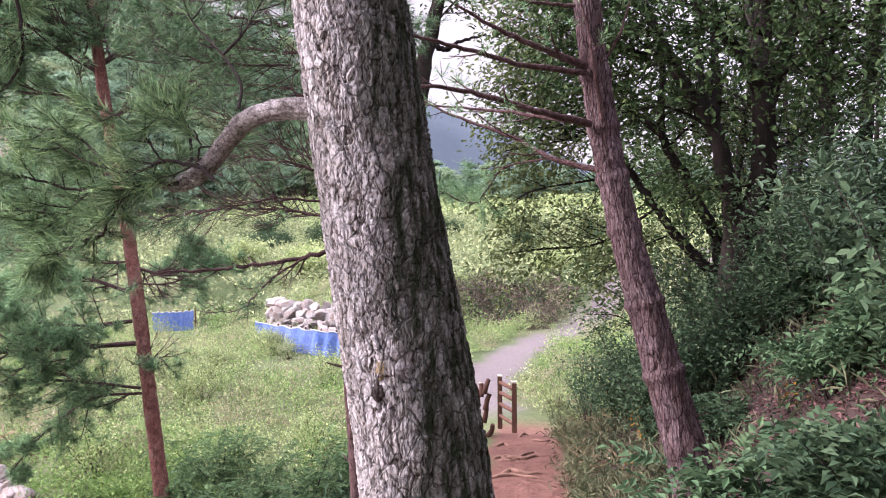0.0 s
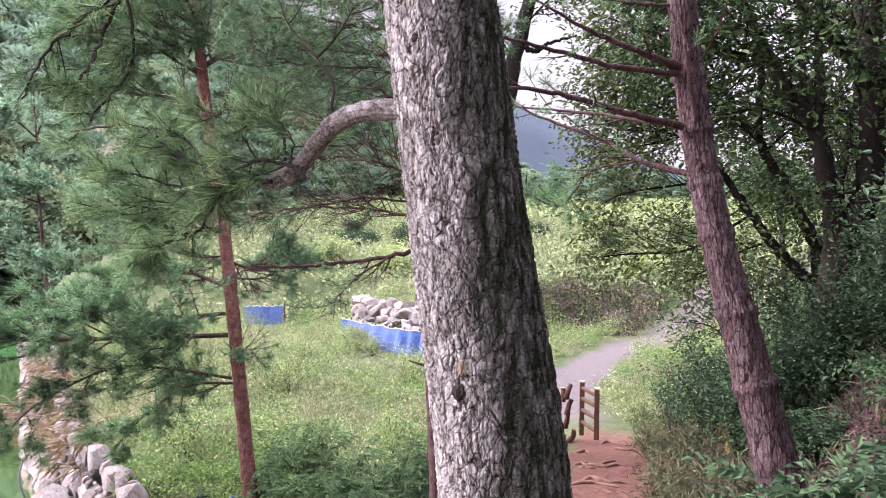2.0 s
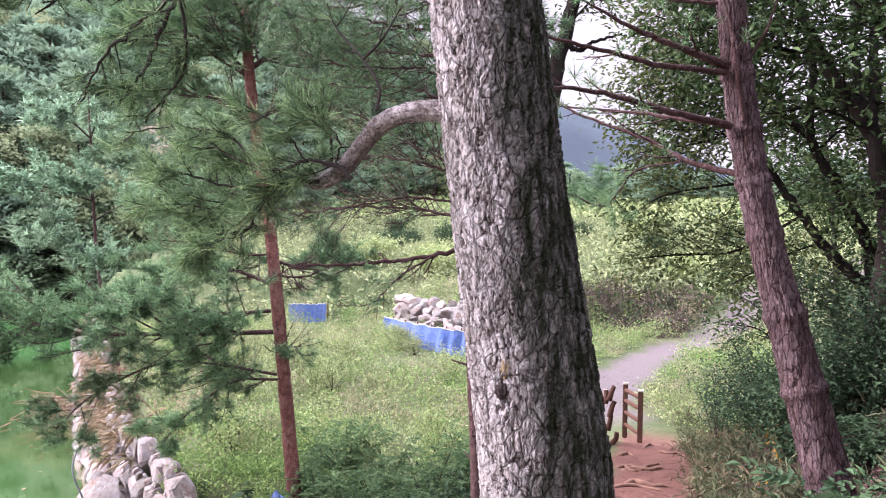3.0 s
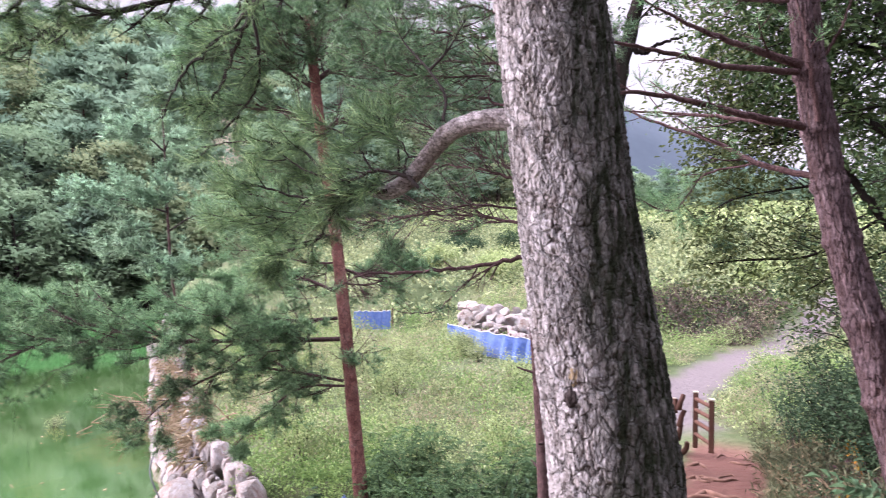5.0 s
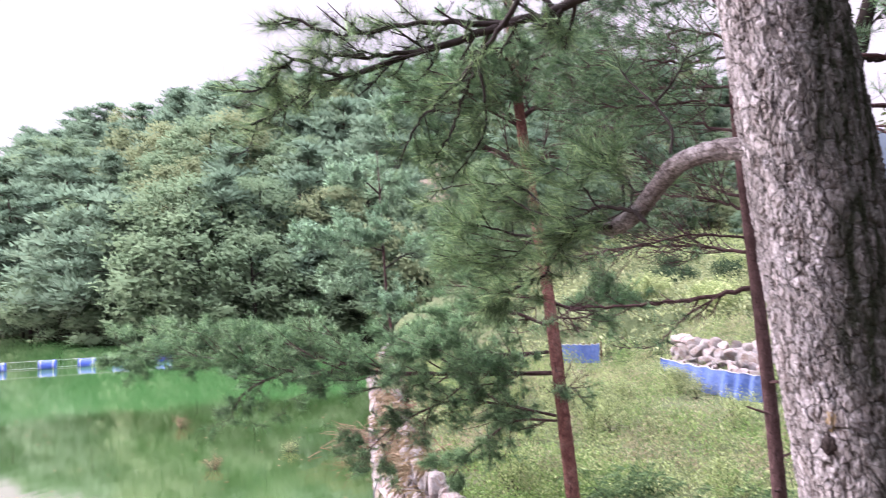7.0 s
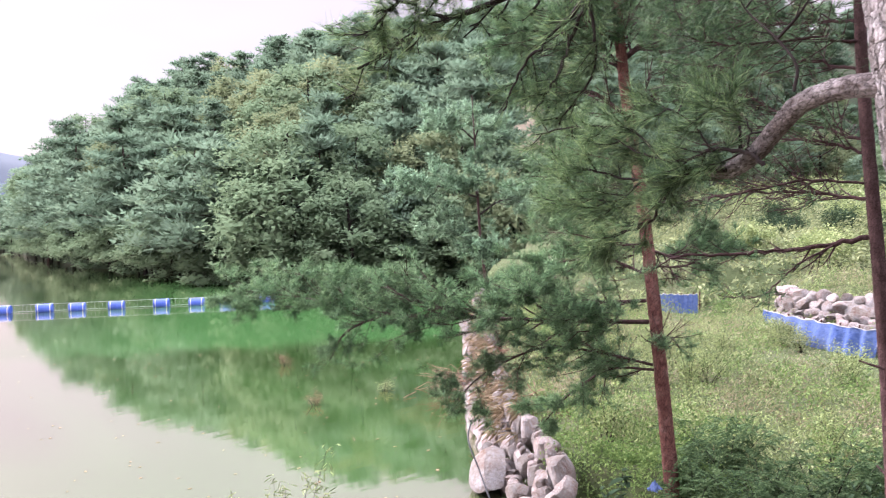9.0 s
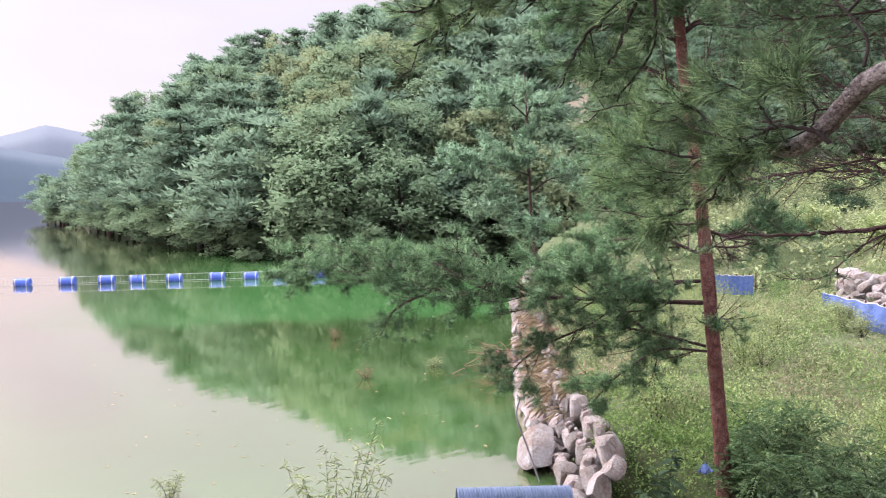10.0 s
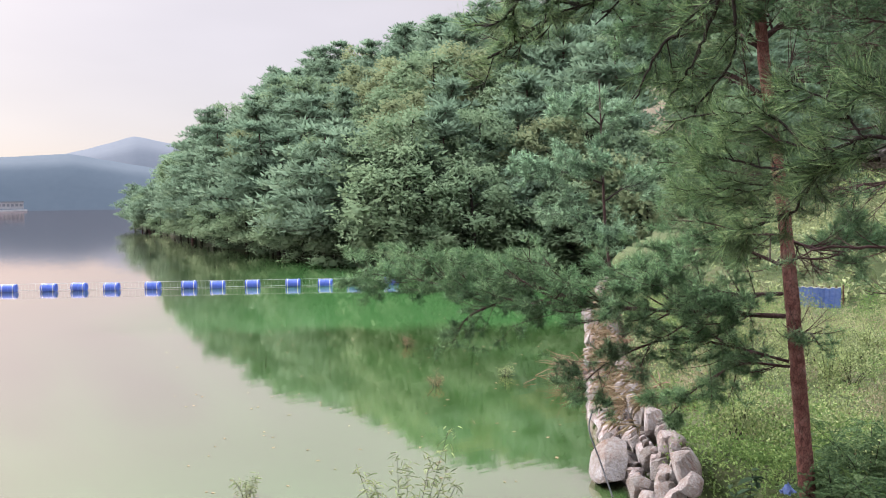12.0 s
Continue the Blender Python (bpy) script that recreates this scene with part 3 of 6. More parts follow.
def lumps(x, y, size, seed):
    """Cheap rolling unevenness between -1 and 1."""
    total = np.zeros_like(np.asarray(x, float))
    local = np.random.default_rng(seed)
    for k in range(5):
        a, p, f = local.uniform(0, 2 * np.pi), local.uniform(0, 2 * np.pi), (1.7**k) / size
        total = total + np.sin((x * np.cos(a) + y * np.sin(a)) * f + p) * 0.6**k
    return total / 2.2


# azimuths to the left of +y in degrees: where the far hill's shore, its ridge and its height lie
HILL_AZ = np.array([-40, -10, 5, 15, 24, 33, 40, 43, 51, 56, 62, 65, 70, 74.2, 75.2])
HILL_SHORE = np.array([320, 300, 240, 150, 95, 66, 50, 48, 48, 52, 62, 68, 90, 140, 172])
HILL_RIDGE = np.array([420, 420, 400, 260, 200, 180, 155, 150, 150, 142, 138, 134, 128, 165, 190])
HILL_TOP = np.array([3, 4, 6, 58, 52, 46, 38, 35, 34, 27.5, 22, 18.5, 10.2, 1.2, 0.4])


def wall_side(x, y):
    """Distance from the boulder wall's foot, positive on the land."""
    foot_y = np.interp(-x, [-60, 7.3, 8.2, 9.9, 12.1, 14.3, 20.1, 23.3, 26, 40, 80, 5000], [2, 8.8, 10.1, 11.3, 13.4, 15.7, 22.4, 26.0, 32, 52, 200, 20000])
    return (y - foot_y) * 0.75


def path_z(y):
    return np.interp(y, [-30, 0, 3, 7.5, 12.2, 12.7, 13.6, 16.5, 19, 60], [4.6, 3.4, 3.05, 2.15, 1.46, 1.38, 1.0, 0.95, 1.0, 1.0])


def land(x, y):
    x, y = np.asarray(x, float), np.asarray(y, float)
    az, far = np.degrees(np.arctan2(-x, y)), np.hypot(x, y)
    # flat meadow, rising beyond its edge
    meadow = 0.85 + 0.12 * lumps(x, y, 2.5, 3)
    rise = smooth((far - 24.5 - 7.0 * smooth((-x - 6) / 6) - 4 * smooth((x + 5) / 4)) / 3.0) * 1.3
    field = meadow + rise + np.clip(far - 30, 0, 400) * 0.062 + 0.5 * lumps(x, y, 9, 5) * smooth((far - 28) / 10)
    # lake
    shore = wall_side(x, y)
    low = -1.6 + 0 * x
    ground = low + (field - low) * smooth((shore + 0.1) / 1.3)
    # path spur that falls off to the left, with the bank to its right
    along = path_z(y)
    px = -0.15 - 0.05 * np.sin(y * 0.5)
    off = x - px
    slope = along - 0.42 * np.clip(-off - 0.55, 0, 60) + 0.04 * lumps(x, y, 1.5, 8)
    bank = 2.5 * smooth((off - 0.5) / 3.2) * (1 - smooth((y - 9) / 8)) + 0.06 * np.clip(off - 3, 0, 50)
    spur = np.where(off < 0, np.maximum(slope, low), along + bank)
    blend = 1 - smooth((y - 14) / 5)
    ground = np.where(off < 0, np.maximum(ground, spur * blend + (1 - blend) * ground), spur * blend + (1 - blend) * ground)
    # the wooded hill over the water
    s0, s1 = np.interp(az, HILL_AZ, HILL_SHORE), np.interp(az, HILL_AZ, HILL_RIDGE)
    top = np.interp(az, HILL_AZ, HILL_TOP)
    u = np.clip((far - s0) / (s1 - s0), -0.3, 1.6)
    hill = np.where(u < 0, -1.8, 0.4 + top * (u.clip(0, 1) ** 0.8) - 0.15 * top * np.clip(u - 1, 0, 1))
    hill = hill + 0.015 * top * lumps(x, y, 14, 9)
    hill = np.where((az > -40) & (az < 75.4), hill, -1.8)
    ground = np.maximum(ground, np.where(far > 40, hill, -5))
    # beyond the lake and behind the camera
    return ground + 0.03 * lumps(x, y, 0.7, 11)


def at_ground(x, y):
    return float(land(np.array([x]), np.array([y]))[0])


def build_ground():
    turn = np.radians(np.concatenate([np.arange(-32, 92, 0.5), np.arange(92, 328, 3)]))
    far = np.concatenate([[0.002, 0.2, 0.4], np.geomspace(0.6, 60, 150), np.geomspace(62, 4000, 70)])
    grid_a, grid_r = np.meshgrid(turn, far, indexing="ij")
    x, y = -np.sin(grid_a) * grid_r, np.cos(grid_a) * grid_r
    z = land(x, y)
    az = np.degrees(grid_a)
    n, m = x.shape
    verts = np.stack([x, y, z], -1).reshape(-1, 3)
    i, j = np.meshgrid(np.arange(n), np.arange(m - 1), indexing="ij")
    a, b = i * m + j, ((i + 1) % n) * m + j
    faces = np.stack([a, a + 1, b + 1, b], -1).reshape(-1, 4)
    centre = len(verts)
    verts = np.concatenate([verts, [[0, 0, at_ground(0, 0)]]])
    px = -0.15 - 0.05 * np.sin(y * 0.5)
    wander = 0.12 * lumps(x, y, 0.4, 21)
    earth = smooth((0.62 + wander - np.abs(x - px)) / 0.18) * (1 - smooth((y - 14.2) / 1.2))
    road_x = np.interp(y, [13.5, 18, 22, 26, 30, 40], [-0.4, -1.5, -0.9, 0.3, 2.6, 10])
    road = smooth((0.95 + 2 * wander - np.abs(x - road_x)) / 0.4) * smooth((y - 15) / 2) * (1 - smooth((y - 42) / 5))
    litter = smooth((x - px - 0.7 + wander) / 0.5) * (1 - smooth((y - 11) / 4)) * (grid_r < 60)
    clearing = smooth((2.6 - np.abs(az - 36.3)) / 0.6) * smooth((grid_r - 62) / 5) * smooth((103 - grid_r) / 4)
    wood = smooth((grid_r + 4 - np.interp(az, HILL_AZ, HILL_SHORE)) / 3) * (az > -40) * (az < 90) * (grid_r > 40)
    attributes = {k: np.append(v.ravel(), 0) for k, v in (("earth", earth), ("road", road), ("litter", litter), ("wood", wood * (1 - clearing)), ("straw", clearing))}
    ob = part("ground", mesh_of("ground", verts, faces, True, attributes), M_GROUND)
    tagged(ob, "uneven ground with red dirt path, litter bank and meadow", "ground", kind="structure")


build_ground()
v = np.array([(-3000, -800, 0), (60, -800, 0), (60, 60, 0), (-3000, 1200, 0)], float)
lake = part("water", mesh_of("water", v, [[0, 1, 2, 3]], False), M_WATER)
tagged(lake, "still green algae-filled lake water mirroring the sky", "lake", kind="structure")


# ---- pines ----
def build_big_pine():
    rng = np.random.default_rng(11)
    base = (-0.28, 2.30, 3.0)
    tree = thing("pine_tree", base, "thick grey pine trunk with scaly bark beside the path", "tree")
    line = [base, (-0.33, 2.28, 4.14), (-0.44, 2.26, 4.92), (-0.54, 2.24, 5.66), (-0.62, 2.24, 6.3)]
    verts, faces, furrow = bark_tube(line, [0.235, 0.204, 0.182, 0.168, 0.162], 230, 640, rng, (0.031, 0.056), 0.0105, (0.07, 0.30), (-0.25, -1, 0))
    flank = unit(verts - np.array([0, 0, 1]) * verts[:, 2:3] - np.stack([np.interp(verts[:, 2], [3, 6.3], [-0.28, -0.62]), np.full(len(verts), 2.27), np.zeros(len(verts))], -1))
    # algae on the right flank, its colour darkened further to stand for shade
    moss_shade = smooth((flank @ np.array([0.97, 0.02, 0]) - 0.03 + 0.22 * lumps(verts[:, 1] * 5, verts[:, 2], 0.07, 13)) / 0.55)
    part("trunk", mesh_of("trunk", under(tree, verts), faces, True, {"furrow": furrow, "moss_shade": moss_shade}), M_BARK, tree)
    upper, f2 = tube(curve([(-0.62, 2.24, 6.28), (-0.75, 2.3, 8), (-0.7, 2.5, 10)], 12), np.linspace(0.162, 0.08, 12), 14)
    part("upper_trunk", mesh_of("upper_trunk", under(tree, upper), f2), M_BARK, tree)
    # an old branch scar with a patch of lichen over it
    for name, place, size, mat, label in (("knot", (-0.437, 2.088, 4.515), (0.021, 0.014, 0.027), M_TWIG, "dark hollow knot"),
                                          ("lichen_patch", (-0.428, 2.090, 4.585), (0.016, 0.012, 0.036), M_DRY, "yellowish lichen patch")):
        bm = bmesh.new()
        bmesh.ops.create_icosphere(bm, subdivisions=3, radius=1.0)
        for v in bm.verts:
            v.co = Vector(v.co[k] * size[k] for k in range(3)) * (1 + 0.45 * noise.noise(v.co * 2.3)) + Vector(place) - tree.location
        scar = bpy.data.meshes.new(name)
        bm.to_mesh(scar)
        bm.free()
        part(name, scar, mat, tree, label)
    # the bent limb towards the lake
    limb = curve([(-0.61, 2.20, 5.33), (-0.74, 2.21, 5.34), (-0.87, 2.26, 5.32), (-0.96, 2.31, 5.26), (-1.05, 2.35, 5.18),
                  (-1.16, 2.39, 5.13), (-1.27, 2.44, 5.14), (-1.38, 2.49, 5.13)], 60)
    girth = np.interp(np.linspace(0, 1, 60), [0, 0.2, 0.45, 0.7, 1], [0.034, 0.030, 0.029, 0.028, 0.007])
    verts, faces, furrow = bark_tube(limb, girth, 40, 200, rng, (0.03, 0.04), 0.0045, (0.05, 0.18))
    part("bent_limb", mesh_of("bent_limb", under(tree, verts), faces, True, {"furrow": furrow}), M_LIMB, tree, "knobbly grey limb")
    b = Bough(21)
    ends = [
        ([(-1.00, 2.28, 5.14), (-1.06, 2.30, 5.18), (-1.18, 2.31, 5.20), (-1.30, 2.33, 5.17), (-1.44, 2.33, 5.20), (-1.58, 2.34, 5.28)], 0.0085, 10),
        ([(-1.14, 2.33, 5.13), (-1.27, 2.35, 5.14), (-1.40, 2.37, 5.10), (-1.62, 2.37, 5.14), (-1.85, 2.34, 5.21)], 0.0087, 15),
        ([(-1.27, 2.35, 5.14), (-1.36, 2.35, 5.06), (-1.44, 2.35, 4.95), (-1.58, 2.34, 4.91), (-1.65, 2.30, 4.86)], 0.0055, 11),
        ([(-1.47, 2.37, 5.11), (-1.58, 2.38, 5.04), (-1.74, 2.38, 5.05), (-1.93, 2.34, 5.03)], 0.0050, 11),
        ([(-1.38, 2.33, 5.19), (-1.52, 2.38, 5.30), (-1.70, 2.38, 5.33), (-1.96, 2.38, 5.32)], 0.0050, 11),
        ([(-1.18, 2.31, 5.20), (-1.24, 2.30, 5.29), (-1.35, 2.30, 5.36), (-1.47, 2.29, 5.38)], 0.0040, 6),
        ([(-1.06, 2.30, 5.18), (-1.05, 2.30, 5.26), (-1.11, 2.28, 5.35), (-1.15, 2.26, 5.39)], 0.0037, 6),
    ]
    for pts, r, k in ends:
        b.limb(pts, r, 0.003, int(1.25 * k), 0.17, 2, 0.2, 1.0, 0.8, 0.15, 6, 1, 0.003)
    # bough that hangs down in front of the lake
    hang = [
        ([(-1.25, 2.08, 6.00), (-1.41, 2.04, 5.79), (-1.52, 2.03, 5.64), (-1.58, 2.01, 5.48), (-1.67, 1.98, 5.35)], 0.011, 8, 0.15),
        ([(-1.38, 2.06, 5.83), (-1.57, 1.99, 5.62), (-1.70, 1.96, 5.51), (-1.79, 1.95, 5.36)], 0.008, 6, 0.14),
        ([(-1.46, 2.01, 5.68), (-1.46, 2.04, 5.49), (-1.58, 1.99, 5.29)], 0.006, 5, 0.12),
    ]
    for pts, r, k, length in hang:
        b.limb(pts, r, 0.003, int(1.2 * k), length, 2, 0.3, 0.7, 0.8, -0.05, 6, 1, 0.004)
    # bough over the top
    over = [
        ([(-0.6, 2.25, 6.15), (-1.19, 2.33, 5.96), (-1.51, 2.28, 5.90), (-1.95, 2.14, 5.82), (-2.25, 2.00, 5.73), (-2.45, 1.85, 5.59)], 0.022, 30, 0.24),
        ([(-1.51, 2.28, 5.90), (-1.83, 2.18, 5.95), (-2.14, 2.04, 5.94), (-2.37, 1.94, 6.04)], 0.012, 18, 0.22),
        ([(-1.78, 2.21, 5.85), (-2.01, 2.02, 5.82), (-2.19, 1.84, 5.80), (-2.28, 1.74, 5.67)], 0.010, 16, 0.2),
        ([(-1.36, 2.36, 5.96), (-1.63, 2.32, 6.17), (-1.97, 2.19, 6.31), (-2.20, 1.98, 6.21)], 0.012, 16, 0.24),
    ]
    for pts, r, k, length in over:
        b.limb(pts, r, 0.006, k, length, 5, 0.22, 0.08, 0.6, 0.08, 6, 2, 0.006, thick=0.0045)
    # crown over the path, out of view, added to shade trunk and path
    for k in range(13):
        turn, z = 2.4 * k, 7.0 + 0.25 * k
        way = np.array([math.cos(turn), math.sin(turn), 0.15])
        at = np.array((-0.72, 2.3, z))
        reach = 3.2 - 0.1 * k
        b.limb([at, at + way * reach * 0.5 + np.array([0, 0, 0.2]), at + way * reach], 0.05, 0.008, 15, 0.8, 3, 0.25, 1.0, 0.5, 0.2, 5)
    # thin bare shoots
    for pts in ([(-0.89, 2.23, 5.35), (-0.89, 2.25, 5.43), (-0.95, 2.26, 5.52), (-1.05, 2.27, 5.63), (-1.08, 2.26, 5.71)],
                [(-0.95, 2.26, 5.52), (-0.89, 2.28, 5.59), (-0.83, 2.30, 5.70)],
                [(-1.10, 2.35, 5.20), (-1.11, 2.35, 5.30), (-1.16, 2.33, 5.38), (-1.18, 2.32, 5.42)]):
        b.limb(pts, 0.006, 0.002, 3, 0.12, 1, 0.4, 0.0, 0.8, 0.1, 5)
    b.hang_on(tree, M_TWIG)
    places, ways = np.array(b.places), np.array(b.ways)
    low = places[:, 2] < 6.5
    v2, f2 = joined([needles(places[low], ways[low], b.rng, 40, 0.105, 0.0021, 0.46, 0.10), needles(places[~low], ways[~low], b.rng, 16, 0.12, 0.006, 0.46, 0.10)])
    part("foliage", foliage_mesh(under(tree, v2), f2, (-0.9, 0.3, 1.7), 0.8), M_NEEDLE, tree, "long green needles in tufts")


def build_left_pine():
    b = Bough(31)
    base = (-5.0, 9.65, 0.7)
    tree = thing("pine_tree", base, "slender red-barked pine standing behind the boulder wall", "tree")
    rng = np.random.default_rng(32)
    line = [base, (-5.03, 9.63, 1.12), (-5.16, 9.56, 2.80), (-5.33, 9.47, 4.76), (-5.58, 9.33, 6.93), (-5.75, 9.3, 9.2), (-5.8, 9.4, 10.5)]
    verts, faces, furrow = bark_tube(line, [0.115, 0.105, 0.092, 0.082, 0.072, 0.055, 0.02], 36, 200, rng, (0.06, 0.12), 0.012)
    part("trunk", mesh_of("trunk", under(tree, verts), faces, True, {"furrow": furrow}), M_BARK_RED, tree)
    limbs = [
        ([(-5.25, 9.51, 2.79), (-5.74, 9.01, 2.97), (-6.29, 8.40, 3.09), (-6.87, 7.81, 2.76), (-7.15, 7.43, 2.37)], 0.022, 13, 0.9),
        ([(-5.22, 9.53, 2.72), (-5.93, 9.47, 2.64), (-6.55, 9.31, 2.18), (-6.93, 9.16, 1.70)], 0.022, 12, 0.8),
        ([(-5.29, 9.49, 3.40), (-6.21, 8.93, 3.40), (-7.32, 8.09, 3.45), (-8.39, 7.31, 3.52), (-9.29, 6.51, 3.76), (-9.94, 5.71, 3.92)], 0.036, 42, 1.1),
        ([(-7.32, 8.09, 3.45), (-8.36, 7.63, 3.75), (-9.12, 7.38, 4.11)], 0.03, 14, 0.8),
        ([(-8.39, 7.31, 3.52), (-8.54, 6.67, 3.31), (-8.62, 6.41, 2.92)], 0.02, 9, 0.6),
        ([(-5.33, 9.47, 3.70), (-5.70, 8.79, 3.73), (-6.17, 8.11, 3.89), (-6.62, 7.63, 3.74)], 0.027, 18, 0.9),
        ([(-5.33, 9.47, 4.08), (-6.12, 9.59, 4.27), (-7.05, 9.57, 4.14), (-7.51, 9.22, 3.87)], 0.027, 18, 0.9),
        ([(-5.50, 9.37, 6.26), (-5.94, 9.11, 6.65), (-6.30, 8.87, 6.66), (-6.79, 8.52, 6.81)], 0.04, 12, 0.8),
        ([(-5.50, 9.37, 6.37), (-5.16, 9.56, 6.60), (-4.87, 10.15, 6.76)], 0.035, 14, 0.9),
        ([(-5.55, 9.35, 6.85), (-5.89, 9.15, 7.33), (-6.49, 8.74, 7.55), (-6.97, 8.38, 7.52)], 0.04, 22, 1.0),
        ([(-5.59, 9.33, 7.08), (-5.31, 9.82, 7.46), (-4.81, 10.29, 7.57), (-4.26, 10.63, 7.36)], 0.04, 24, 1.0),
        ([(-5.62, 9.31, 7.30), (-5.46, 8.82, 7.77), (-5.48, 8.22, 7.95)], 0.035, 16, 1.0),
        ([(-5.62, 9.31, 7.38), (-5.68, 10.19, 8.13), (-5.27, 10.95, 8.39)], 0.035, 18, 1.0),
        ([(-5.26, 9.51, 3.10), (-4.91, 9.35, 3.24), (-4.66, 9.14, 3.15)], 0.02, 8, 0.5),
        ([(-5.37, 9.45, 4.46), (-5.08, 9.94, 4.30), (-4.78, 10.41, 4.44)], 0.03, 12, 0.8),
    ]
    for z, turn, reach in ((4.5, 205, 1.5), (4.9, 185, 1.5), (5.3, 222, 1.6), (5.7, 170, 1.3), (7.4, -110, 1.6), (7.6, 215, 1.7), (7.9, -20, 1.6), (8.5, -70, 1.3),
                           (9.2, 40, 1.2), (9.6, 160, 1.2), (4.2, 20, 1.3), (5.3, 150, 1.4)):
        at = np.array((np.interp(z, [0.7, 10.5], [-5.0, -5.85]), np.interp(z, [0.7, 10.5], [9.65, 9.35]), z))
        way = np.array([math.cos(radians(turn)), math.sin(radians(turn)), 0.12])
        limbs.append(([at, at + way * reach * 0.3 + np.array([0.05, -0.04, -0.06]), at + way * reach * 0.65 + np.array([-0.06, 0.05, 0.02]), at + way * reach], 0.016, 11, 0.6))
    for pts, r, k, length in limbs:
        b.limb(pts, r, 0.008, int((1.9 if pts[-1][2] < 6 else 1.35) * k), length, 4, 0.08, 0.95, 0.5, 0.12, 6, 2 if length > 0.7 else 1)
    b.hang_on(tree, M_TWIG_RED)
    # the inner boughs are bare below the crown
    places, ways = np.array(b.places), np.array(b.ways)
    gap = np.hypot(places[:, 0] - np.interp(places[:, 2], [0.7, 10.5], [-5.0, -5.85]), places[:, 1] - np.interp(places[:, 2], [0.7, 10.5], [9.65, 9.35]))
    leafy = gap > np.where(places[:, 2] < 7.2, 0.62, 0.2)
    v2, f2 = needles(places[leafy], ways[leafy], b.rng, 30, 0.14, 0.0062, 0.55, 0.12)
    part("foliage", foliage_mesh(under(tree, v2), f2, (-0.4, -0.2, 4.0)), M_NEEDLE_MID, tree, "blue-green needles in flat sprays")


def build_thin_pine():
    b = Bough(41)
    base = (-1.47, 6.26, 1.2)
    tree = thing("pine_tree", base, "thin dark pine with dead stubs and bare branches", "tree")
    rng = np.random.default_rng(42)
    line = [base, (-1.53, 6.31, 2.89), (-1.61, 6.29, 4.21), (-1.74, 6.26, 5.83), (-1.78, 6.25, 6.78), (-1.78, 6.25, 7.77)]
    verts, faces, furrow = bark_tube(line, [0.07, 0.058, 0.052, 0.045, 0.036, 0.025], 24, 160, rng, (0.04, 0.08), 0.005)
    part("trunk", mesh_of("trunk", under(tree, verts), faces, True, {"furrow": furrow}), M_TWIG_RED, tree)
    limbs = [
        ([(-1.70, 6.27, 4.75), (-2.10, 6.15, 4.67), (-2.55, 5.99, 4.62), (-2.99, 5.79, 4.60), (-3.21, 5.67, 4.48)], 0.024, 11, 0.30, 0.1),
        ([(-1.88, 6.22, 4.71), (-2.15, 6.00, 4.53), (-2.33, 5.81, 4.31), (-2.59, 5.70, 4.28)], 0.009, 14, 0.26, 0.9),
        ([(-1.70, 6.27, 5.04), (-2.13, 6.28, 5.10), (-2.73, 6.19, 5.11), (-3.45, 6.13, 5.00)], 0.016, 25, 0.60, 0.25),
        ([(-1.72, 6.27, 5.40), (-2.13, 6.28, 5.52), (-2.67, 6.35, 5.58), (-3.35, 6.31, 5.51)], 0.014, 25, 0.60, 0.25),
        ([(-1.71, 6.27, 5.16), (-2.10, 5.89, 5.19), (-2.51, 5.45, 5.08), (-2.78, 5.19, 5.04)], 0.012, 22, 0.54, 0.2),
        ([(-1.73, 6.26, 5.49), (-2.25, 6.51, 5.69), (-2.91, 6.66, 6.02), (-3.68, 6.72, 6.21)], 0.014, 28, 0.60, 0.3),
        ([(-1.76, 6.26, 6.02), (-2.24, 6.37, 6.18), (-2.91, 6.39, 6.23), (-3.50, 6.38, 6.37)], 0.014, 28, 0.60, 0.4),
        ([(-1.77, 6.25, 6.40), (-2.33, 6.34, 6.49), (-3.04, 6.33, 6.63), (-3.54, 6.36, 6.65)], 0.014, 32, 0.60, 0.5),
        ([(-1.78, 6.25, 6.78), (-2.23, 6.37, 6.98), (-2.89, 6.40, 6.94), (-3.48, 6.39, 7.09)], 0.014, 35, 0.60, 0.8),
        ([(-1.78, 6.25, 7.06), (-2.23, 6.38, 7.33), (-2.79, 6.44, 7.41), (-3.28, 6.49, 7.35)], 0.014, 35, 0.60, 0.9),
        ([(-1.76, 6.26, 6.23), (-2.02, 5.86, 6.25), (-2.37, 5.41, 6.19), (-2.68, 5.05, 6.26)], 0.014, 30, 0.60, 0.4),
        ([(-1.77, 6.25, 6.64), (-2.02, 5.87, 6.57), (-2.33, 5.43, 6.55), (-2.60, 5.09, 6.47)], 0.014, 32, 0.60, 0.6),
        ([(-1.77, 6.25, 6.59), (-1.47, 6.85, 6.87), (-1.08, 7.43, 6.83)], 0.014, 22, 0.60, 0.6),
    ]
    for pts, r, k, length, alive in limbs:
        b.limb(pts, r, 0.004, int(k * (1.8 if alive < 0.35 else 1.2)), length, 3, 0.12, alive * (0.55 if pts[-1][2] > 5.9 else 0.25), 0.45, 0.12, 6, 2 if length > 0.5 else 1, 0.008)
    for k, z in enumerate((2.6, 2.9, 3.15, 3.4, 3.75, 4.0)):
        turn = 2.4 * k
        at = np.array((-1.47 - 0.05 * (z - 2), 6.26, z))
        b.limb([at, at + np.array([math.cos(turn) * 0.1, math.sin(turn) * 0.1, 0.02]), at + np.array([math.cos(turn) * 0.2, math.sin(turn) * 0.2, 0.05])], 0.016, 0.006, 0, 0.1, sides=6)
        b.places.pop()
        b.ways.pop()
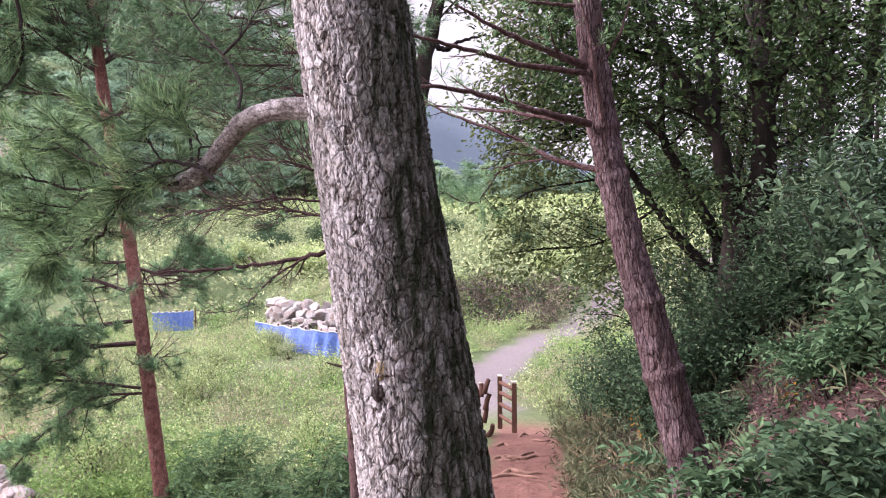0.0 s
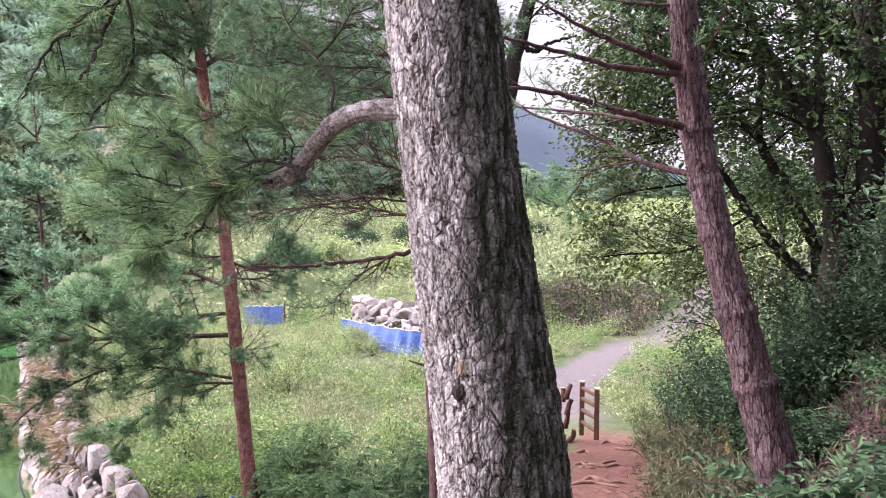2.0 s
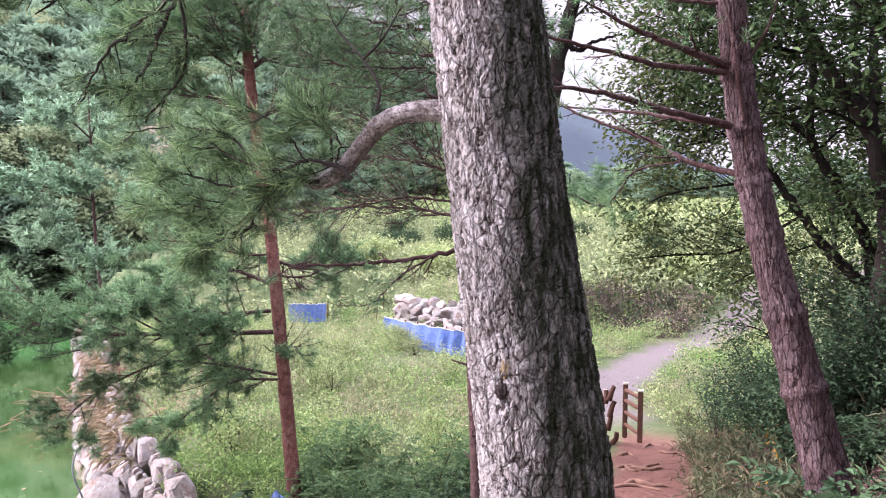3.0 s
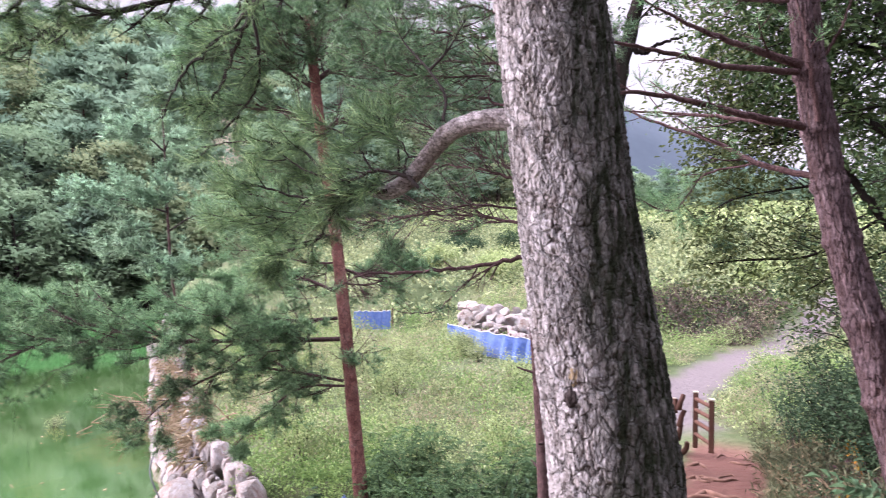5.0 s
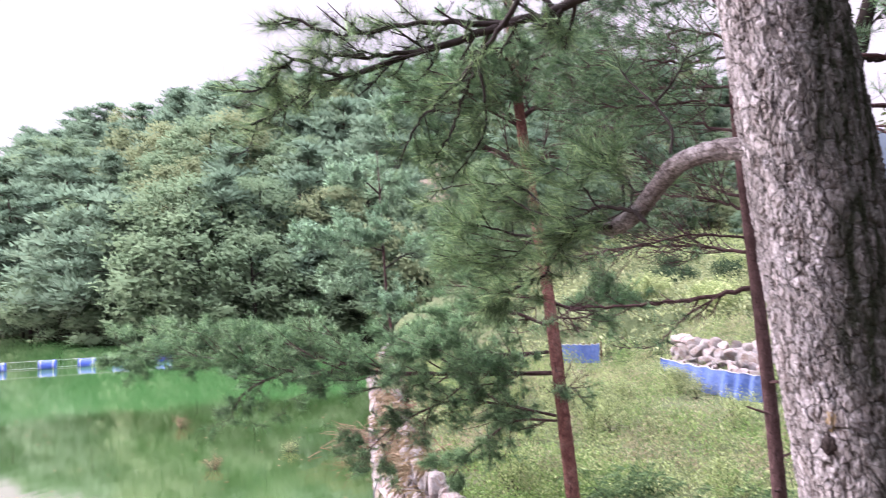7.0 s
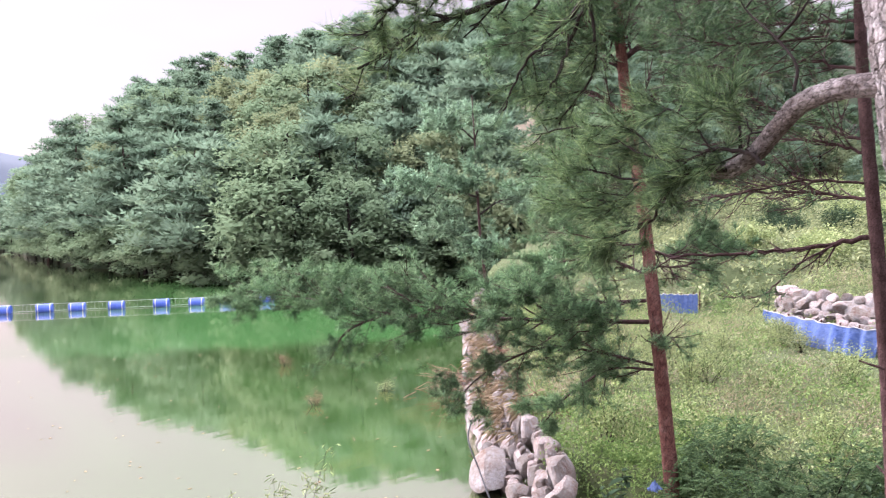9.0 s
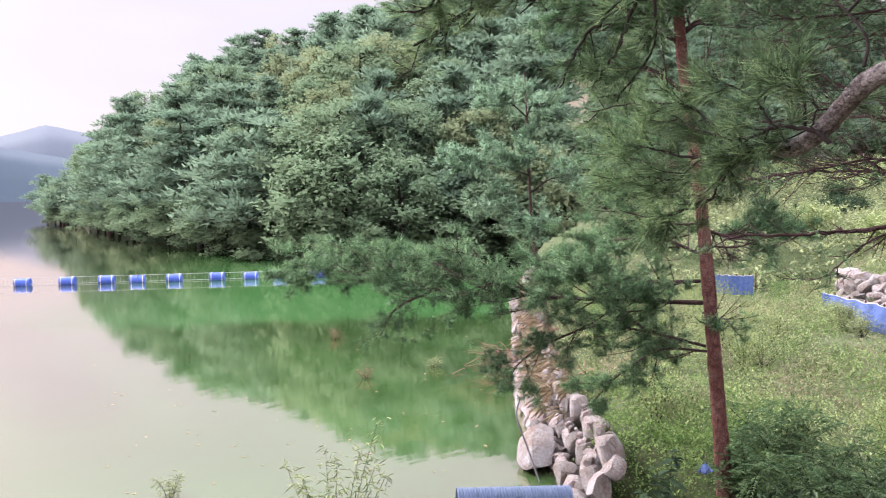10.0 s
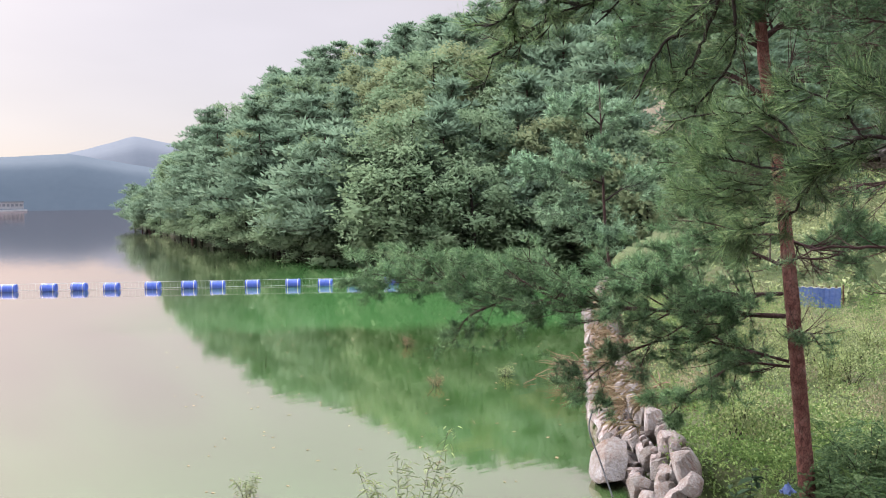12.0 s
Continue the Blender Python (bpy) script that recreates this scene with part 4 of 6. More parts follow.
    b.hang_on(tree, M_TWIG_RED)
    v2, f2 = needles(np.array(b.places), np.array(b.ways), b.rng, 20, 0.12, 0.0055, 0.6, 0.1)
    part("foliage", mesh_of("foliage", under(tree, v2), f2, False), M_NEEDLE_DARK, tree, "sparse green needles")


def build_right_pine():
    b = Bough(51)
    base = (1.17, 5.2, 2.75)
    tree = thing("pine_tree", base, "leaning brown pine with reddish lower branches on the bank", "tree")
    rng = np.random.default_rng(52)
    line = [base, (1.05, 5.19, 3.30), (0.83, 5.24, 4.14), (0.62, 5.26, 4.95), (0.48, 5.28, 5.67), (0.38, 5.29, 6.49), (0.25, 5.3, 8.0), (0.1, 5.4, 10)]
    verts, faces, furrow = bark_tube(line, [0.185, 0.142, 0.124, 0.103, 0.098, 0.09, 0.08, 0.05], 104, 400, rng, (0.042, 0.15), 0.010, (0.10, 0.35), (-0.2, -1, 0))
    # swollen rings where old whorls of branches were
    core = np.repeat(verts.reshape(400, 104, 3).mean(1), 104, 0)
    for z in (3.95, 4.42, 4.93, 5.28, 5.62, 5.98):
        verts = core + (verts - core) * (1 + 0.15 * np.exp(-(((core[:, 2:3] - z) / 0.035) ** 2)))
    part("trunk", mesh_of("trunk", under(tree, verts), faces, True, {"furrow": furrow}), M_BARK_RIGHT, tree)
    limbs = [
        ([(0.46, 5.28, 6.01), (0.15, 5.10, 6.10), (-0.22, 4.90, 6.23), (-0.55, 4.67, 6.39)], 0.045, 3, 0.4, 0.3),
        ([(0.45, 5.28, 5.99), (-0.00, 5.00, 6.00), (-0.39, 4.78, 6.07), (-0.75, 4.54, 6.13), (-0.99, 4.39, 6.14)], 0.03, 4, 0.4, 0.3),
        ([(0.46, 5.28, 5.63), (0.07, 5.00, 5.70), (-0.36, 4.79, 5.80), (-0.68, 4.55, 5.82), (-1.12, 4.36, 5.80)], 0.036, 4, 0.4, 0.3),
        ([(0.46, 5.28, 5.64), (-0.00, 5.50, 5.75), (-0.47, 5.68, 5.84), (-0.96, 5.82, 5.91)], 0.026, 4, 0.4, 0.3),
        ([(0.49, 5.28, 5.32), (0.15, 5.40, 5.43), (-0.17, 5.60, 5.62), (-0.66, 5.86, 5.84), (-1.08, 6.00, 6.09)], 0.03, 5, 0.4, 0.4),
        ([(0.09, 5.40, 5.43), (-0.21, 5.50, 5.37), (-0.42, 5.58, 5.13), (-0.69, 5.66, 5.22)], 0.010, 14, 0.35, 0.9),
        ([(0.41, 5.28, 6.44), (0.08, 5.20, 6.46), (-0.33, 4.99, 6.48)], 0.022, 4, 0.4, 0.3),
        ([(0.47, 5.18, 5.67), (0.41, 5.10, 6.00), (0.37, 5.11, 6.26), (0.30, 5.09, 6.52)], 0.026, 2, 0.2, 0.2),
        ([(0.50, 5.28, 6.07), (0.61, 5.26, 6.29), (0.68, 5.26, 6.55)], 0.016, 3, 0.3, 0.3),
    ]
    for pts, r, k, length, alive in limbs:
        b.limb(pts, r * 0.78, 0.005, k, length, 3, 0.3, alive, 0.5, 0.1, 8, 1, 0.003)
    b.hang_on(tree, M_TWIG_RED)
    v2, f2 = needles(np.array(b.places), np.array(b.ways), b.rng, 40, 0.10, 0.003, 0.62, 0.1)
    part("foliage", mesh_of("foliage", under(tree, v2), f2, False), M_NEEDLE_MID, tree, "sparse green needles")


build_big_pine()
build_left_pine()
build_thin_pine()
build_right_pine()


def build_lake_pine(seed, base, mat, label, clumps, trunk):
    """A younger pine at the water's edge, its foliage in separate clumps."""
    b = Bough(seed)
    tree = thing("pine_tree", base, label, "tree")
    line = curve([base, *trunk], 20)
    v, f = tube(line, np.linspace(0.06, 0.015, 20), 9)
    part("trunk", mesh_of("trunk", under(tree, v), f), M_TWIG_RED, tree)
    for k, (end, twigs, length) in enumerate(clumps):
        end = np.array(end)
        start = line[int(np.argmin(np.abs(line[:, 2] - end[2] + 0.5)))]
        b.limb([start, (start + end) / 2 + np.array([0, 0, 0.2]), end], 0.03, 0.008, twigs, length, 3, 0.35, 1.0, 0.55, 0.2, 5, 2)
    b.hang_on(tree, M_TWIG)
    v, f = needles(np.array(b.places), np.array(b.ways), b.rng, 16, 0.20, 0.02, 0.6, 0.15)
    part("foliage", foliage_mesh(under(tree, v), f, (0, 0, 4.0)), mat, tree)


build_lake_pine(61, (-14.6, 17.6, 0.6), M_NEEDLE_LIGHT, "young light-green pine at the end of the boulder wall",
                [((-15.26, 15.72, 7.51), 24, 1.0), ((-15.70, 14.58, 5.67), 26, 1.1), ((-14.68, 16.26, 5.81), 24, 1.0), ((-14.65, 16.95, 7.44), 20, 1.0),
                 ((-15.50, 15.49, 4.53), 22, 1.0), ((-14.44, 16.47, 3.88), 24, 1.0), ((-13.79, 17.65, 5.31), 24, 1.1)],
                [(-14.71, 16.90, 3.52), (-14.83, 16.79, 6.64), (-14.90, 16.74, 8.42)])


# ---- broadleaf trees and shrubs ----
def leaf_sprays(places, ways, rng, per, spread, length, width, oval=None):
    places, ways = np.repeat(np.array(places), per, 0), np.repeat(np.array(ways), per, 0)
    total = len(places)
    at = places + rng.normal(size=(total, 3)) * spread
    way = unit(ways * 0.5 + rng.normal(size=(total, 3)) * np.array([0.8, 0.8, 0.4]) + np.array([0, 0, -0.25]))
    normal = unit(rng.normal(size=(total, 3)) * 0.45 + np.array([0, 0, 1]))
    return leaves(at, way, normal, rng, length, width, 0.2, length > 0.05 if oval is None else oval)


def build_oak(seed, base, stems, boughs, label, leaf=(11, 0.14, 0.08, 0.044), mat=None):
    b = Bough(seed)
    tree = thing("broadleaf_tree", base, label, "tree")
    for pts, r0, r1 in stems:
        line = curve(pts, 40) + b.rng.normal(size=(40, 3)) * 0.008
        v, f = tube(line, np.linspace(r0, r1, 40), 10)
        part("trunk", mesh_of("trunk", under(tree, v), f), M_TRUNK_DARK, tree)
    for pts, r, k, length in boughs:
        b.limb(pts, r, 0.006, k, length, 3, 0.15, 1.0, 0.7, 0.05, 5)
    b.hang_on(tree, M_TRUNK_DARK)
    v, f = leaf_sprays(b.places, b.ways, b.rng, *leaf)
    part("foliage", mesh_of("foliage", under(tree, v), f, False), mat or M_LEAF, tree)


build_oak(71, (2.24, 8.72, at_ground(2.24, 8.72) - 0.1), [
    ([(2.22, 8.74, 3.5), (2.23, 8.72, 4.3), (2.32, 8.69, 4.91), (2.50, 8.69, 5.27), (2.56, 8.73, 5.81), (2.54, 8.73, 6.35), (2.54, 8.74, 6.88), (2.52, 8.74, 7.47), (2.49, 8.85, 8.3)], 0.19, 0.07),
    ([(2.22, 8.72, 4.45), (2.21, 8.67, 5.13), (2.11, 8.64, 5.49), (2.00, 8.67, 5.99), (1.64, 8.64, 6.53), (1.29, 8.60, 7.21), (1.13, 8.62, 7.69)], 0.13, 0.04),
    ([(2.50, 8.74, 6.34), (2.34, 8.58, 6.65), (2.10, 8.44, 6.90), (1.81, 8.30, 7.15), (1.58, 8.14, 7.45)], 0.075, 0.035),
    ([(2.60, 8.72, 6.24), (2.70, 8.79, 6.56), (2.85, 8.85, 6.93), (2.90, 8.94, 7.45), (2.88, 8.94, 7.95)], 0.075, 0.045),
    ([(2.66, 8.75, 6.49), (2.76, 8.35, 6.65), (2.87, 7.89, 6.74), (2.96, 7.43, 6.82)], 0.04, 0.02),
    ([(2.59, 8.72, 6.76), (2.76, 8.35, 6.94), (2.92, 7.77, 7.08)], 0.04, 0.02),
    ([(2.00, 8.67, 5.99), (2.05, 8.76, 6.45), (2.07, 8.96, 6.94), (2.07, 9.06, 7.52)], 0.065, 0.03),
    ([(1.96, 8.68, 6.10), (1.88, 8.80, 6.65), (1.86, 8.90, 7.12), (1.96, 8.99, 7.57)], 0.045, 0.025),
], [
    (([(1.56, 8.56, 6.76), (1.07, 8.23, 6.77), (0.34, 7.79, 6.87)]), 0.03, 14, 0.9),
    (([(1.28, 8.50, 7.37), (0.68, 8.57, 7.30), (-0.06, 8.60, 7.40)]), 0.03, 14, 0.9),
    (([(2.00, 8.88, 7.24), (1.70, 9.14, 7.54), (1.22, 9.42, 7.77)]), 0.03, 14, 0.9),
    (([(1.94, 8.58, 6.01), (1.41, 8.18, 6.16), (0.91, 7.85, 6.07)]), 0.025, 12, 0.8),
    (([(2.52, 8.64, 6.99), (2.03, 8.15, 7.01), (1.55, 7.75, 6.82)]), 0.03, 14, 0.9),
    (([(2.52, 8.64, 7.36), (2.72, 8.05, 7.24), (2.91, 7.45, 6.90)]), 0.03, 16, 0.9),
    (([(2.72, 8.47, 6.59), (2.87, 8.00, 6.38), (3.16, 7.57, 6.34)]), 0.025, 14, 0.9),
    (([(2.52, 8.64, 6.14), (2.36, 9.20, 6.29), (2.01, 9.69, 6.58)]), 0.025, 14, 0.9),
    (([(2.43, 8.67, 5.34), (2.02, 8.57, 5.34), (1.58, 8.45, 5.16)]), 0.02, 10, 0.6),
    (([(2.51, 8.64, 5.71), (2.87, 8.85, 5.84), (3.38, 9.09, 6.18)]), 0.02, 12, 0.8),
    (([(2.29, 8.70, 6.65), (2.18, 7.90, 6.60), (2.25, 7.26, 6.41)]), 0.02, 12, 0.8),
    (([(3.19, 8.09, 6.95), (3.40, 7.90, 6.78), (3.70, 7.65, 6.55)]), 0.02, 12, 0.8),
    (([(1.28, 8.50, 7.37), (0.71, 8.17, 6.95), (0.17, 8.00, 6.73)]), 0.02, 20, 0.8),
    (([(1.56, 8.56, 6.76), (1.08, 8.83, 6.65), (0.46, 9.09, 6.59)]), 0.02, 20, 0.8),
    (([(1.28, 8.50, 7.37), (0.95, 9.35, 7.83), (0.29, 9.80, 8.07)]), 0.03, 22, 1.0),
    (([(2.00, 8.88, 7.24), (1.39, 8.08, 6.90), (0.95, 7.74, 6.95)]), 0.02, 20, 0.8),
    (([(1.87, 9.01, 7.75), (1.37, 9.10, 8.06), (0.67, 9.18, 8.06)]), 0.02, 20, 0.9),
], "dark many-stemmed oak on the bank with green leaves")

build_oak(73, (2.2, 9.75, at_ground(2.2, 9.75) - 0.1), [
    ([(2.3, 9.64, 3.4), (2.23, 9.64, 4.24), (2.03, 9.63, 4.49), (1.73, 9.64, 4.83), (1.46, 9.69, 5.24), (1.17, 9.63, 5.68), (0.92, 9.55, 6.13)], 0.085, 0.03),
    ([(2.4, 9.92, 3.4), (2.36, 9.92, 4.58), (2.21, 9.85, 4.95), (1.91, 9.81, 5.52), (1.62, 9.76, 6.05), (1.62, 9.76, 6.86), (1.49, 9.78, 7.48)], 0.095, 0.03),
    ([(1.62, 9.76, 6.04), (1.38, 9.70, 6.22), (1.17, 9.63, 6.38), (0.85, 9.56, 6.69)], 0.04, 0.02),
], [
    (([(1.25, 9.62, 5.54), (0.68, 9.48, 5.47), (-0.01, 9.30, 5.34), (-0.42, 9.19, 5.07)]), 0.02, 20, 0.7),
    (([(1.51, 9.58, 5.11), (0.82, 9.46, 4.70), (0.12, 9.30, 4.64), (-0.36, 9.19, 4.58)]), 0.02, 27, 0.7),
    (([(1.11, 9.64, 5.90), (0.55, 9.58, 6.11), (-0.08, 9.50, 6.19), (-0.57, 9.48, 6.62)]), 0.02, 23, 0.8),
    (([(1.01, 9.65, 6.46), (0.42, 9.59, 6.68), (-0.07, 9.50, 6.61)]), 0.02, 20, 0.7),
    (([(1.69, 9.75, 5.96), (1.37, 10.01, 6.36), (0.89, 10.26, 6.56)]), 0.02, 20, 0.8),
    (([(1.69, 9.75, 5.89), (2.05, 9.89, 6.18), (2.49, 9.99, 6.18)]), 0.02, 20, 0.8),
    (([(0.98, 9.65, 7.30), (0.28, 9.70, 7.41), (-0.43, 9.69, 7.65)]), 0.02, 23, 0.8),
    (([(1.78, 9.54, 4.83), (1.26, 9.21, 4.64), (0.71, 8.97, 4.32)]), 0.015, 17, 0.5),
    (([(0.98, 9.65, 7.30), (0.38, 10.49, 7.22), (-0.33, 11.00, 7.19)]), 0.02, 20, 0.9),
    (([(1.01, 9.65, 6.32), (0.45, 10.49, 5.99), (-0.17, 11.00, 5.97)]), 0.02, 20, 0.9),
    (([(0.98, 9.65, 7.30), (0.51, 9.89, 7.73), (-0.07, 10.20, 7.40)]), 0.02, 18, 0.8),
    (([(1.17, 9.63, 6.38), (0.50, 9.50, 6.40), (-0.25, 9.40, 6.30)]), 0.02, 26, 0.7),
    (([(0.92, 9.55, 6.13), (0.40, 9.50, 5.98), (-0.35, 9.40, 5.85)]), 0.02, 24, 0.7),
    (([(0.85, 9.56, 6.69), (0.30, 9.50, 6.85), (-0.30, 9.40, 6.95)]), 0.02, 26, 0.7),
], "slender young tree leaning over the path", (9, 0.14, 0.07, 0.037), M_LEAF_YOUNG)

# woods up the bank, to the right of the path and, unseen, behind the camera
def wood_tree(seed, x, y, tall, spread, label, twigs=10):
    rng = np.random.default_rng(seed)
    z = at_ground(x, y) - 0.1
    stems, boughs = [], []
    lean = rng.normal(size=2) * 0.5
    top = (x + lean[0], y + lean[1], z + tall)
    middle = (x + lean[0] * 0.3, y + lean[1] * 0.3, z + tall * 0.5)
    stems.append(([(x, y, z), middle, top], 0.10, 0.03))
    for k in range(9):
        s = 0.32 + 0.68 * k / 9
        at = np.array((x, y, z)) + (np.array(top) - np.array((x, y, z))) * s
        turn = rng.uniform(0, 2 * np.pi)
        end = at + np.array([math.cos(turn), math.sin(turn), 0.35]) * spread * rng.uniform(0.6, 1.1) * (1.2 - 0.5 * s)
        boughs.append(([at, (at + end) / 2 + np.array([0, 0, 0.15]), end], 0.025, twigs, spread * 0.5))
    build_oak(seed, (x, y, z), stems, boughs, label, (8, 0.2, 0.12, 0.06, False))


for k, (x, y, tall, spread) in enumerate(((3.9, 9.6, 6.5, 1.9), (4.6, 12.5, 7, 2.2), (3.0, 12.4, 6.0, 1.8), (6.0, 9.0, 7.5, 2.4), (5.0, 6.8, 6.5, 2.0),
                                          (6.8, 14.0, 7.5, 2.6), (2.6, 16.5, 5.5, 1.8), (4.8, 2.2, 7, 2.4), (3.4, -2.6, 7, 2.6), (-0.6, -5.0, 7.5, 2.8),
                                          (2.9, 3.4, 6.5, 1.7), (2.6, 1.2, 6.5, 1.9), (3.9, 4.4, 7, 2.0), (1.9, -1.2, 6.5, 1.9), (4.2, 0.4, 7, 2.4), (1.2, -3.4, 7, 2.4),
                                          (3.3, 11.2, 8.0, 2.0), (4.3, 11.6, 8.0, 2.0), (5.5, 16.5, 8, 2.6), (7.6, 18.0, 8.5, 2.8), (4.2, 20.5, 7.5, 2.4), (9.0, 15.0, 8.5, 2.8), (8.6, 11.0, 8, 2.8), (6.8, 21.5, 8, 2.8))):
    # trees with y < 5 are out of view, added and thickened for shade
    wood_tree(80 + k, x, y, tall, spread, "slim dark-stemmed tree in the wood on the bank", 15 if y < 5 else 10)


build_oak(79, (-1.95, 11.85, at_ground(-1.95, 11.85) - 0.1), [
    ([(-1.95, 11.85, 0.9), (-2.0, 11.84, 4.0), (-1.88, 11.85, 6.2), (-1.76, 11.87, 6.92), (-1.67, 11.88, 7.54), (-1.54, 11.90, 8.07), (-1.41, 11.91, 8.59), (-1.35, 12.12, 9.46)], 0.17, 0.09),
    ([(-1.60, 11.89, 7.80), (-1.34, 11.92, 7.69), (-1.12, 11.94, 7.81), (-0.7, 11.9, 7.9)], 0.05, 0.015),
    ([(-1.70, 11.88, 7.30), (-2.0, 11.8, 7.9), (-2.2, 11.7, 8.7)], 0.06, 0.03),
], [
    (([(-1.54, 11.90, 8.07), (-1.0, 11.7, 8.5), (-0.4, 11.5, 8.7)]), 0.02, 12, 0.7),
    (([(-1.41, 11.91, 8.59), (-0.9, 12.1, 8.9), (-0.2, 12.3, 9.1)]), 0.02, 12, 0.8),
    (([(-1.67, 11.88, 7.54), (-1.9, 11.5, 7.9), (-2.3, 11.2, 8.2)]), 0.02, 12, 0.7),
    (([(-1.35, 12.12, 9.46), (-1.0, 11.8, 9.3), (-0.6, 11.4, 9.2)]), 0.02, 14, 0.9),
    (([(-2.2, 11.7, 8.7), (-2.6, 11.5, 8.9), (-3.1, 11.4, 8.8)]), 0.02, 12, 0.8),
], "grey-stemmed tree behind the thick pine with small dark leaves", (9, 0.15, 0.085, 0.045, False))


def compound_leaves(places, ways, rng, pairs=6, length=0.25, leaflet=(0.05, 0.022)):
    """Feather-shaped leaves: leaflets in pairs along a stalk."""
    places, ways = np.array(places), unit(np.array(ways))
    side = unit(np.cross(ways, np.array([0, 0, 1.0]) + rng.normal(size=ways.shape) * 0.2))
    up = np.cross(side, ways)
    at, way, normal = [], [], []
    size = rng.uniform(0.7, 1.2, (len(places), 1)) * length
    for k in range(pairs):
        s = 0.25 + 0.75 * k / pairs
        point = places + ways * size * s - np.array([0, 0, 1]) * size * 0.35 * s * s
        for sign in (-1, 1):
            at.append(point)
            way.append(side * sign + ways * 0.45 + rng.normal(size=ways.shape) * 0.12)
            normal.append(up + rng.normal(size=ways.shape) * 0.2)
    at.append(places + ways * size - np.array([0, 0, 1]) * size * 0.35)
    way.append(ways - np.array([0, 0, 0.5]))
    normal.append(up)
    return leaves(np.concatenate(at), np.concatenate(way), np.concatenate(normal), rng, *leaflet)


def build_shrub(seed, x, y, tall, wide, label, stems=9, kind="compound", mat=None, group="", leaf=None, z=None, name="shrub"):
    b = Bough(seed)
    rng = b.rng
    base = (x, y, at_ground(x, y) - 0.03 if z is None else z)
    shrub = thing(name, base, label, "shrub", group)
    wood = []
    places, ways = [], []
    for _ in range(stems):
        turn = rng.uniform(0, 2 * np.pi)
        out = np.array([math.cos(turn), math.sin(turn), 0]) * wide * rng.uniform(0.2, 1.0)
        high = tall * rng.uniform(0.55, 1.05)
        line = curve([np.array(base) + out * 0.1, np.array(base) + out * 0.5 + (0, 0, high * 0.6), np.array(base) + out + (0, 0, high)], 10)
        wood.append(tube(line, np.linspace(0.008, 0.003, 10), 4))
        for k in range(3, 10):
            for _ in range(3 if kind == "compound" else 4):
                places.append(line[k] + rng.normal(size=3) * 0.02)
                ways.append(unit(rng.normal(size=3) * np.array([1, 1, 0.35]) + np.array([0, 0, 0.35])))
    v, f = joined(wood)
    tagged(part("stem", mesh_of("stem", under(shrub, v), f), M_TWIG, shrub), kind="stuff")
    if kind == "compound":
        v, f = compound_leaves(places, ways, rng, *(leaf or (6, 0.24, (0.055, 0.024))))
    else:
        v, f = leaf_sprays(places, ways, rng, *(leaf or (4, 0.05, 0.07, 0.035)))
    part("foliage", mesh_of("foliage", under(shrub, v), f, False), mat or M_SHRUB, shrub)
    return shrub


# bank to the right of the path
rng_bank = np.random.default_rng(5)
for k in range(42):
    y = rng_bank.uniform(3.2, 10.5)
    x = y * rng_bank.uniform(0.24, 0.52) + rng_bank.uniform(-0.1, 0.3)
    if math.hypot(x - 1.15, y - 5.2) < 0.5 or x < 0.9:
        x += 0.6
    if k % 5:
        build_shrub(200 + k, x, y, rng_bank.uniform(0.25, 0.65), rng_bank.uniform(0.3, 0.6), "feather-leaved green undergrowth on the leaf-strewn bank",
                    6, mat=M_BANK_LEAF if k % 2 else M_SHRUB, group="undergrowth on the bank", leaf=(5, 0.27, (0.068, 0.034)))
    else:
        build_shrub(200 + k, x, y, rng_bank.uniform(0.6, 1.2), rng_bank.uniform(0.35, 0.6), "broad-leaved green bush on the bank", 9, "broad",
                    group="undergrowth on the bank", leaf=(3, 0.07, 0.075, 0.04))
for k, (x, y, tall, wide) in enumerate(((1.25, 10.6, 1.1, 0.6), (1.5, 12.0, 1.4, 0.8), (1.9, 10.8, 1.8, 0.9), (1.3, 8.6, 0.8, 0.45), (1.5, 7.6, 1.2, 0.6),
                                        (2.2, 9.8, 1.6, 0.8), (1.0, 14.0, 1.4, 0.9), (2.4, 7.2, 1.4, 0.7), (2.5, 6.0, 1.3, 0.6), (2.9, 8.2, 1.7, 0.8),
                                        (1.75, 7.9, 1.0, 0.6), (2.1, 8.0, 1.0, 0.6), (1.45, 8.3, 0.9, 0.5), (2.35, 7.7, 1.05, 0.6), (2.75, 5.3, 1.6, 0.5), (1.9, 18.0, 1.6, 1.1), (3.4, 7.0, 1.8, 0.8))):
    build_shrub(240 + k, x, y, tall, wide, "loose dark-green bush beside the path", 13, "broad", group="bushes beside the path", leaf=(5, 0.11, 0.055, 0.03))

for k, ((x, y, z), wide) in enumerate((((2.37, 5.94, 5.49), 0.6), ((2.47, 5.47, 5.39), 0.6))):
    build_shrub(290 + k, x, y, z - at_ground(x, y), wide, "tall bush with large pale green leaves on the bank", 9, "broad", M_LEAF_BROAD,
                "large-leaved bushes on the bank", (5, 0.14, 0.085, 0.036))


# slope between path and meadow
for k, ((x, y), tall, wide) in enumerate((((-3.06, 9.72), 1.1, 0.9), ((-3.77, 9.71), 1.0, 0.8), ((-2.77, 10.70), 0.9, 0.6), ((-4.83, 10.84), 0.7, 0.6),
                                          ((-4.72, 9.79), 0.9, 0.8), ((-4.62, 10.55), 1.0, 0.8))):
    build_shrub(260 + k, x, y, tall, wide, "dark feather-leaved shrub at the foot of the slope", 10, mat=M_FEATHER, group="shrubs on the slope", leaf=(9, 0.34, (0.06, 0.022)))
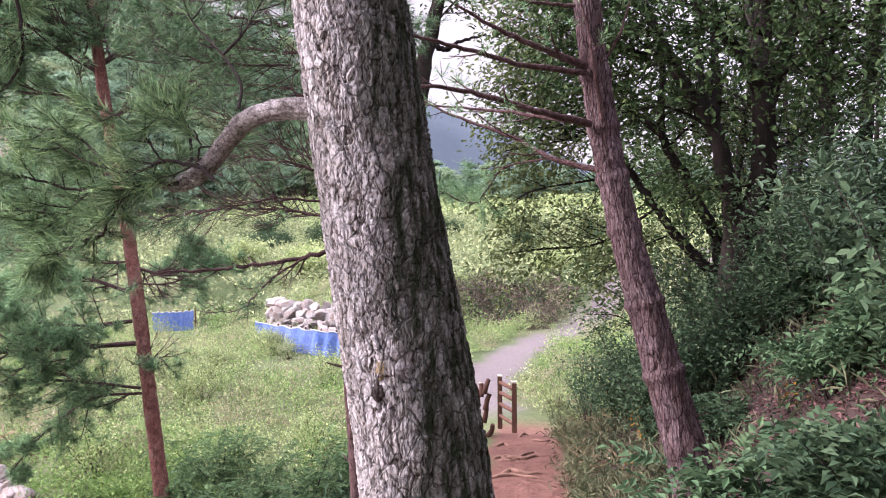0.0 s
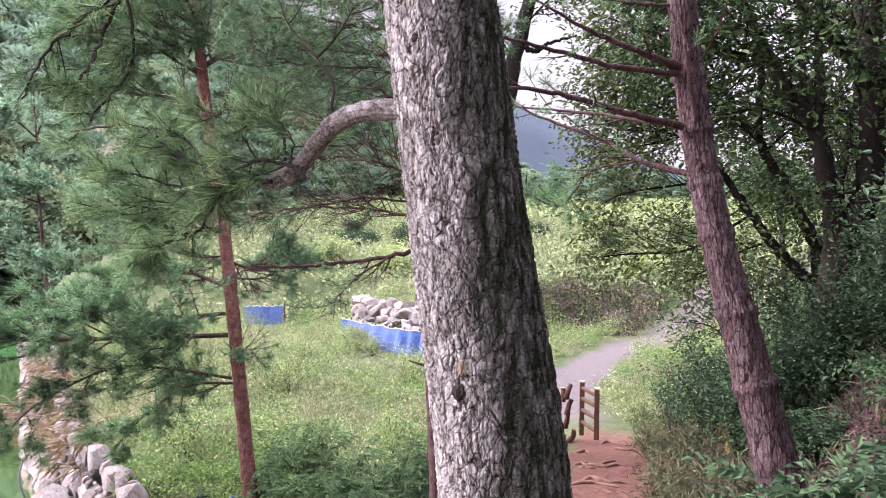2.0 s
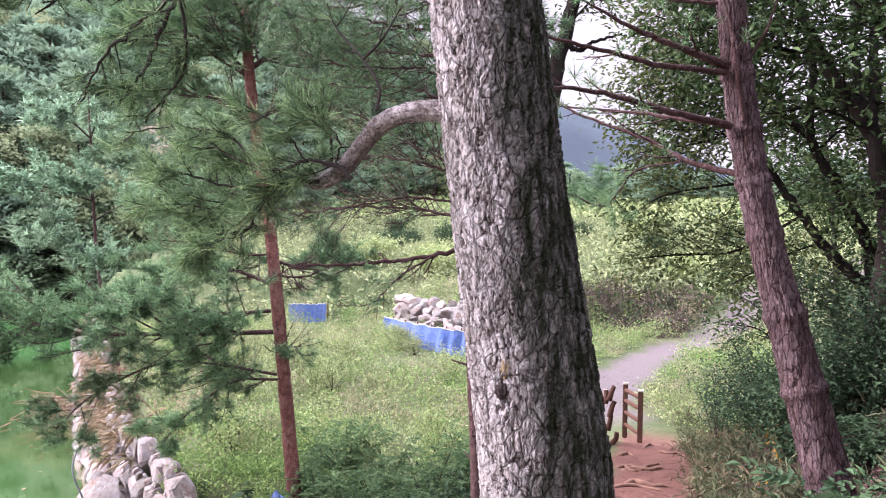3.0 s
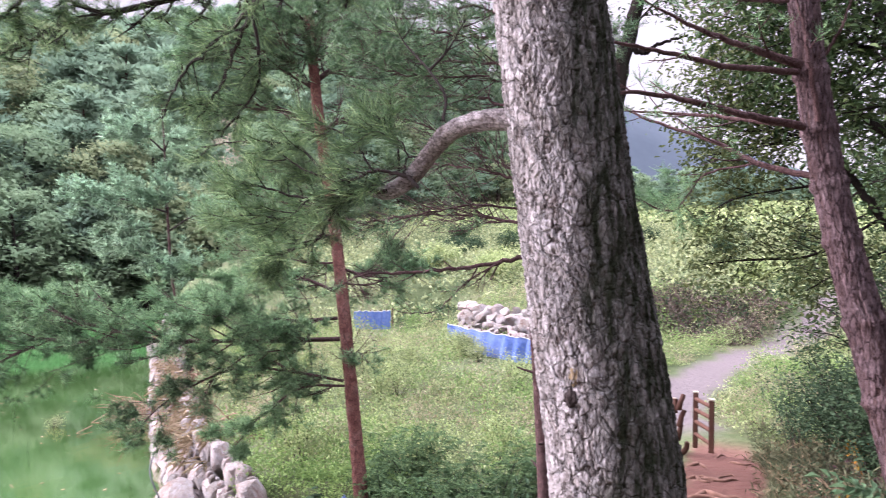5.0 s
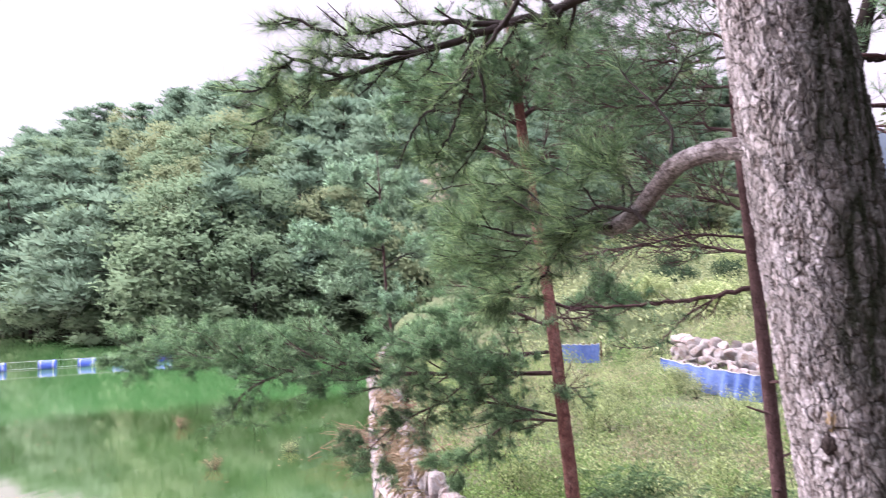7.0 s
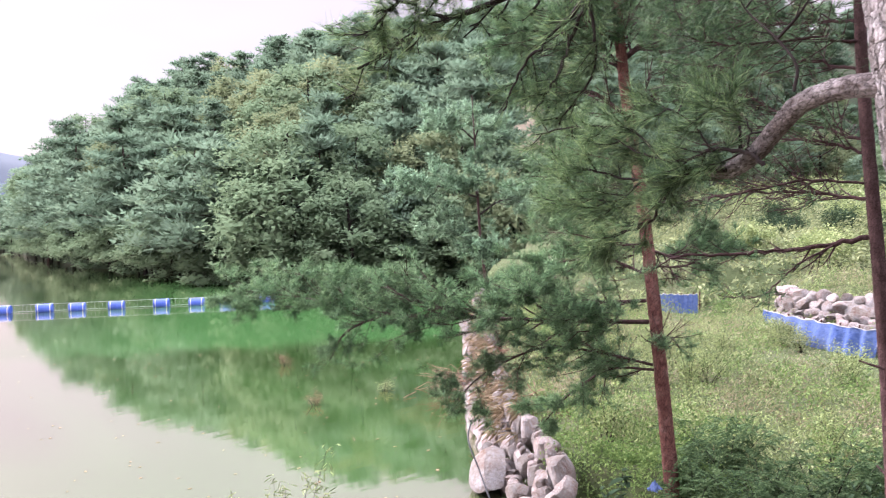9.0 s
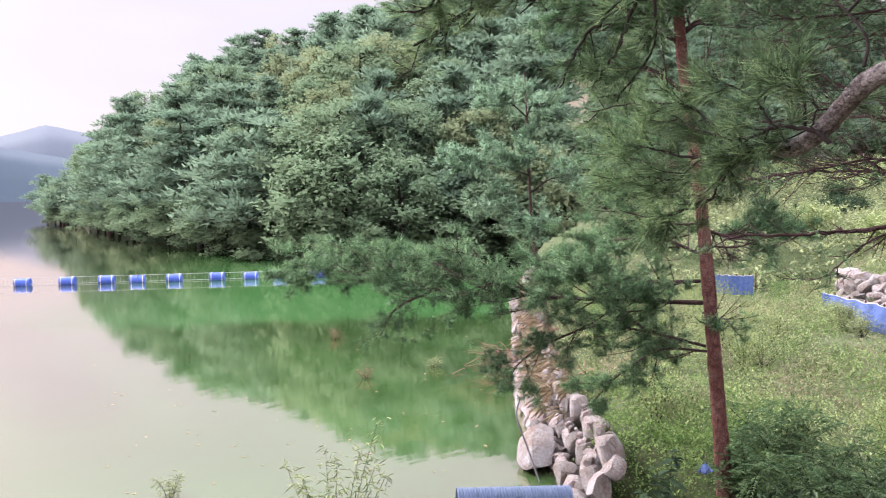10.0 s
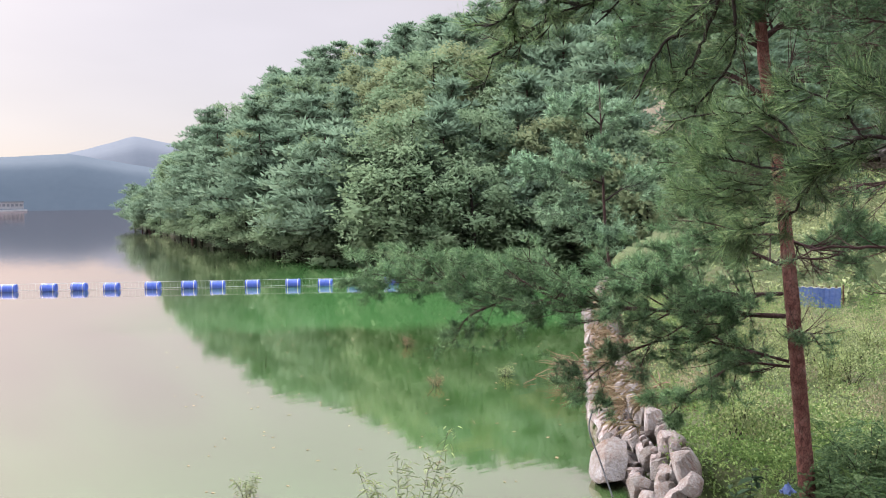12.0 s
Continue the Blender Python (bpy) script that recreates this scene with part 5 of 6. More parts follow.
build_shrub(270, *(-6.73, 4.25, 1.92)[:2], 2.1, 0.75, "wispy narrow-leaved willow shrub at the lake's edge", 12, "broad", M_GRASS_LIGHT, leaf=(3, 0.04, 0.11, 0.016))
build_shrub(271, *(-4.94, 7.95), 1.5, 0.3, "small sapling with large dark leaves", 5, "broad", leaf=(1, 0.03, 0.2, 0.09))
build_shrub(272, *(-5.33, 7.78), 0.8, 0.5, "leafy weeds on the slope", 9, "broad", leaf=(3, 0.05, 0.13, 0.06))


# ---- meadow, field and grass ----
def mounds(x, y, seed=77, step=1.15):
    """Distance to the middle of the nearest weed mound, and a number from 0 to 1 that is that mound's own."""
    rng = np.random.default_rng(seed)
    side = 256
    spot, own = rng.random((side, side, 2)), rng.random((side, side))
    i, j = np.floor(x / step).astype(int), np.floor(y / step).astype(int)
    best, kind = np.full(x.shape, 9.0), np.zeros(x.shape)
    for di in (-1, 0, 1):
        for dj in (-1, 0, 1):
            a, b = (i + di) % side, (j + dj) % side
            far = np.hypot((i + di + spot[a, b, 0]) * step - x, (j + dj + spot[a, b, 1]) * step - y)
            nearer = far < best
            best, kind = np.where(nearer, far, best), np.where(nearer, own[a, b], kind)
    return best, kind


def weeds(name, count, az, far, tall, leaf, mat, label, seed, keep, per=12, clump=0.14, up=0.5, share=None):
    """Low plants over a stretch of land between two azimuths and two distances. share: which mounds they grow on, for a meadow in rounded mounds."""
    rng = np.random.default_rng(seed)
    a = np.radians(rng.uniform(az[0], az[1], count))
    r = np.sqrt(rng.uniform(far[0] ** 2, far[1] ** 2, count))
    x, y = -np.sin(a) * r, np.cos(a) * r
    ok = keep(x, y)
    x, y = x[ok], y[ok]
    if share:
        kind = mounds(x, y)[1]
        ok = (kind >= share[0]) & (kind < share[1])
        x, y = x[ok], y[ok]
        gap, kind = mounds(x, y)
        high = tall * (0.12 + (1 - (gap / 0.75) ** 2).clip(0, 1) * (0.6 + 1.1 * (kind * 7 % 1))) * rng.uniform(0.75, 1.2, len(x))
    else:
        high = tall * (0.55 + 0.85 * lumps(x, y, 0.24, seed) + 0.45 * lumps(x, y, 0.09, seed + 1)).clip(0.08, 1.7) * rng.uniform(0.7, 1.2, len(x))
    z = land(x, y)
    base = np.repeat(np.stack([x, y, z], -1), per, 0)
    lift = rng.random((len(base), 1)) ** 0.7
    at = base + rng.normal(size=base.shape) * np.array([clump, clump, 0]) + np.array([0, 0, 1]) * lift * np.repeat(high, per)[:, None]
    way = unit(rng.normal(size=at.shape) + np.array([0, 0, up]))
    normal = unit(rng.normal(size=at.shape) * 0.6 + np.array([0, 0, 1]))
    v, f = leaves(at, way, normal, rng, *leaf)
    ob = part(name, mesh_of(name, v, f, False), mat)
    return tagged(ob, label, "plants", kind="stuff")


def road_x(y):
    return np.interp(y, [13.5, 18, 22, 26, 30, 40], [-0.4, -1.5, -0.9, 0.3, 2.6, 10])


def in_meadow(x, y):
    off = np.abs(x - road_x(y))
    # a trodden strip before the sheet fences
    strip = (x < -4.8) & (x > -7.9) & (y > 19.0 - 0.25 * (x + 5)) & (y < 23.2 - 0.55 * (x + 5.6))
    strip |= (x < -12.3) & (x > -14.5) & (y > 25.2) & (y < 27.6)
    return ~strip & (wall_side(x, y) > 1.3) & ((x < -1.0 - 0.02 * y) | (y > 15)) & ((off > 1.0) | (y < 15) | (y > 42))


weeds("meadow_weeds", 13000, (-8, 42), (8, 31), 0.62, (0.066, 0.032), M_MEADOW, "knee-high pale green meadow weeds in rounded mounds", 301, in_meadow, 12, share=(0.0, 0.52))
weeds("green_meadow_weeds", 13000, (-8, 42), (8, 31), 0.68, (0.08, 0.034), M_WEED_GREEN, "fresh green leafy weed mounds in the meadow", 317, in_meadow, 12, share=(0.52, 0.8))
weeds("dry_meadow_weeds", 13000, (-8, 42), (8, 31), 0.6, (0.075, 0.02), M_WEED_DRY, "buff half-dry weed mounds in the meadow", 318, in_meadow, 12, 0.12, 1.0, (0.8, 1.0))
weeds("meadow_grass", 4500, (-8, 42), (8, 31), 0.6, (0.16, 0.014), M_GRASS_LIGHT, "pale green meadow grass", 302, in_meadow, 8, 0.1, 2.0, (0.0, 1.0))
weeds("meadow_seed_heads", 900, (0, 42), (9, 31), 0.75, (0.05, 0.03), M_DRY, "dry brownish seed heads in the meadow", 303, in_meadow, 7, 0.16, 1.0)
weeds("field_weeds", 6500, (-14, 34), (30, 75), 0.9, (0.24, 0.13), M_GRASS_LIGHT, "yellow-green weeds on the rising field", 304, in_meadow, 9, 0.35)
weeds("far_field_weeds", 3000, (-16, 34), (70, 150), 1.2, (0.5, 0.3), M_MEADOW, "green scrub on the far field", 305, in_meadow, 7, 0.8)


rng_mound = np.random.default_rng(320)
for k in range(48):
    a, r = radians(rng_mound.uniform(4, 38)), rng_mound.uniform(10, 27)
    x, y = -math.sin(a) * r, math.cos(a) * r
    if in_meadow(np.array([x]), np.array([y]))[0]:
        build_shrub(330 + k, x, y, rng_mound.uniform(0.5, 0.9), rng_mound.uniform(0.5, 0.9), "rounded pale-green weed clump in the meadow", 13, "broad",
                    M_MEADOW if k % 3 else M_GRASS_LIGHT, "weed clumps in the meadow", (4, 0.09, 0.05, 0.025), name="weed_clump")


for k, (x, y) in enumerate(((-8.15, 22.9), (-8.75, 23.6), (-7.35, 22.0), (-9.2, 24.1))):
    build_shrub(430 + k, x, y, 0.62, 0.5, "pale green weed clump before the blue sheet fence", 12, "broad", M_GRASS_LIGHT, "weed clumps in the meadow",
                (4, 0.09, 0.05, 0.025), name="weed_clump")
for k in range(30):
    a, r = radians(rng_mound.uniform(-7, 24)), rng_mound.uniform(32, 58)
    x, y = -math.sin(a) * r, math.cos(a) * r
    if abs(x - float(road_x(y))) > 2.2:
        build_shrub(380 + k, x, y, rng_mound.uniform(0.9, 2.0), rng_mound.uniform(0.9, 1.7), "loose bush on the rising field", 18, "broad",
                    (M_GRASS_LIGHT, M_MEADOW, M_SHRUB)[k % 3], "bushes on the field", (6, 0.18, 0.12, 0.065, False), name="bush")


def on_verge(x, y):
    return (x > 0.35) & (x < 1.3) & (y < 17)


weeds("bank_herbs", 600, (-34, -4), (3.0, 11), 0.3, (0.035, 0.02), M_SHRUB, "low small-leaved herbs among the litter of the bank", 313, lambda x, y: x > 0.75, 14, 0.1, 0.3)
weeds("bank_grass", 550, (-34, -4), (3.0, 11), 0.25, (0.16, 0.005), M_VERGE, "thin grass among the litter of the bank", 314, lambda x, y: x > 0.6, 8, 0.07, 1.2)
weeds("verge_grass", 1900, (-20, 2), (5.5, 17), 0.25, (0.13, 0.0055), M_VERGE, "long grass hanging over the path's edge", 306, on_verge, 12, 0.08, 1.2)
weeds("dry_verge_grass", 450, (-20, 2), (5.5, 17), 0.2, (0.15, 0.004), M_DRY, "dry straw-coloured grass at the path's edge", 307, on_verge, 10, 0.08, 0.9)
weeds("slope_weeds", 3500, (3, 80), (3.2, 11), 0.45, (0.10, 0.04), M_SHRUB, "green weeds on the slope below the path", 308,
      lambda x, y: (x < -1.1) & (land(x, y) > 0.2) & ((land(x, y) + 0.45 < 5 - 0.43 * np.hypot(x, y)) | (y > 0.9 * np.abs(x))), 11)


weeds("wall_top_weeds", 2600, (22, 52), (8.5, 16), 0.5, (0.07, 0.032), M_WEED_GREEN, "green weeds growing over the boulder wall's top", 309,
      lambda x, y: (wall_side(x, y) > 0.5) & (wall_side(x, y) < 4) & (x < -1.5), 12)


weeds("dry_wall_grass", 1000, (34, 50), (11, 30), 0.4, (0.30, 0.012), M_DRY_RED, "dry reddish straw hanging among the wall's top stones", 315,
      lambda x, y: (wall_side(x, y) > 0.3) & (wall_side(x, y) < 1.15) & (x < -8.3), 16, 0.12, 0.2)


weeds("shore_weeds", 2200, (26, 52), (6.5, 12.5), 0.5, (0.065, 0.03), M_WEED_GREEN, "leafy green weeds on the ground behind the wall's near end", 316,
      lambda x, y: (wall_side(x, y) > 0.35) & (wall_side(x, y) < 5) & (x < -2.0) & (land(x, y) > 0.15), 12)


def fallen_leaves():
    rng = np.random.default_rng(310)
    y = rng.uniform(2.5, 12, 24000)
    x = y * rng.uniform(0.05, 0.55, 24000) + 0.2
    ok = x > 0.45
    x, y = x[ok], y[ok]
    at = np.stack([x, y, land(x, y) + rng.uniform(0.005, 0.04, len(x))], -1)
    way = unit(rng.normal(size=at.shape) * np.array([1, 1, 0.25]))
    normal = unit(rng.normal(size=at.shape) * 0.5 + np.array([-0.4, 0, 1]))
    v, f = leaves(at, way, normal, rng, 0.042, 0.02)
    tagged(part("fallen_leaves", mesh_of("fallen_leaves", v, f, False), M_LITTER), "brown fallen leaves covering the bank", "leaf litter", kind="stuff")


fallen_leaves()


# ---- stones ----
def stone_mesh(seed, rough=0.16, level=2):
    rng = np.random.default_rng(seed)
    bm = bmesh.new()
    bmesh.ops.create_icosphere(bm, subdivisions=level, radius=0.5)
    cuts = [(unit(rng.normal(size=3)), rng.uniform(0.25, 0.40)) for _ in range(13)]
    for v in bm.verts:
        p = np.array(v.co)
        for way, far in cuts:
            over = p @ way - far
            if over > 0:
                p = p - way * over * 0.98
        p = p * (1 + rough * 0.35 * noise.noise(Vector(p * 3.0) + Vector((seed, 0, 0))))
        v.co = p * 1.3
    me = bpy.data.meshes.new("boulder")
    bm.to_mesh(me)
    bm.free()
    for poly in me.polygons:
        poly.use_smooth = True
    me.set_sharp_from_angle(angle=radians(22))
    me.materials.append(M_STONE)
    return me


STONES = [stone_mesh(400 + k, level=3) for k in range(10)]


def lay_stone(parent, place, size, turn, k):
    ob = new("boulder", STONES[k % len(STONES)])
    ob.parent = parent
    ob.matrix_basis = Matrix.Translation(Vector(place) - parent.location) @ Euler(turn).to_matrix().to_4x4() @ Matrix.Diagonal((*size, 1))
    return ob


def build_wall():
    rng = np.random.default_rng(410)
    foot = curve([(-6.9, 8.5, 0), (-8.4, 9.95, 0), (-10.1, 11.25, 0), (-12.2, 13.3, 0), (-14.4, 15.6, 0), (-18.5, 20.3, 0), (-23.6, 25.8, 0), (-26.5, 31.0, 0)], 400)
    wall = thing("boulder_wall", (-8.5, 9.9, 0), "sloping lakeside retaining wall of big pale boulders", "wall", kind="structure")
    run = np.concatenate([[0], np.cumsum(np.linalg.norm(np.diff(foot, axis=0), axis=1))])
    count = 0
    for row in range(3):
        s = rng.uniform(0, 0.4)
        while s < run[-1]:
            k = min(int(np.searchsorted(run, s)), 398)
            along = unit(foot[k + 1] - foot[k])
            inland = np.array([along[1], -along[0], 0])
            wide = rng.uniform(0.30, 0.56) * (1.2 if row == 0 else 0.95)
            centre = foot[k] + inland * (0.22 + row * 0.26 + rng.uniform(-0.06, 0.06)) + np.array([0, 0, 0.10 + row * 0.37 + rng.uniform(-0.06, 0.06)])
            face = math.atan2(along[1], along[0])
            # slabs set on end, leaning back against the slope
            lay_stone(wall, centre, (wide, wide * rng.uniform(0.7, 0.95), wide * rng.uniform(0.75, 1.3)),
                      (rng.uniform(0.1, 0.5), rng.uniform(-0.35, 0.35), face + math.pi + rng.uniform(-0.5, 0.5)), int(rng.integers(0, 10)))
            # a small stone wedged into the gap above
            small = wide * rng.uniform(0.35, 0.5)
            lay_stone(wall, centre + along * wide * 0.42 + np.array([0, 0, 0.2]), (small, small * 0.9, small * 0.8), (rng.uniform(0, 1), rng.uniform(0, 1), rng.uniform(0, 6)), int(rng.integers(0, 10)))
            s += wide * 0.78
    x, y = (-8.77, 10.10)
    lay_stone(wall, (x, y, 0.28), (0.62, 0.95, 0.66), (0.1, 0.25, 0.6), 3)


build_wall()


def build_straw():
    """Dead straw that hangs out between the wall's stones."""
    rng = np.random.default_rng(415)
    foot = curve([(-8.4, 9.95, 0), (-10.1, 11.25, 0), (-12.2, 13.3, 0), (-14.4, 15.6, 0), (-18.5, 20.3, 0), (-23.6, 25.8, 0)], 300)
    pick = rng.integers(25, 298, 150)
    along = unit(foot[pick + 1] - foot[pick])
    inland = np.stack([along[:, 1], -along[:, 0], 0 * pick], -1)
    back = rng.uniform(0.3, 0.9, (150, 1))
    at = foot[pick] + inland * back + np.array([0, 0, 1]) * (0.42 + 0.95 * back)
    at = np.repeat(at, 16, 0) + rng.normal(size=(150 * 16, 3)) * np.array([0.09, 0.09, 0.05])
    way = unit(-0.6 * np.repeat(inland, 16, 0) + rng.normal(size=at.shape) * 0.35 + np.array([0, 0, -0.35]))
    v, f = leaves(at, way, unit(rng.normal(size=at.shape) + np.array([0, 0, 1])), rng, 0.32, 0.010)
    tagged(part("hanging_straw", mesh_of("hanging_straw", v, f, False), M_DRY), "dead tan straw hanging between the wall's boulders", "straw", kind="stuff")


build_straw()


def build_stone_heap():
    rng = np.random.default_rng(420)
    heap = thing("stone_heap", (-7.3, 23.6, at_ground(-7.3, 23.6)), "heap of pale rounded boulders behind the blue sheet", "stones")
    # small stones at the foot, larger ones and slabs along the top
    for row in range(6):
        count = (17, 16, 15, 14, 11, 10)[row]
        for k in range(count):
            s = (k + 0.5 * (row % 2) + rng.uniform(-0.2, 0.2)) / count
            x, y = -5.5 - 3.6 * s - 0.10 * row, 22.75 + 0.6 * s + 1.6 * s * s + 0.30 * row
            size = rng.uniform(0.26, 0.42) if row < 4 else rng.uniform(0.42, 0.62)
            z = 1.02 + 0.21 * row + rng.uniform(-0.05, 0.05)
            slab = row > 3 and s < 0.5 and k % 2 == 0
            lay_stone(heap, (x, y, z), (size, size * (0.4 if slab else 0.85), size * (1.05 if slab else 0.72)),
                      (rng.uniform(-0.4, 0.4), rng.uniform(-0.4, 0.4), rng.uniform(-0.5, 0.5) if slab else rng.uniform(0, 6.28)), int(rng.integers(0, 10)))


build_stone_heap()


# ---- blue sheet fence ----
def build_sheet(points, tall, label):
    fence = thing("sheet_fence", (points[0][0], points[0][1], at_ground(*points[0])), label, "fence")
    line = curve([(*p, 0) for p in points], 60)
    ground = land(line[:, 0], line[:, 1])
    rng = np.random.default_rng(430)
    rows = 7
    verts = []
    for j in range(rows):
        s = j / (rows - 1)
        sag = 0.12 * np.sin(np.arange(60) * 0.9) * (1 - s)
        wave = 0.05 * np.sin(np.arange(60) * 0.8 + 2 * s) * (1 - 0.6 * s)
        verts.append(np.stack([line[:, 0] + wave, line[:, 1] + wave + sag * 0.3, ground + s * tall * (1 - 0.06 * np.abs(np.sin(np.arange(60) * 0.31)))], -1))
    v = np.concatenate(verts)
    i, j = np.meshgrid(np.arange(59), np.arange(rows - 1))
    a = (j * 60 + i).ravel()
    f = np.stack([a, a + 1, a + 61, a + 60], -1)
    part("sheet", mesh_of("sheet", under(fence, v), f), M_SHEET, fence)
    hv, hf = tube(verts[-1] + np.array([0, 0, 0.01]), 0.014, 5)
    part("hem", mesh_of("hem", under(fence, hv), hf), M_WHITE_EDGE, fence, "white rope hem")
    for k in range(0, 60, 9):
        p = verts[-1][k]
        pv, pf = tube(np.array([[p[0] + 0.05, p[1] + 0.08, ground[k] - 0.1], [p[0] + 0.05, p[1] + 0.08, p[2] + 0.08]]), 0.025, 6)
        part("post", mesh_of("post", under(fence, pv), pf), M_POST, fence)


build_sheet([(-5.6, 22.45), (-6.7, 22.75), (-8.1, 23.8), (-9.45, 24.85)], 0.80, "sagging blue net sheet fence along the meadow's edge")
build_sheet([(-12.8, 27.1), (-13.4, 26.8), (-14.1, 26.6)], 0.75, "far length of blue net sheet fence")


# ---- path, rail fence and roots ----
def build_rail_fence():
    x0, y0, z0 = -0.33, 13.0, 1.36
    fence = thing("rail_fence", (x0, y0, at_ground(x0, y0)), "short brown wooden rail fence at the top of the steps", "fence")
    posts = ((-0.33, 13.0), (-0.62, 13.9))
    for x, y in posts:
        z = at_ground(x, y)
        bm = bmesh.new()
        bmesh.ops.create_cube(bm, size=1, matrix=Matrix.Translation((x, y, 1.69 if y < 13.5 else 1.61)) @ Matrix.Diagonal((0.085, 0.085, 0.98, 1)))
        bmesh.ops.bevel(bm, geom=bm.edges[:], offset=0.012, segments=2, affect="EDGES")
        bmesh.ops.translate(bm, vec=-fence.location, verts=bm.verts)
        me = bpy.data.meshes.new("post")
        bm.to_mesh(me)
        bm.free()
        post = part("post", me, M_POST, fence)
        cap = bpy.data.meshes.new("cap")
        bm = bmesh.new()
        bmesh.ops.create_cube(bm, size=1, matrix=Matrix.Translation((x, y, 2.19 if y < 13.5 else 2.11)) @ Matrix.Diagonal((0.09, 0.09, 0.025, 1)))
        bmesh.ops.translate(bm, vec=-fence.location, verts=bm.verts)
        bm.to_mesh(cap)
        bm.free()
        part("cap", cap, M_POST_TOP, post, "pale cut top")
    for z in (1.45, 1.67, 1.88, 2.07):
        v, f = tube(curve([(-0.33, 13.0, z), (-0.48, 13.45, z - 0.04), (-0.62, 13.9, z - 0.08)], 6), 0.035, 8)
        part("rail", mesh_of("rail", under(fence, v), f), M_POST, fence)


build_rail_fence()


def build_stump():
    rng = np.random.default_rng(440)
    x, y = -0.86, 12.2
    base = (x, y, at_ground(x, y) - 0.05)
    stump = thing("branch_stump", base, "bundle of cut dark-red branch stubs beside the path", "stump")
    for k in range(11):
        turn = rng.uniform(0, 6.28)
        low = np.array(base) + np.array([math.cos(turn) * 0.1, math.sin(turn) * 0.1, 0.1 + 0.07 * k])
        end = low + np.array([math.cos(turn) * 0.10, math.sin(turn) * 0.06, 0.2 + 0.12 * rng.random()])
        v, f = tube(curve([low, (low + end) / 2 + rng.normal(size=3) * 0.02, end], 6), np.linspace(0.048, 0.036, 6), 9)
        stub = part("stub", mesh_of("stub", under(stump, v), f), M_POST, stump)
        v, f = tube(np.stack([end - (end - low) * 0.06, end + (end - low) * 0.01, end + (end - low) * 0.015]), [0.038, 0.037, 0.002], 9)
        part("cut_end", mesh_of("cut_end", under(stump, v), f), M_POST_TOP if k % 2 else M_POST, stub)


build_stump()


def build_roots():
    rng = np.random.default_rng(450)
    for k in range(9):
        y = 8.6 + 0.42 * k + rng.uniform(-0.2, 0.2)
        x0 = -0.62 + rng.uniform(0.0, 0.55)
        x1 = x0 + rng.uniform(0.25, 0.8)
        xs = np.linspace(x0, x1, 6)
        ys = y + np.cumsum(rng.normal(size=6) * 0.16)
        zs = land(xs, ys) + np.array([-0.04, 0.004, 0.016, 0.004, 0.012, -0.04])
        line = curve(np.stack([xs, ys, zs], -1), 24)
        v, f = tube(line, np.linspace(0.034, 0.014, 24) * rng.uniform(0.6, 1.3), 7)
        root = part("root", mesh_of("root", v, f), M_ROOT)
        tagged(root, "bare tree root crossing the red dirt path", "root", "roots across the path")


build_roots()


# ---- hedge behind the road ----
weeds("dry_hedge", 1900, (-7, 12), (28.3, 31), 0.5, (0.13, 0.05), M_SCRUB, "brown half-dry scrub behind the road", 311, lambda x, y: np.abs(x - road_x(y)) > 1.4, 14, 0.3)
weeds("hedge_green", 350, (-7, 12), (28.5, 32), 0.6, (0.13, 0.06), M_SHRUB, "dark green scrub behind the road", 312, lambda x, y: np.abs(x - road_x(y)) > 1.4, 14, 0.3)


# ---- on the lake ----
def build_float():
    float_ = thing("float", (0, 0, 0), "blue plastic drum float on the lake's barrier line", "float", "floats of the barrier line")
    profile = [(-0.42, 0.0), (-0.42, 0.22), (-0.40, 0.26), (-0.30, 0.27), (-0.29, 0.255), (-0.05, 0.255), (-0.04, 0.27), (0.04, 0.27), (0.05, 0.255),
               (0.29, 0.255), (0.30, 0.27), (0.40, 0.26), (0.42, 0.22), (0.42, 0.0)]
    line = np.array([(p[0], 0, 0.16) for p in profile])
    v, f = tube(np.stack([np.linspace(-0.42, 0.42, len(profile)), np.zeros(len(profile)), np.full(len(profile), 0.16)], -1), [max(p[1], 0.001) for p in profile], 18)
    v[:, 0] = np.repeat(line[:, 0], 18)
    part("drum", mesh_of("drum", v, f, False), M_BLUE, float_)
    for x in (-0.3, 0.3):
        v, f = tube(np.array([[x - 0.02, 0, 0.16], [x + 0.02, 0, 0.16]]), 0.28, 18)
        part("strap", mesh_of("strap", v, f), M_NET, float_, "pale strap")
    return float_


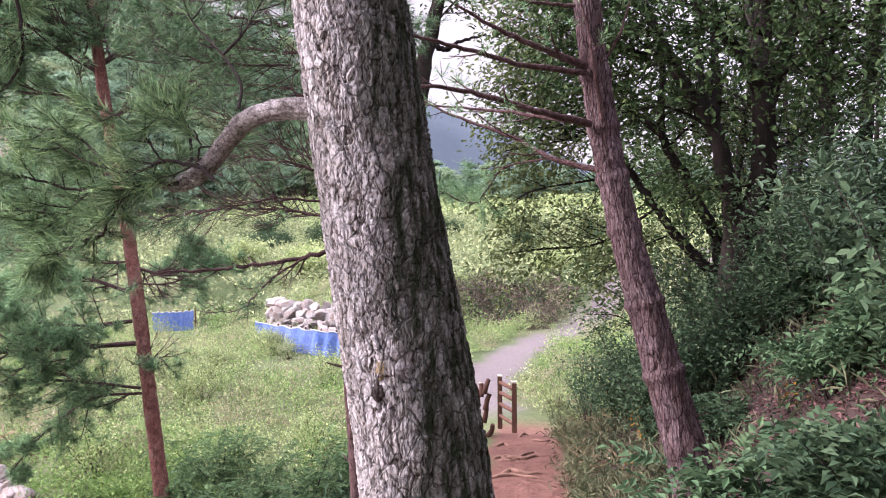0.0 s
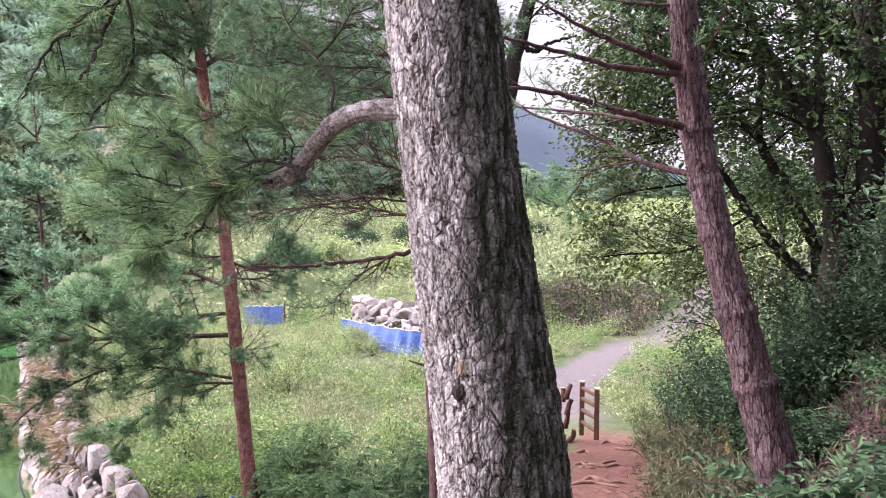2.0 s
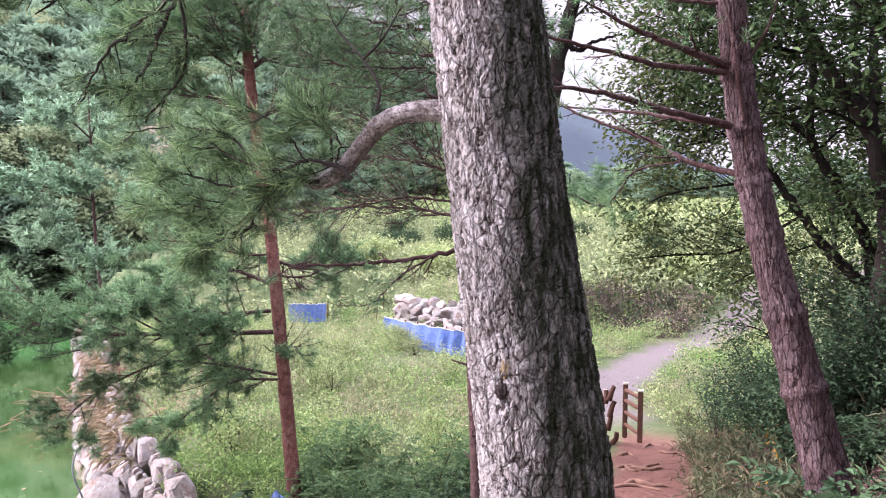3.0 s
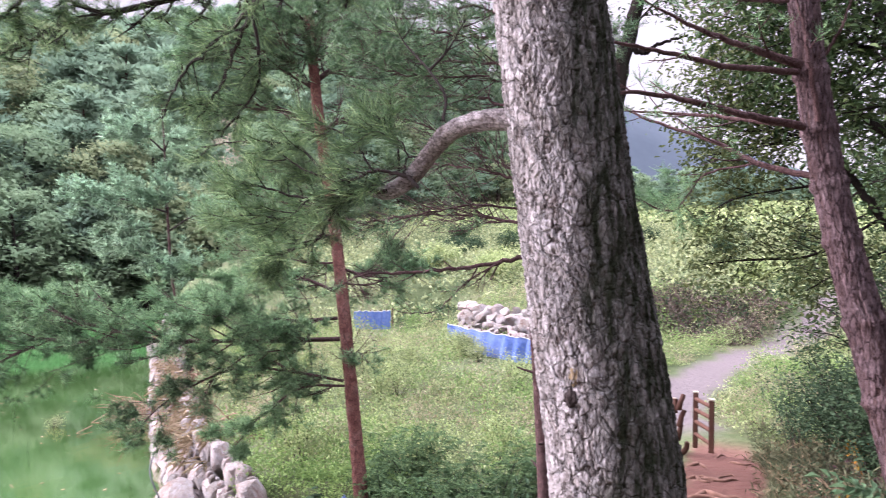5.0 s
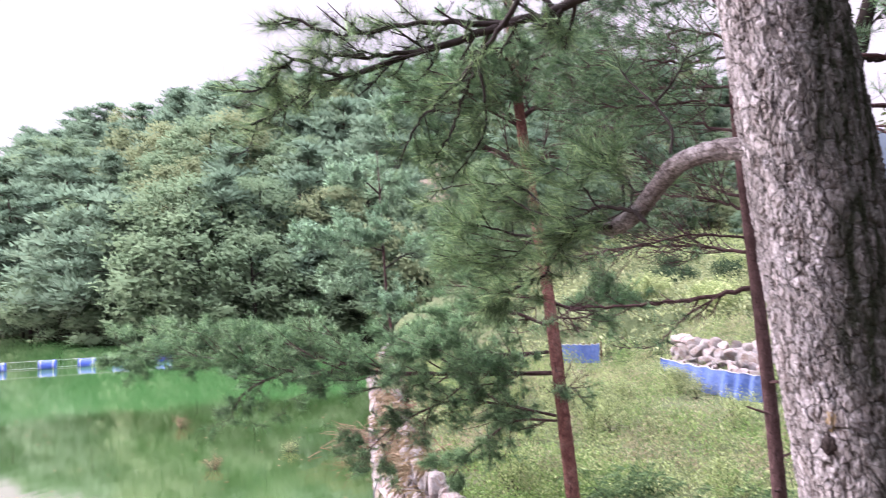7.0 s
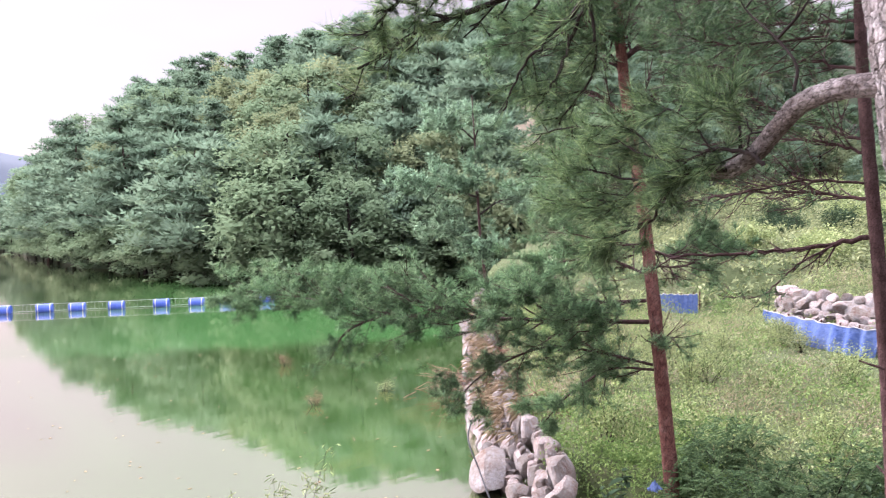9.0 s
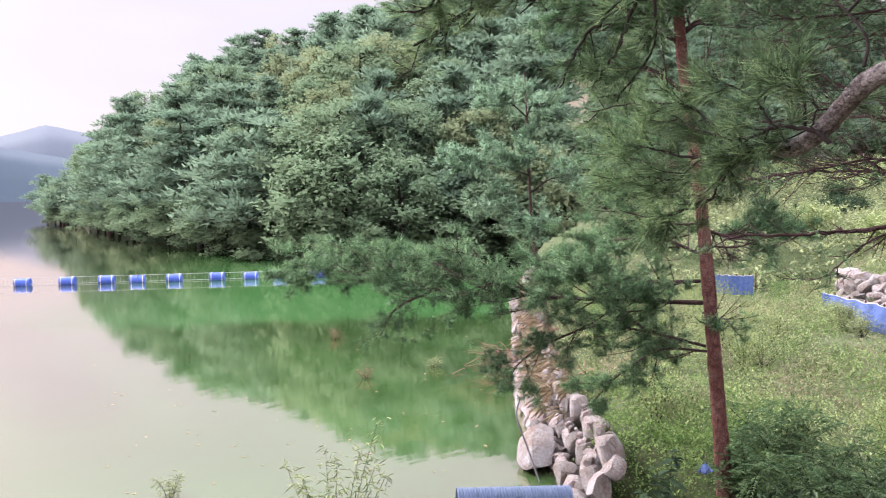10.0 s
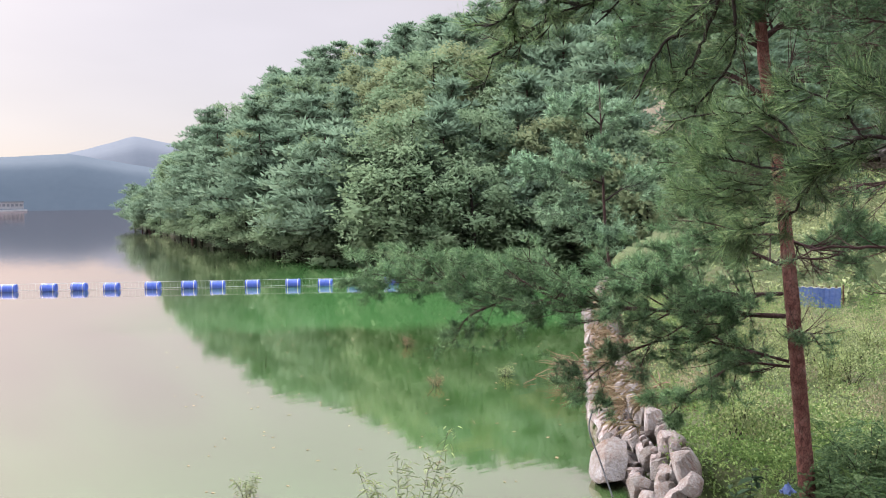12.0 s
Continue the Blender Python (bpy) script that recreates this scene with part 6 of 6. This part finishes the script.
def build_barrier():
    first, last = np.array((-49.6, 5.9)), np.array((-37.4, 24.2))
    way = (last - first) / 11
    turn = math.degrees(math.atan2(way[1], way[0]))
    model = build_float()
    model.matrix_basis = pose(*first, 0, 0, 0, turn)
    spots = [first + way * (k + 0.12 * math.sin(k * 1.7)) for k in range(-2, 12)]
    for k, p in enumerate(spots):
        if k != 2:
            copy_thing(model, pose(p[0], p[1], 0.02 * math.sin(k * 2.1), 0, 0, turn + 5 * math.sin(k)))
    a, b = spots[0], spots[-1]
    net = thing("barrier_net", (a[0], a[1], 0), "white rope and netting strung between the floats", "net")
    line = np.linspace(0, 1, 80)[:, None]
    flat = a + (b - a) * line
    for z in (0.42, 0.05):
        v, f = tube(np.concatenate([flat, np.full((80, 1), z)], 1), 0.011, 5)
        part("rope", mesh_of("rope", under(net, v), f), M_NET, net)
    bars = []
    for s in np.linspace(0, 1, 130):
        p = a + (b - a) * s
        bars.append(tube(np.array([[p[0], p[1], 0.0], [p[0], p[1], 0.42]]), 0.005, 4))
    v, f = joined(bars)
    part("netting", mesh_of("netting", under(net, v), f), M_NET, net)


build_barrier()


def build_pipe():
    a, b = np.array((-7.34, 6.68, 0.74)), np.array((-6.37, 7.93, 0.70))
    pipe = thing("drain_pipe", tuple(a), "blue-grey corrugated drain pipe lying above the water", "pipe")
    n = 240
    line = a + (b - a) * np.linspace(0, 1, n)[:, None]
    v, f = tube(line, 0.2 + 0.009 * np.sign(np.sin(np.arange(n) * 2 * np.pi / 6)), 28)
    part("pipe_body", mesh_of("pipe_body", under(pipe, v), f, False), M_PIPE, pipe)
    v, f = tube(line, 0.18, 28)
    part("lining", mesh_of("lining", under(pipe, v), f[:, ::-1]), M_PIPE, pipe)


build_pipe()


def build_driftwood():
    rng = np.random.default_rng(460)
    heap = thing("branch_heap", (-14.2, 15.1, 0.0), "heap of dead brown branches at the water's edge", "branches")
    for k in range(110):
        start = np.array((-14.1, 15.2, 0.28)) + rng.normal(size=3) * np.array([0.42, 0.42, 0.12])
        way = unit(rng.normal(size=3) * np.array([1, 1, 0.25]) + np.array([-0.6, -0.4, 0]))
        line = curve([start, start + way * 0.5 + rng.normal(size=3) * 0.05, start + way * rng.uniform(0.5, 0.85)], 6)
        v, f = tube(line, np.linspace(0.013, 0.005, 6), 5)
        part("branch", mesh_of("branch", under(heap, v), f), M_DRY_RED, heap)
    hose_line = curve([(-8.45, 9.22, 1.46) , (-8.22, 8.89, 1.27), (-7.83, 8.70, 0.91), (-7.29, 8.37, 0.57)], 30)
    hose_line[:, 2] = np.maximum(hose_line[:, 2], 0.03)
    v, f = tube(hose_line, 0.013, 8)
    tagged(part("hose", mesh_of("hose", v, f), M_HOSE), "thin grey hose lying along the boulders", "hose")


build_driftwood()


# ---- the wooded hill ----
def forest_tree(kind, seed, tall, mat, label, clumps=30, per=44):
    """A tree of leafy clumps over a dome (broadleaf), or of flat sprays on tiers of boughs (pine)."""
    rng = np.random.default_rng(seed)
    pine = kind == "pine"
    tree = thing("pine_tree" if pine else "broadleaf_tree", (0, 0, -50), label, "tree", "trees on the far hill")
    lean = rng.normal(size=2) * 0.35
    trunk = curve([(0, 0, -0.5), (lean[0] * 0.3, lean[1] * 0.3, tall * 0.45), (lean[0], lean[1], tall * 0.93)], 10)
    wood = [tube(trunk, np.linspace(0.17, 0.04, 10), 6)]
    hearts, sizes = [], []
    if pine:
        level, turn = 0.16, rng.uniform(0, 6.28)
        while level < 0.97:
            boughs = max(2, round(5.5 - 3.2 * level))
            for k in range(boughs):
                way = turn + 2 * np.pi * (k + rng.uniform(-0.25, 0.25)) / boughs
                reach = tall * 0.36 * (1.05 - level) ** 0.6 * rng.uniform(0.65, 1.15)
                foot = np.array([lean[0] * level, lean[1] * level, tall * (level + rng.uniform(-0.05, 0.05))])
                tip = foot + np.array([math.cos(way) * reach, math.sin(way) * reach, reach * rng.uniform(0.0, 0.42)])
                if k % 2 == 0:
                    wood.append(tube(np.stack([foot, (foot + tip) / 2 - np.array([0, 0, 0.06]), tip]), np.array([0.05, 0.035, 0.012]), 3))
                for s, big in ((0.35, 0.75), (0.65, 0.9), (0.95, 1.0)):
                    hearts.append(foot + (tip - foot) * s + np.array([0, 0, 0.12]))
                    sizes.append(big * (0.5 + 0.21 * reach) * rng.uniform(0.85, 1.15))
            turn += 1.3
            level += rng.uniform(0.085, 0.125)
        hearts.append(np.array([lean[0], lean[1], tall * 0.97]))
        sizes.append(0.45)
    else:
        for k in range(clumps):
            s = (k + 0.5) / clumps
            turn = 2.4 * k + rng.uniform(-0.4, 0.4)
            high, reach = tall * (0.12 + 0.82 * s), tall * 0.36 * math.sqrt(max(0.03, 1 - ((s - 0.4) / 0.62) ** 2))
            reach = reach * rng.uniform(0.65, 1.12)
            hearts.append(np.array([math.cos(turn) * reach, math.sin(turn) * reach, high + rng.uniform(-0.3, 0.3)]))
            sizes.append(rng.uniform(0.75, 1.3))
            if k % 4 == 0:
                at = np.array([0, 0, max(0.3, high - reach * 0.4)])
                wood.append(tube(np.stack([at, (at + hearts[-1]) / 2 + np.array([0, 0, 0.1]), hearts[-1]]), np.array([0.05, 0.03, 0.015]), 4))
    v, f = joined(wood)
    part("trunk", mesh_of("trunk", v, f), M_TWIG_RED if pine else M_TRUNK_DARK, tree)
    places, ways, normals, soft, spans = [], [], [], [], []
    for heart, size in zip(hearts, sizes):
        count = round(per * (1.35 * size if pine else 4.0))
        core = round(count * 0.2)  # coarse leaves inside, fine ones outside
        out = unit(rng.normal(size=(count, 3)) + np.array([0, 0, 0.35]))
        away = unit((heart - np.array([0, 0, tall * 0.35])) * np.array([1, 1, 0.6]))
        flat = np.array([1, 1, 0.5 if pine else 0.78])
        spans.append(np.where(np.arange(count) < core, 1.2 if pine else 1.8, 1.0))
        deep = np.where(np.arange(count)[:, None] < core, rng.uniform(0.0, 0.55, (count, 1)), rng.uniform(0.5, 1.05, (count, 1)))
        places.append(heart + out * flat * size * deep)
        ways.append(unit(out * flat * (1 if pine else 0.4) + rng.normal(size=(count, 3)) * (0.35 if pine else 0.6) + (np.array([0, 0, 0.45]) if pine else np.array([0, 0, -0.1]))))
        normals.append(unit(out + np.array([0, 0, 0.6]) + rng.normal(size=(count, 3)) * 0.45))
        soft.append(unit(out * 0.4 + 0.65 * away + np.array([0, 0, 0.4]) + rng.normal(size=(count, 3)) * 0.12))
    places, ways, normals, soft, spans = (np.concatenate(k) for k in (places, ways, normals, soft, spans))
    side = unit(np.cross(ways, normals)) * rng.uniform(0.7, 1.2, (len(places), 1)) * (0.10 if pine else 0.095)
    tip = places + ways * rng.uniform(0.7, 1.2, (len(places), 1)) * (0.46 if pine else 0.23)
    side, tip = places + side * spans[:, None], places + (tip - places) * spans[:, None]
    v = np.stack([2 * places - side, side, tip], 1).reshape(-1, 3)
    me = mesh_of("crown", v, np.arange(len(v)).reshape(-1, 3), True)
    me.normals_split_custom_set_from_vertices(np.repeat(soft, 3, 0).tolist())
    part("crown", me, mat, tree)
    return tree


MODELS = [forest_tree("pine", 500 + k, 8.0 + 0.6 * k, M_FOREST_PINE, "dark blue-green pine on the far wooded hill") for k in range(4)]
MODELS += [forest_tree("leaf", 510 + k, 7.2 + 0.7 * k, M_FOREST_LEAF, "rounded grey-green broadleaf tree on the far hill") for k in range(3)]
MODELS += [forest_tree("leaf", 520, 7.8, M_FOREST_AUTUMN, "broadleaf tree turning yellow on the far hill")]
MODELS += [forest_tree("leaf", 521, 6.5, M_FOREST_LEAF, "low scrubby tree at the water's edge of the far hill", 14)]


def plant_hill():
    rng = np.random.default_rng(530)
    spots = []
    tries = 0
    while len(spots) < 300 and tries < 20000:
        tries += 1
        az = rng.uniform(12, 75.3)
        s0, s1 = float(np.interp(az, HILL_AZ, HILL_SHORE)), float(np.interp(az, HILL_AZ, HILL_RIDGE))
        r = s0 + 0.5 + (s1 - s0) * 1.06 * rng.random() ** 1.25
        x, y = -math.sin(radians(az)) * r, math.cos(radians(az)) * r
        if abs(az - 36.3) < 2.4 and 60 < r < 100:
            continue  # a bare clearing on the slope
        gap = 1.9 + r * 0.012
        if all((x - p) ** 2 + (y - q) ** 2 > gap * gap for p, q, *_ in spots):
            spots.append((x, y, az, r, (r - s0) / (s1 - s0)))
    for n, (x, y, az, r, up) in enumerate(spots):
        broad = rng.random() < (0.6 if (up < 0.35 and az < 60) else 0.16)
        k = 4 + int(rng.integers(0, 3)) if broad else int(rng.integers(0, 4))
        if broad and rng.random() < 0.28:
            k = 7
        grow = rng.uniform(0.75, 1.15)
        ob = copy_thing(MODELS[k], pose(x, y, at_ground(x, y) - 0.2, 0, 0, rng.uniform(0, 360)))
        ob.scale = (grow * rng.uniform(1.15, 1.5), grow * rng.uniform(1.15, 1.5), grow)
    # tree line beyond the fields
    for k in range(30):
        az, r = rng.uniform(-16, 17), rng.uniform(85, 170)
        x, y = -math.sin(radians(az)) * r, math.cos(radians(az)) * r
        ob = copy_thing(MODELS[int(rng.integers(0, 7))], pose(x, y, at_ground(x, y) - 0.2, 0, 0, rng.uniform(0, 360)))
        grow = rng.uniform(0.5, 0.9)
        ob.scale = (grow * 1.4, grow * 1.4, grow)
    # scrub down to the water
    for az in np.concatenate([np.arange(26, 60, 0.8), np.arange(60, 75.2, 0.45)]):
        r = float(np.interp(az, HILL_AZ, HILL_SHORE)) + rng.uniform(-0.4, 1.2)
        x, y = -math.sin(radians(az)) * r, math.cos(radians(az)) * r
        ob = copy_thing(MODELS[8], pose(x, y, at_ground(x, y) - 0.3, 0, 0, rng.uniform(0, 360)))
        low = rng.uniform(0.36, 0.75)
        ob.scale = (low * 1.8, low * 1.8, low)
    for model in MODELS:
        for ob in (*model.children_recursive, model):
            bpy.data.objects.remove(ob)


plant_hill()


# ---- the distance ----
def far_ridge(name, az, far, heights, mat, label, depth=80.0):
    """A ridge of hills round part of the horizon, with a face and a back slope."""
    turn = np.radians(np.linspace(az[0], az[1], 140))
    h = np.interp(np.linspace(0, 1, 140), np.linspace(0, 1, len(heights)), heights)
    h = h + h * 0.02 * lumps(np.linspace(0, 60, 140), np.zeros(140), 1.3, 7)
    rows = []
    for s, lift in ((0, -0.02), (0.25, 0.35), (0.5, 0.7), (1.0, 1.0), (1.6, 0.5)):
        r = far + depth * s
        rows.append(np.stack([-np.sin(turn) * r, np.cos(turn) * r, h * lift - 0.5], -1))
    v = np.concatenate(rows)
    i, j = np.meshgrid(np.arange(139), np.arange(4))
    a = (j * 140 + i).ravel()
    ob = part(name, mesh_of(name, v, np.stack([a, a + 140, a + 141, a + 1], -1)), mat)
    tagged(ob, label, "hill", kind="structure")


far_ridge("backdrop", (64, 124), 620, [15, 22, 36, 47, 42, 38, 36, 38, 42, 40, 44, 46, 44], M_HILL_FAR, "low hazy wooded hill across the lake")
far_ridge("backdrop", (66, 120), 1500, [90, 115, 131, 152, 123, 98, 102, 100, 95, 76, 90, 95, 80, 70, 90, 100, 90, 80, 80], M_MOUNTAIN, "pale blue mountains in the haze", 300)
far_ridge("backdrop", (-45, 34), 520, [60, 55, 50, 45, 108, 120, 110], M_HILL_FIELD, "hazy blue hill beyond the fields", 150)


def build_far_house():
    x, y = -math.sin(radians(82.7)) * 600, math.cos(radians(82.7)) * 600
    house = thing("far_house", (x, y, 0.5), "long pale building on the far shore", "house")
    turn = Matrix.Rotation(radians(82.7), 4, "Z")
    def block(name, size, at, mat, parent):
        bm = bmesh.new()
        bmesh.ops.create_cube(bm, size=1, matrix=turn @ Matrix.Translation(at) @ Matrix.Diagonal((*size, 1)))
        me = bpy.data.meshes.new(name)
        bm.to_mesh(me)
        bm.free()
        return part(name, me, mat, parent)
    wall = block("wall", (16, 6, 4.4), (0, 0, 3.6), M_BUILDING, house)
    block("roof", (17, 7, 0.6), (0, 0, 6.1), M_WINDOW, house)
    for k in range(6):
        block("window", (1.7, 0.3, 1.7), (-6.5 + 2.6 * k, -3.05, 3.8), M_WINDOW, wall)
    block("terrace", (44, 8, 1.2), (-12, -6, 0.2), M_BUILDING, house)


build_far_house()


# ---- small things ----
def floating_bits():
    rng = np.random.default_rng(601)
    r, a = rng.uniform(13, 34, 150), np.radians(rng.uniform(44, 74, 150))
    at = np.stack([-np.sin(a) * r, np.cos(a) * r, np.full(150, 0.006)], -1)
    at = at[wall_side(at[:, 0], at[:, 1]) < -0.5]
    way = unit(rng.normal(size=at.shape) * np.array([1, 1, 0]))
    v, f = leaves(at, way, np.array([[0, 0, 1.0]]).repeat(len(at), 0), rng, 0.11, 0.06, 0.02)
    v[:, 2] = np.maximum(v[:, 2], 0.004)
    tagged(part("floating_leaves", mesh_of("floating_leaves", v, f, False), M_DRY), "dry leaves and bits floating on the green water", "leaves", kind="stuff")


floating_bits()
for k, (x, y) in enumerate(((-12.01, 4.62), (-16.12, 11.67), (-15.85, 13.88), (-21.15, 14.22))):
    build_shrub(610 + k, x, y, 0.5, 0.35, "thin reeds standing in the shallow water", 7, "broad", M_DRY if k % 2 else M_GRASS_LIGHT, "reeds in the lake",
                (1, 0.02, 0.12, 0.01), -0.1, "reed_clump")
build_shrub(620, *(2.49, 5.93), 0.55, 0.2, "low plant with yellowed autumn leaves on the bank", 4, "broad", M_LEAF_YELLOW, leaf=(1, 0.03, 0.08, 0.04))
for k, (x, y) in enumerate(((0.99, 7.7), (1.75, 5.5))):
    build_shrub(622 + k, x, y, 0.22, 0.12, "small plant with a few orange autumn leaves on the bank", 1, "broad", M_LEAF_YELLOW, "orange-leaved plants on the bank", (1, 0.06, 0.045, 0.025))
build_shrub(621, *(1.31, 8.71), 0.35, 0.2, "low plant with orange leaves at the pine's foot", 3, "broad", M_LEAF_YELLOW, leaf=(1, 0.03, 0.07, 0.03))


def build_scrap():
    rng = np.random.default_rng(630)
    x, y, z = (-4.71, 8.55, 1.37)
    n = 12
    i, j = np.meshgrid(np.arange(n), np.arange(n))
    v = np.stack([(i - 6) * 0.012 + rng.normal(size=i.shape) * 0.012, (j - 6) * 0.012 + rng.normal(size=i.shape) * 0.012,
                  0.12 * np.exp(-((i - 6) ** 2 + (j - 6) ** 2) / 14) + rng.random(i.shape) * 0.05], -1).reshape(-1, 3) + np.array((x, y, z))
    k, m = np.meshgrid(np.arange(n - 1), np.arange(n - 1))
    a = (m * n + k).ravel()
    ob = part("plastic_sheet", mesh_of("plastic_sheet", v, np.stack([a, a + 1, a + n + 1, a + n], -1)), M_SHEET)
    tagged(ob, "crumpled blue plastic sheet in the weeds by the pine", "plastic sheet")


build_scrap()
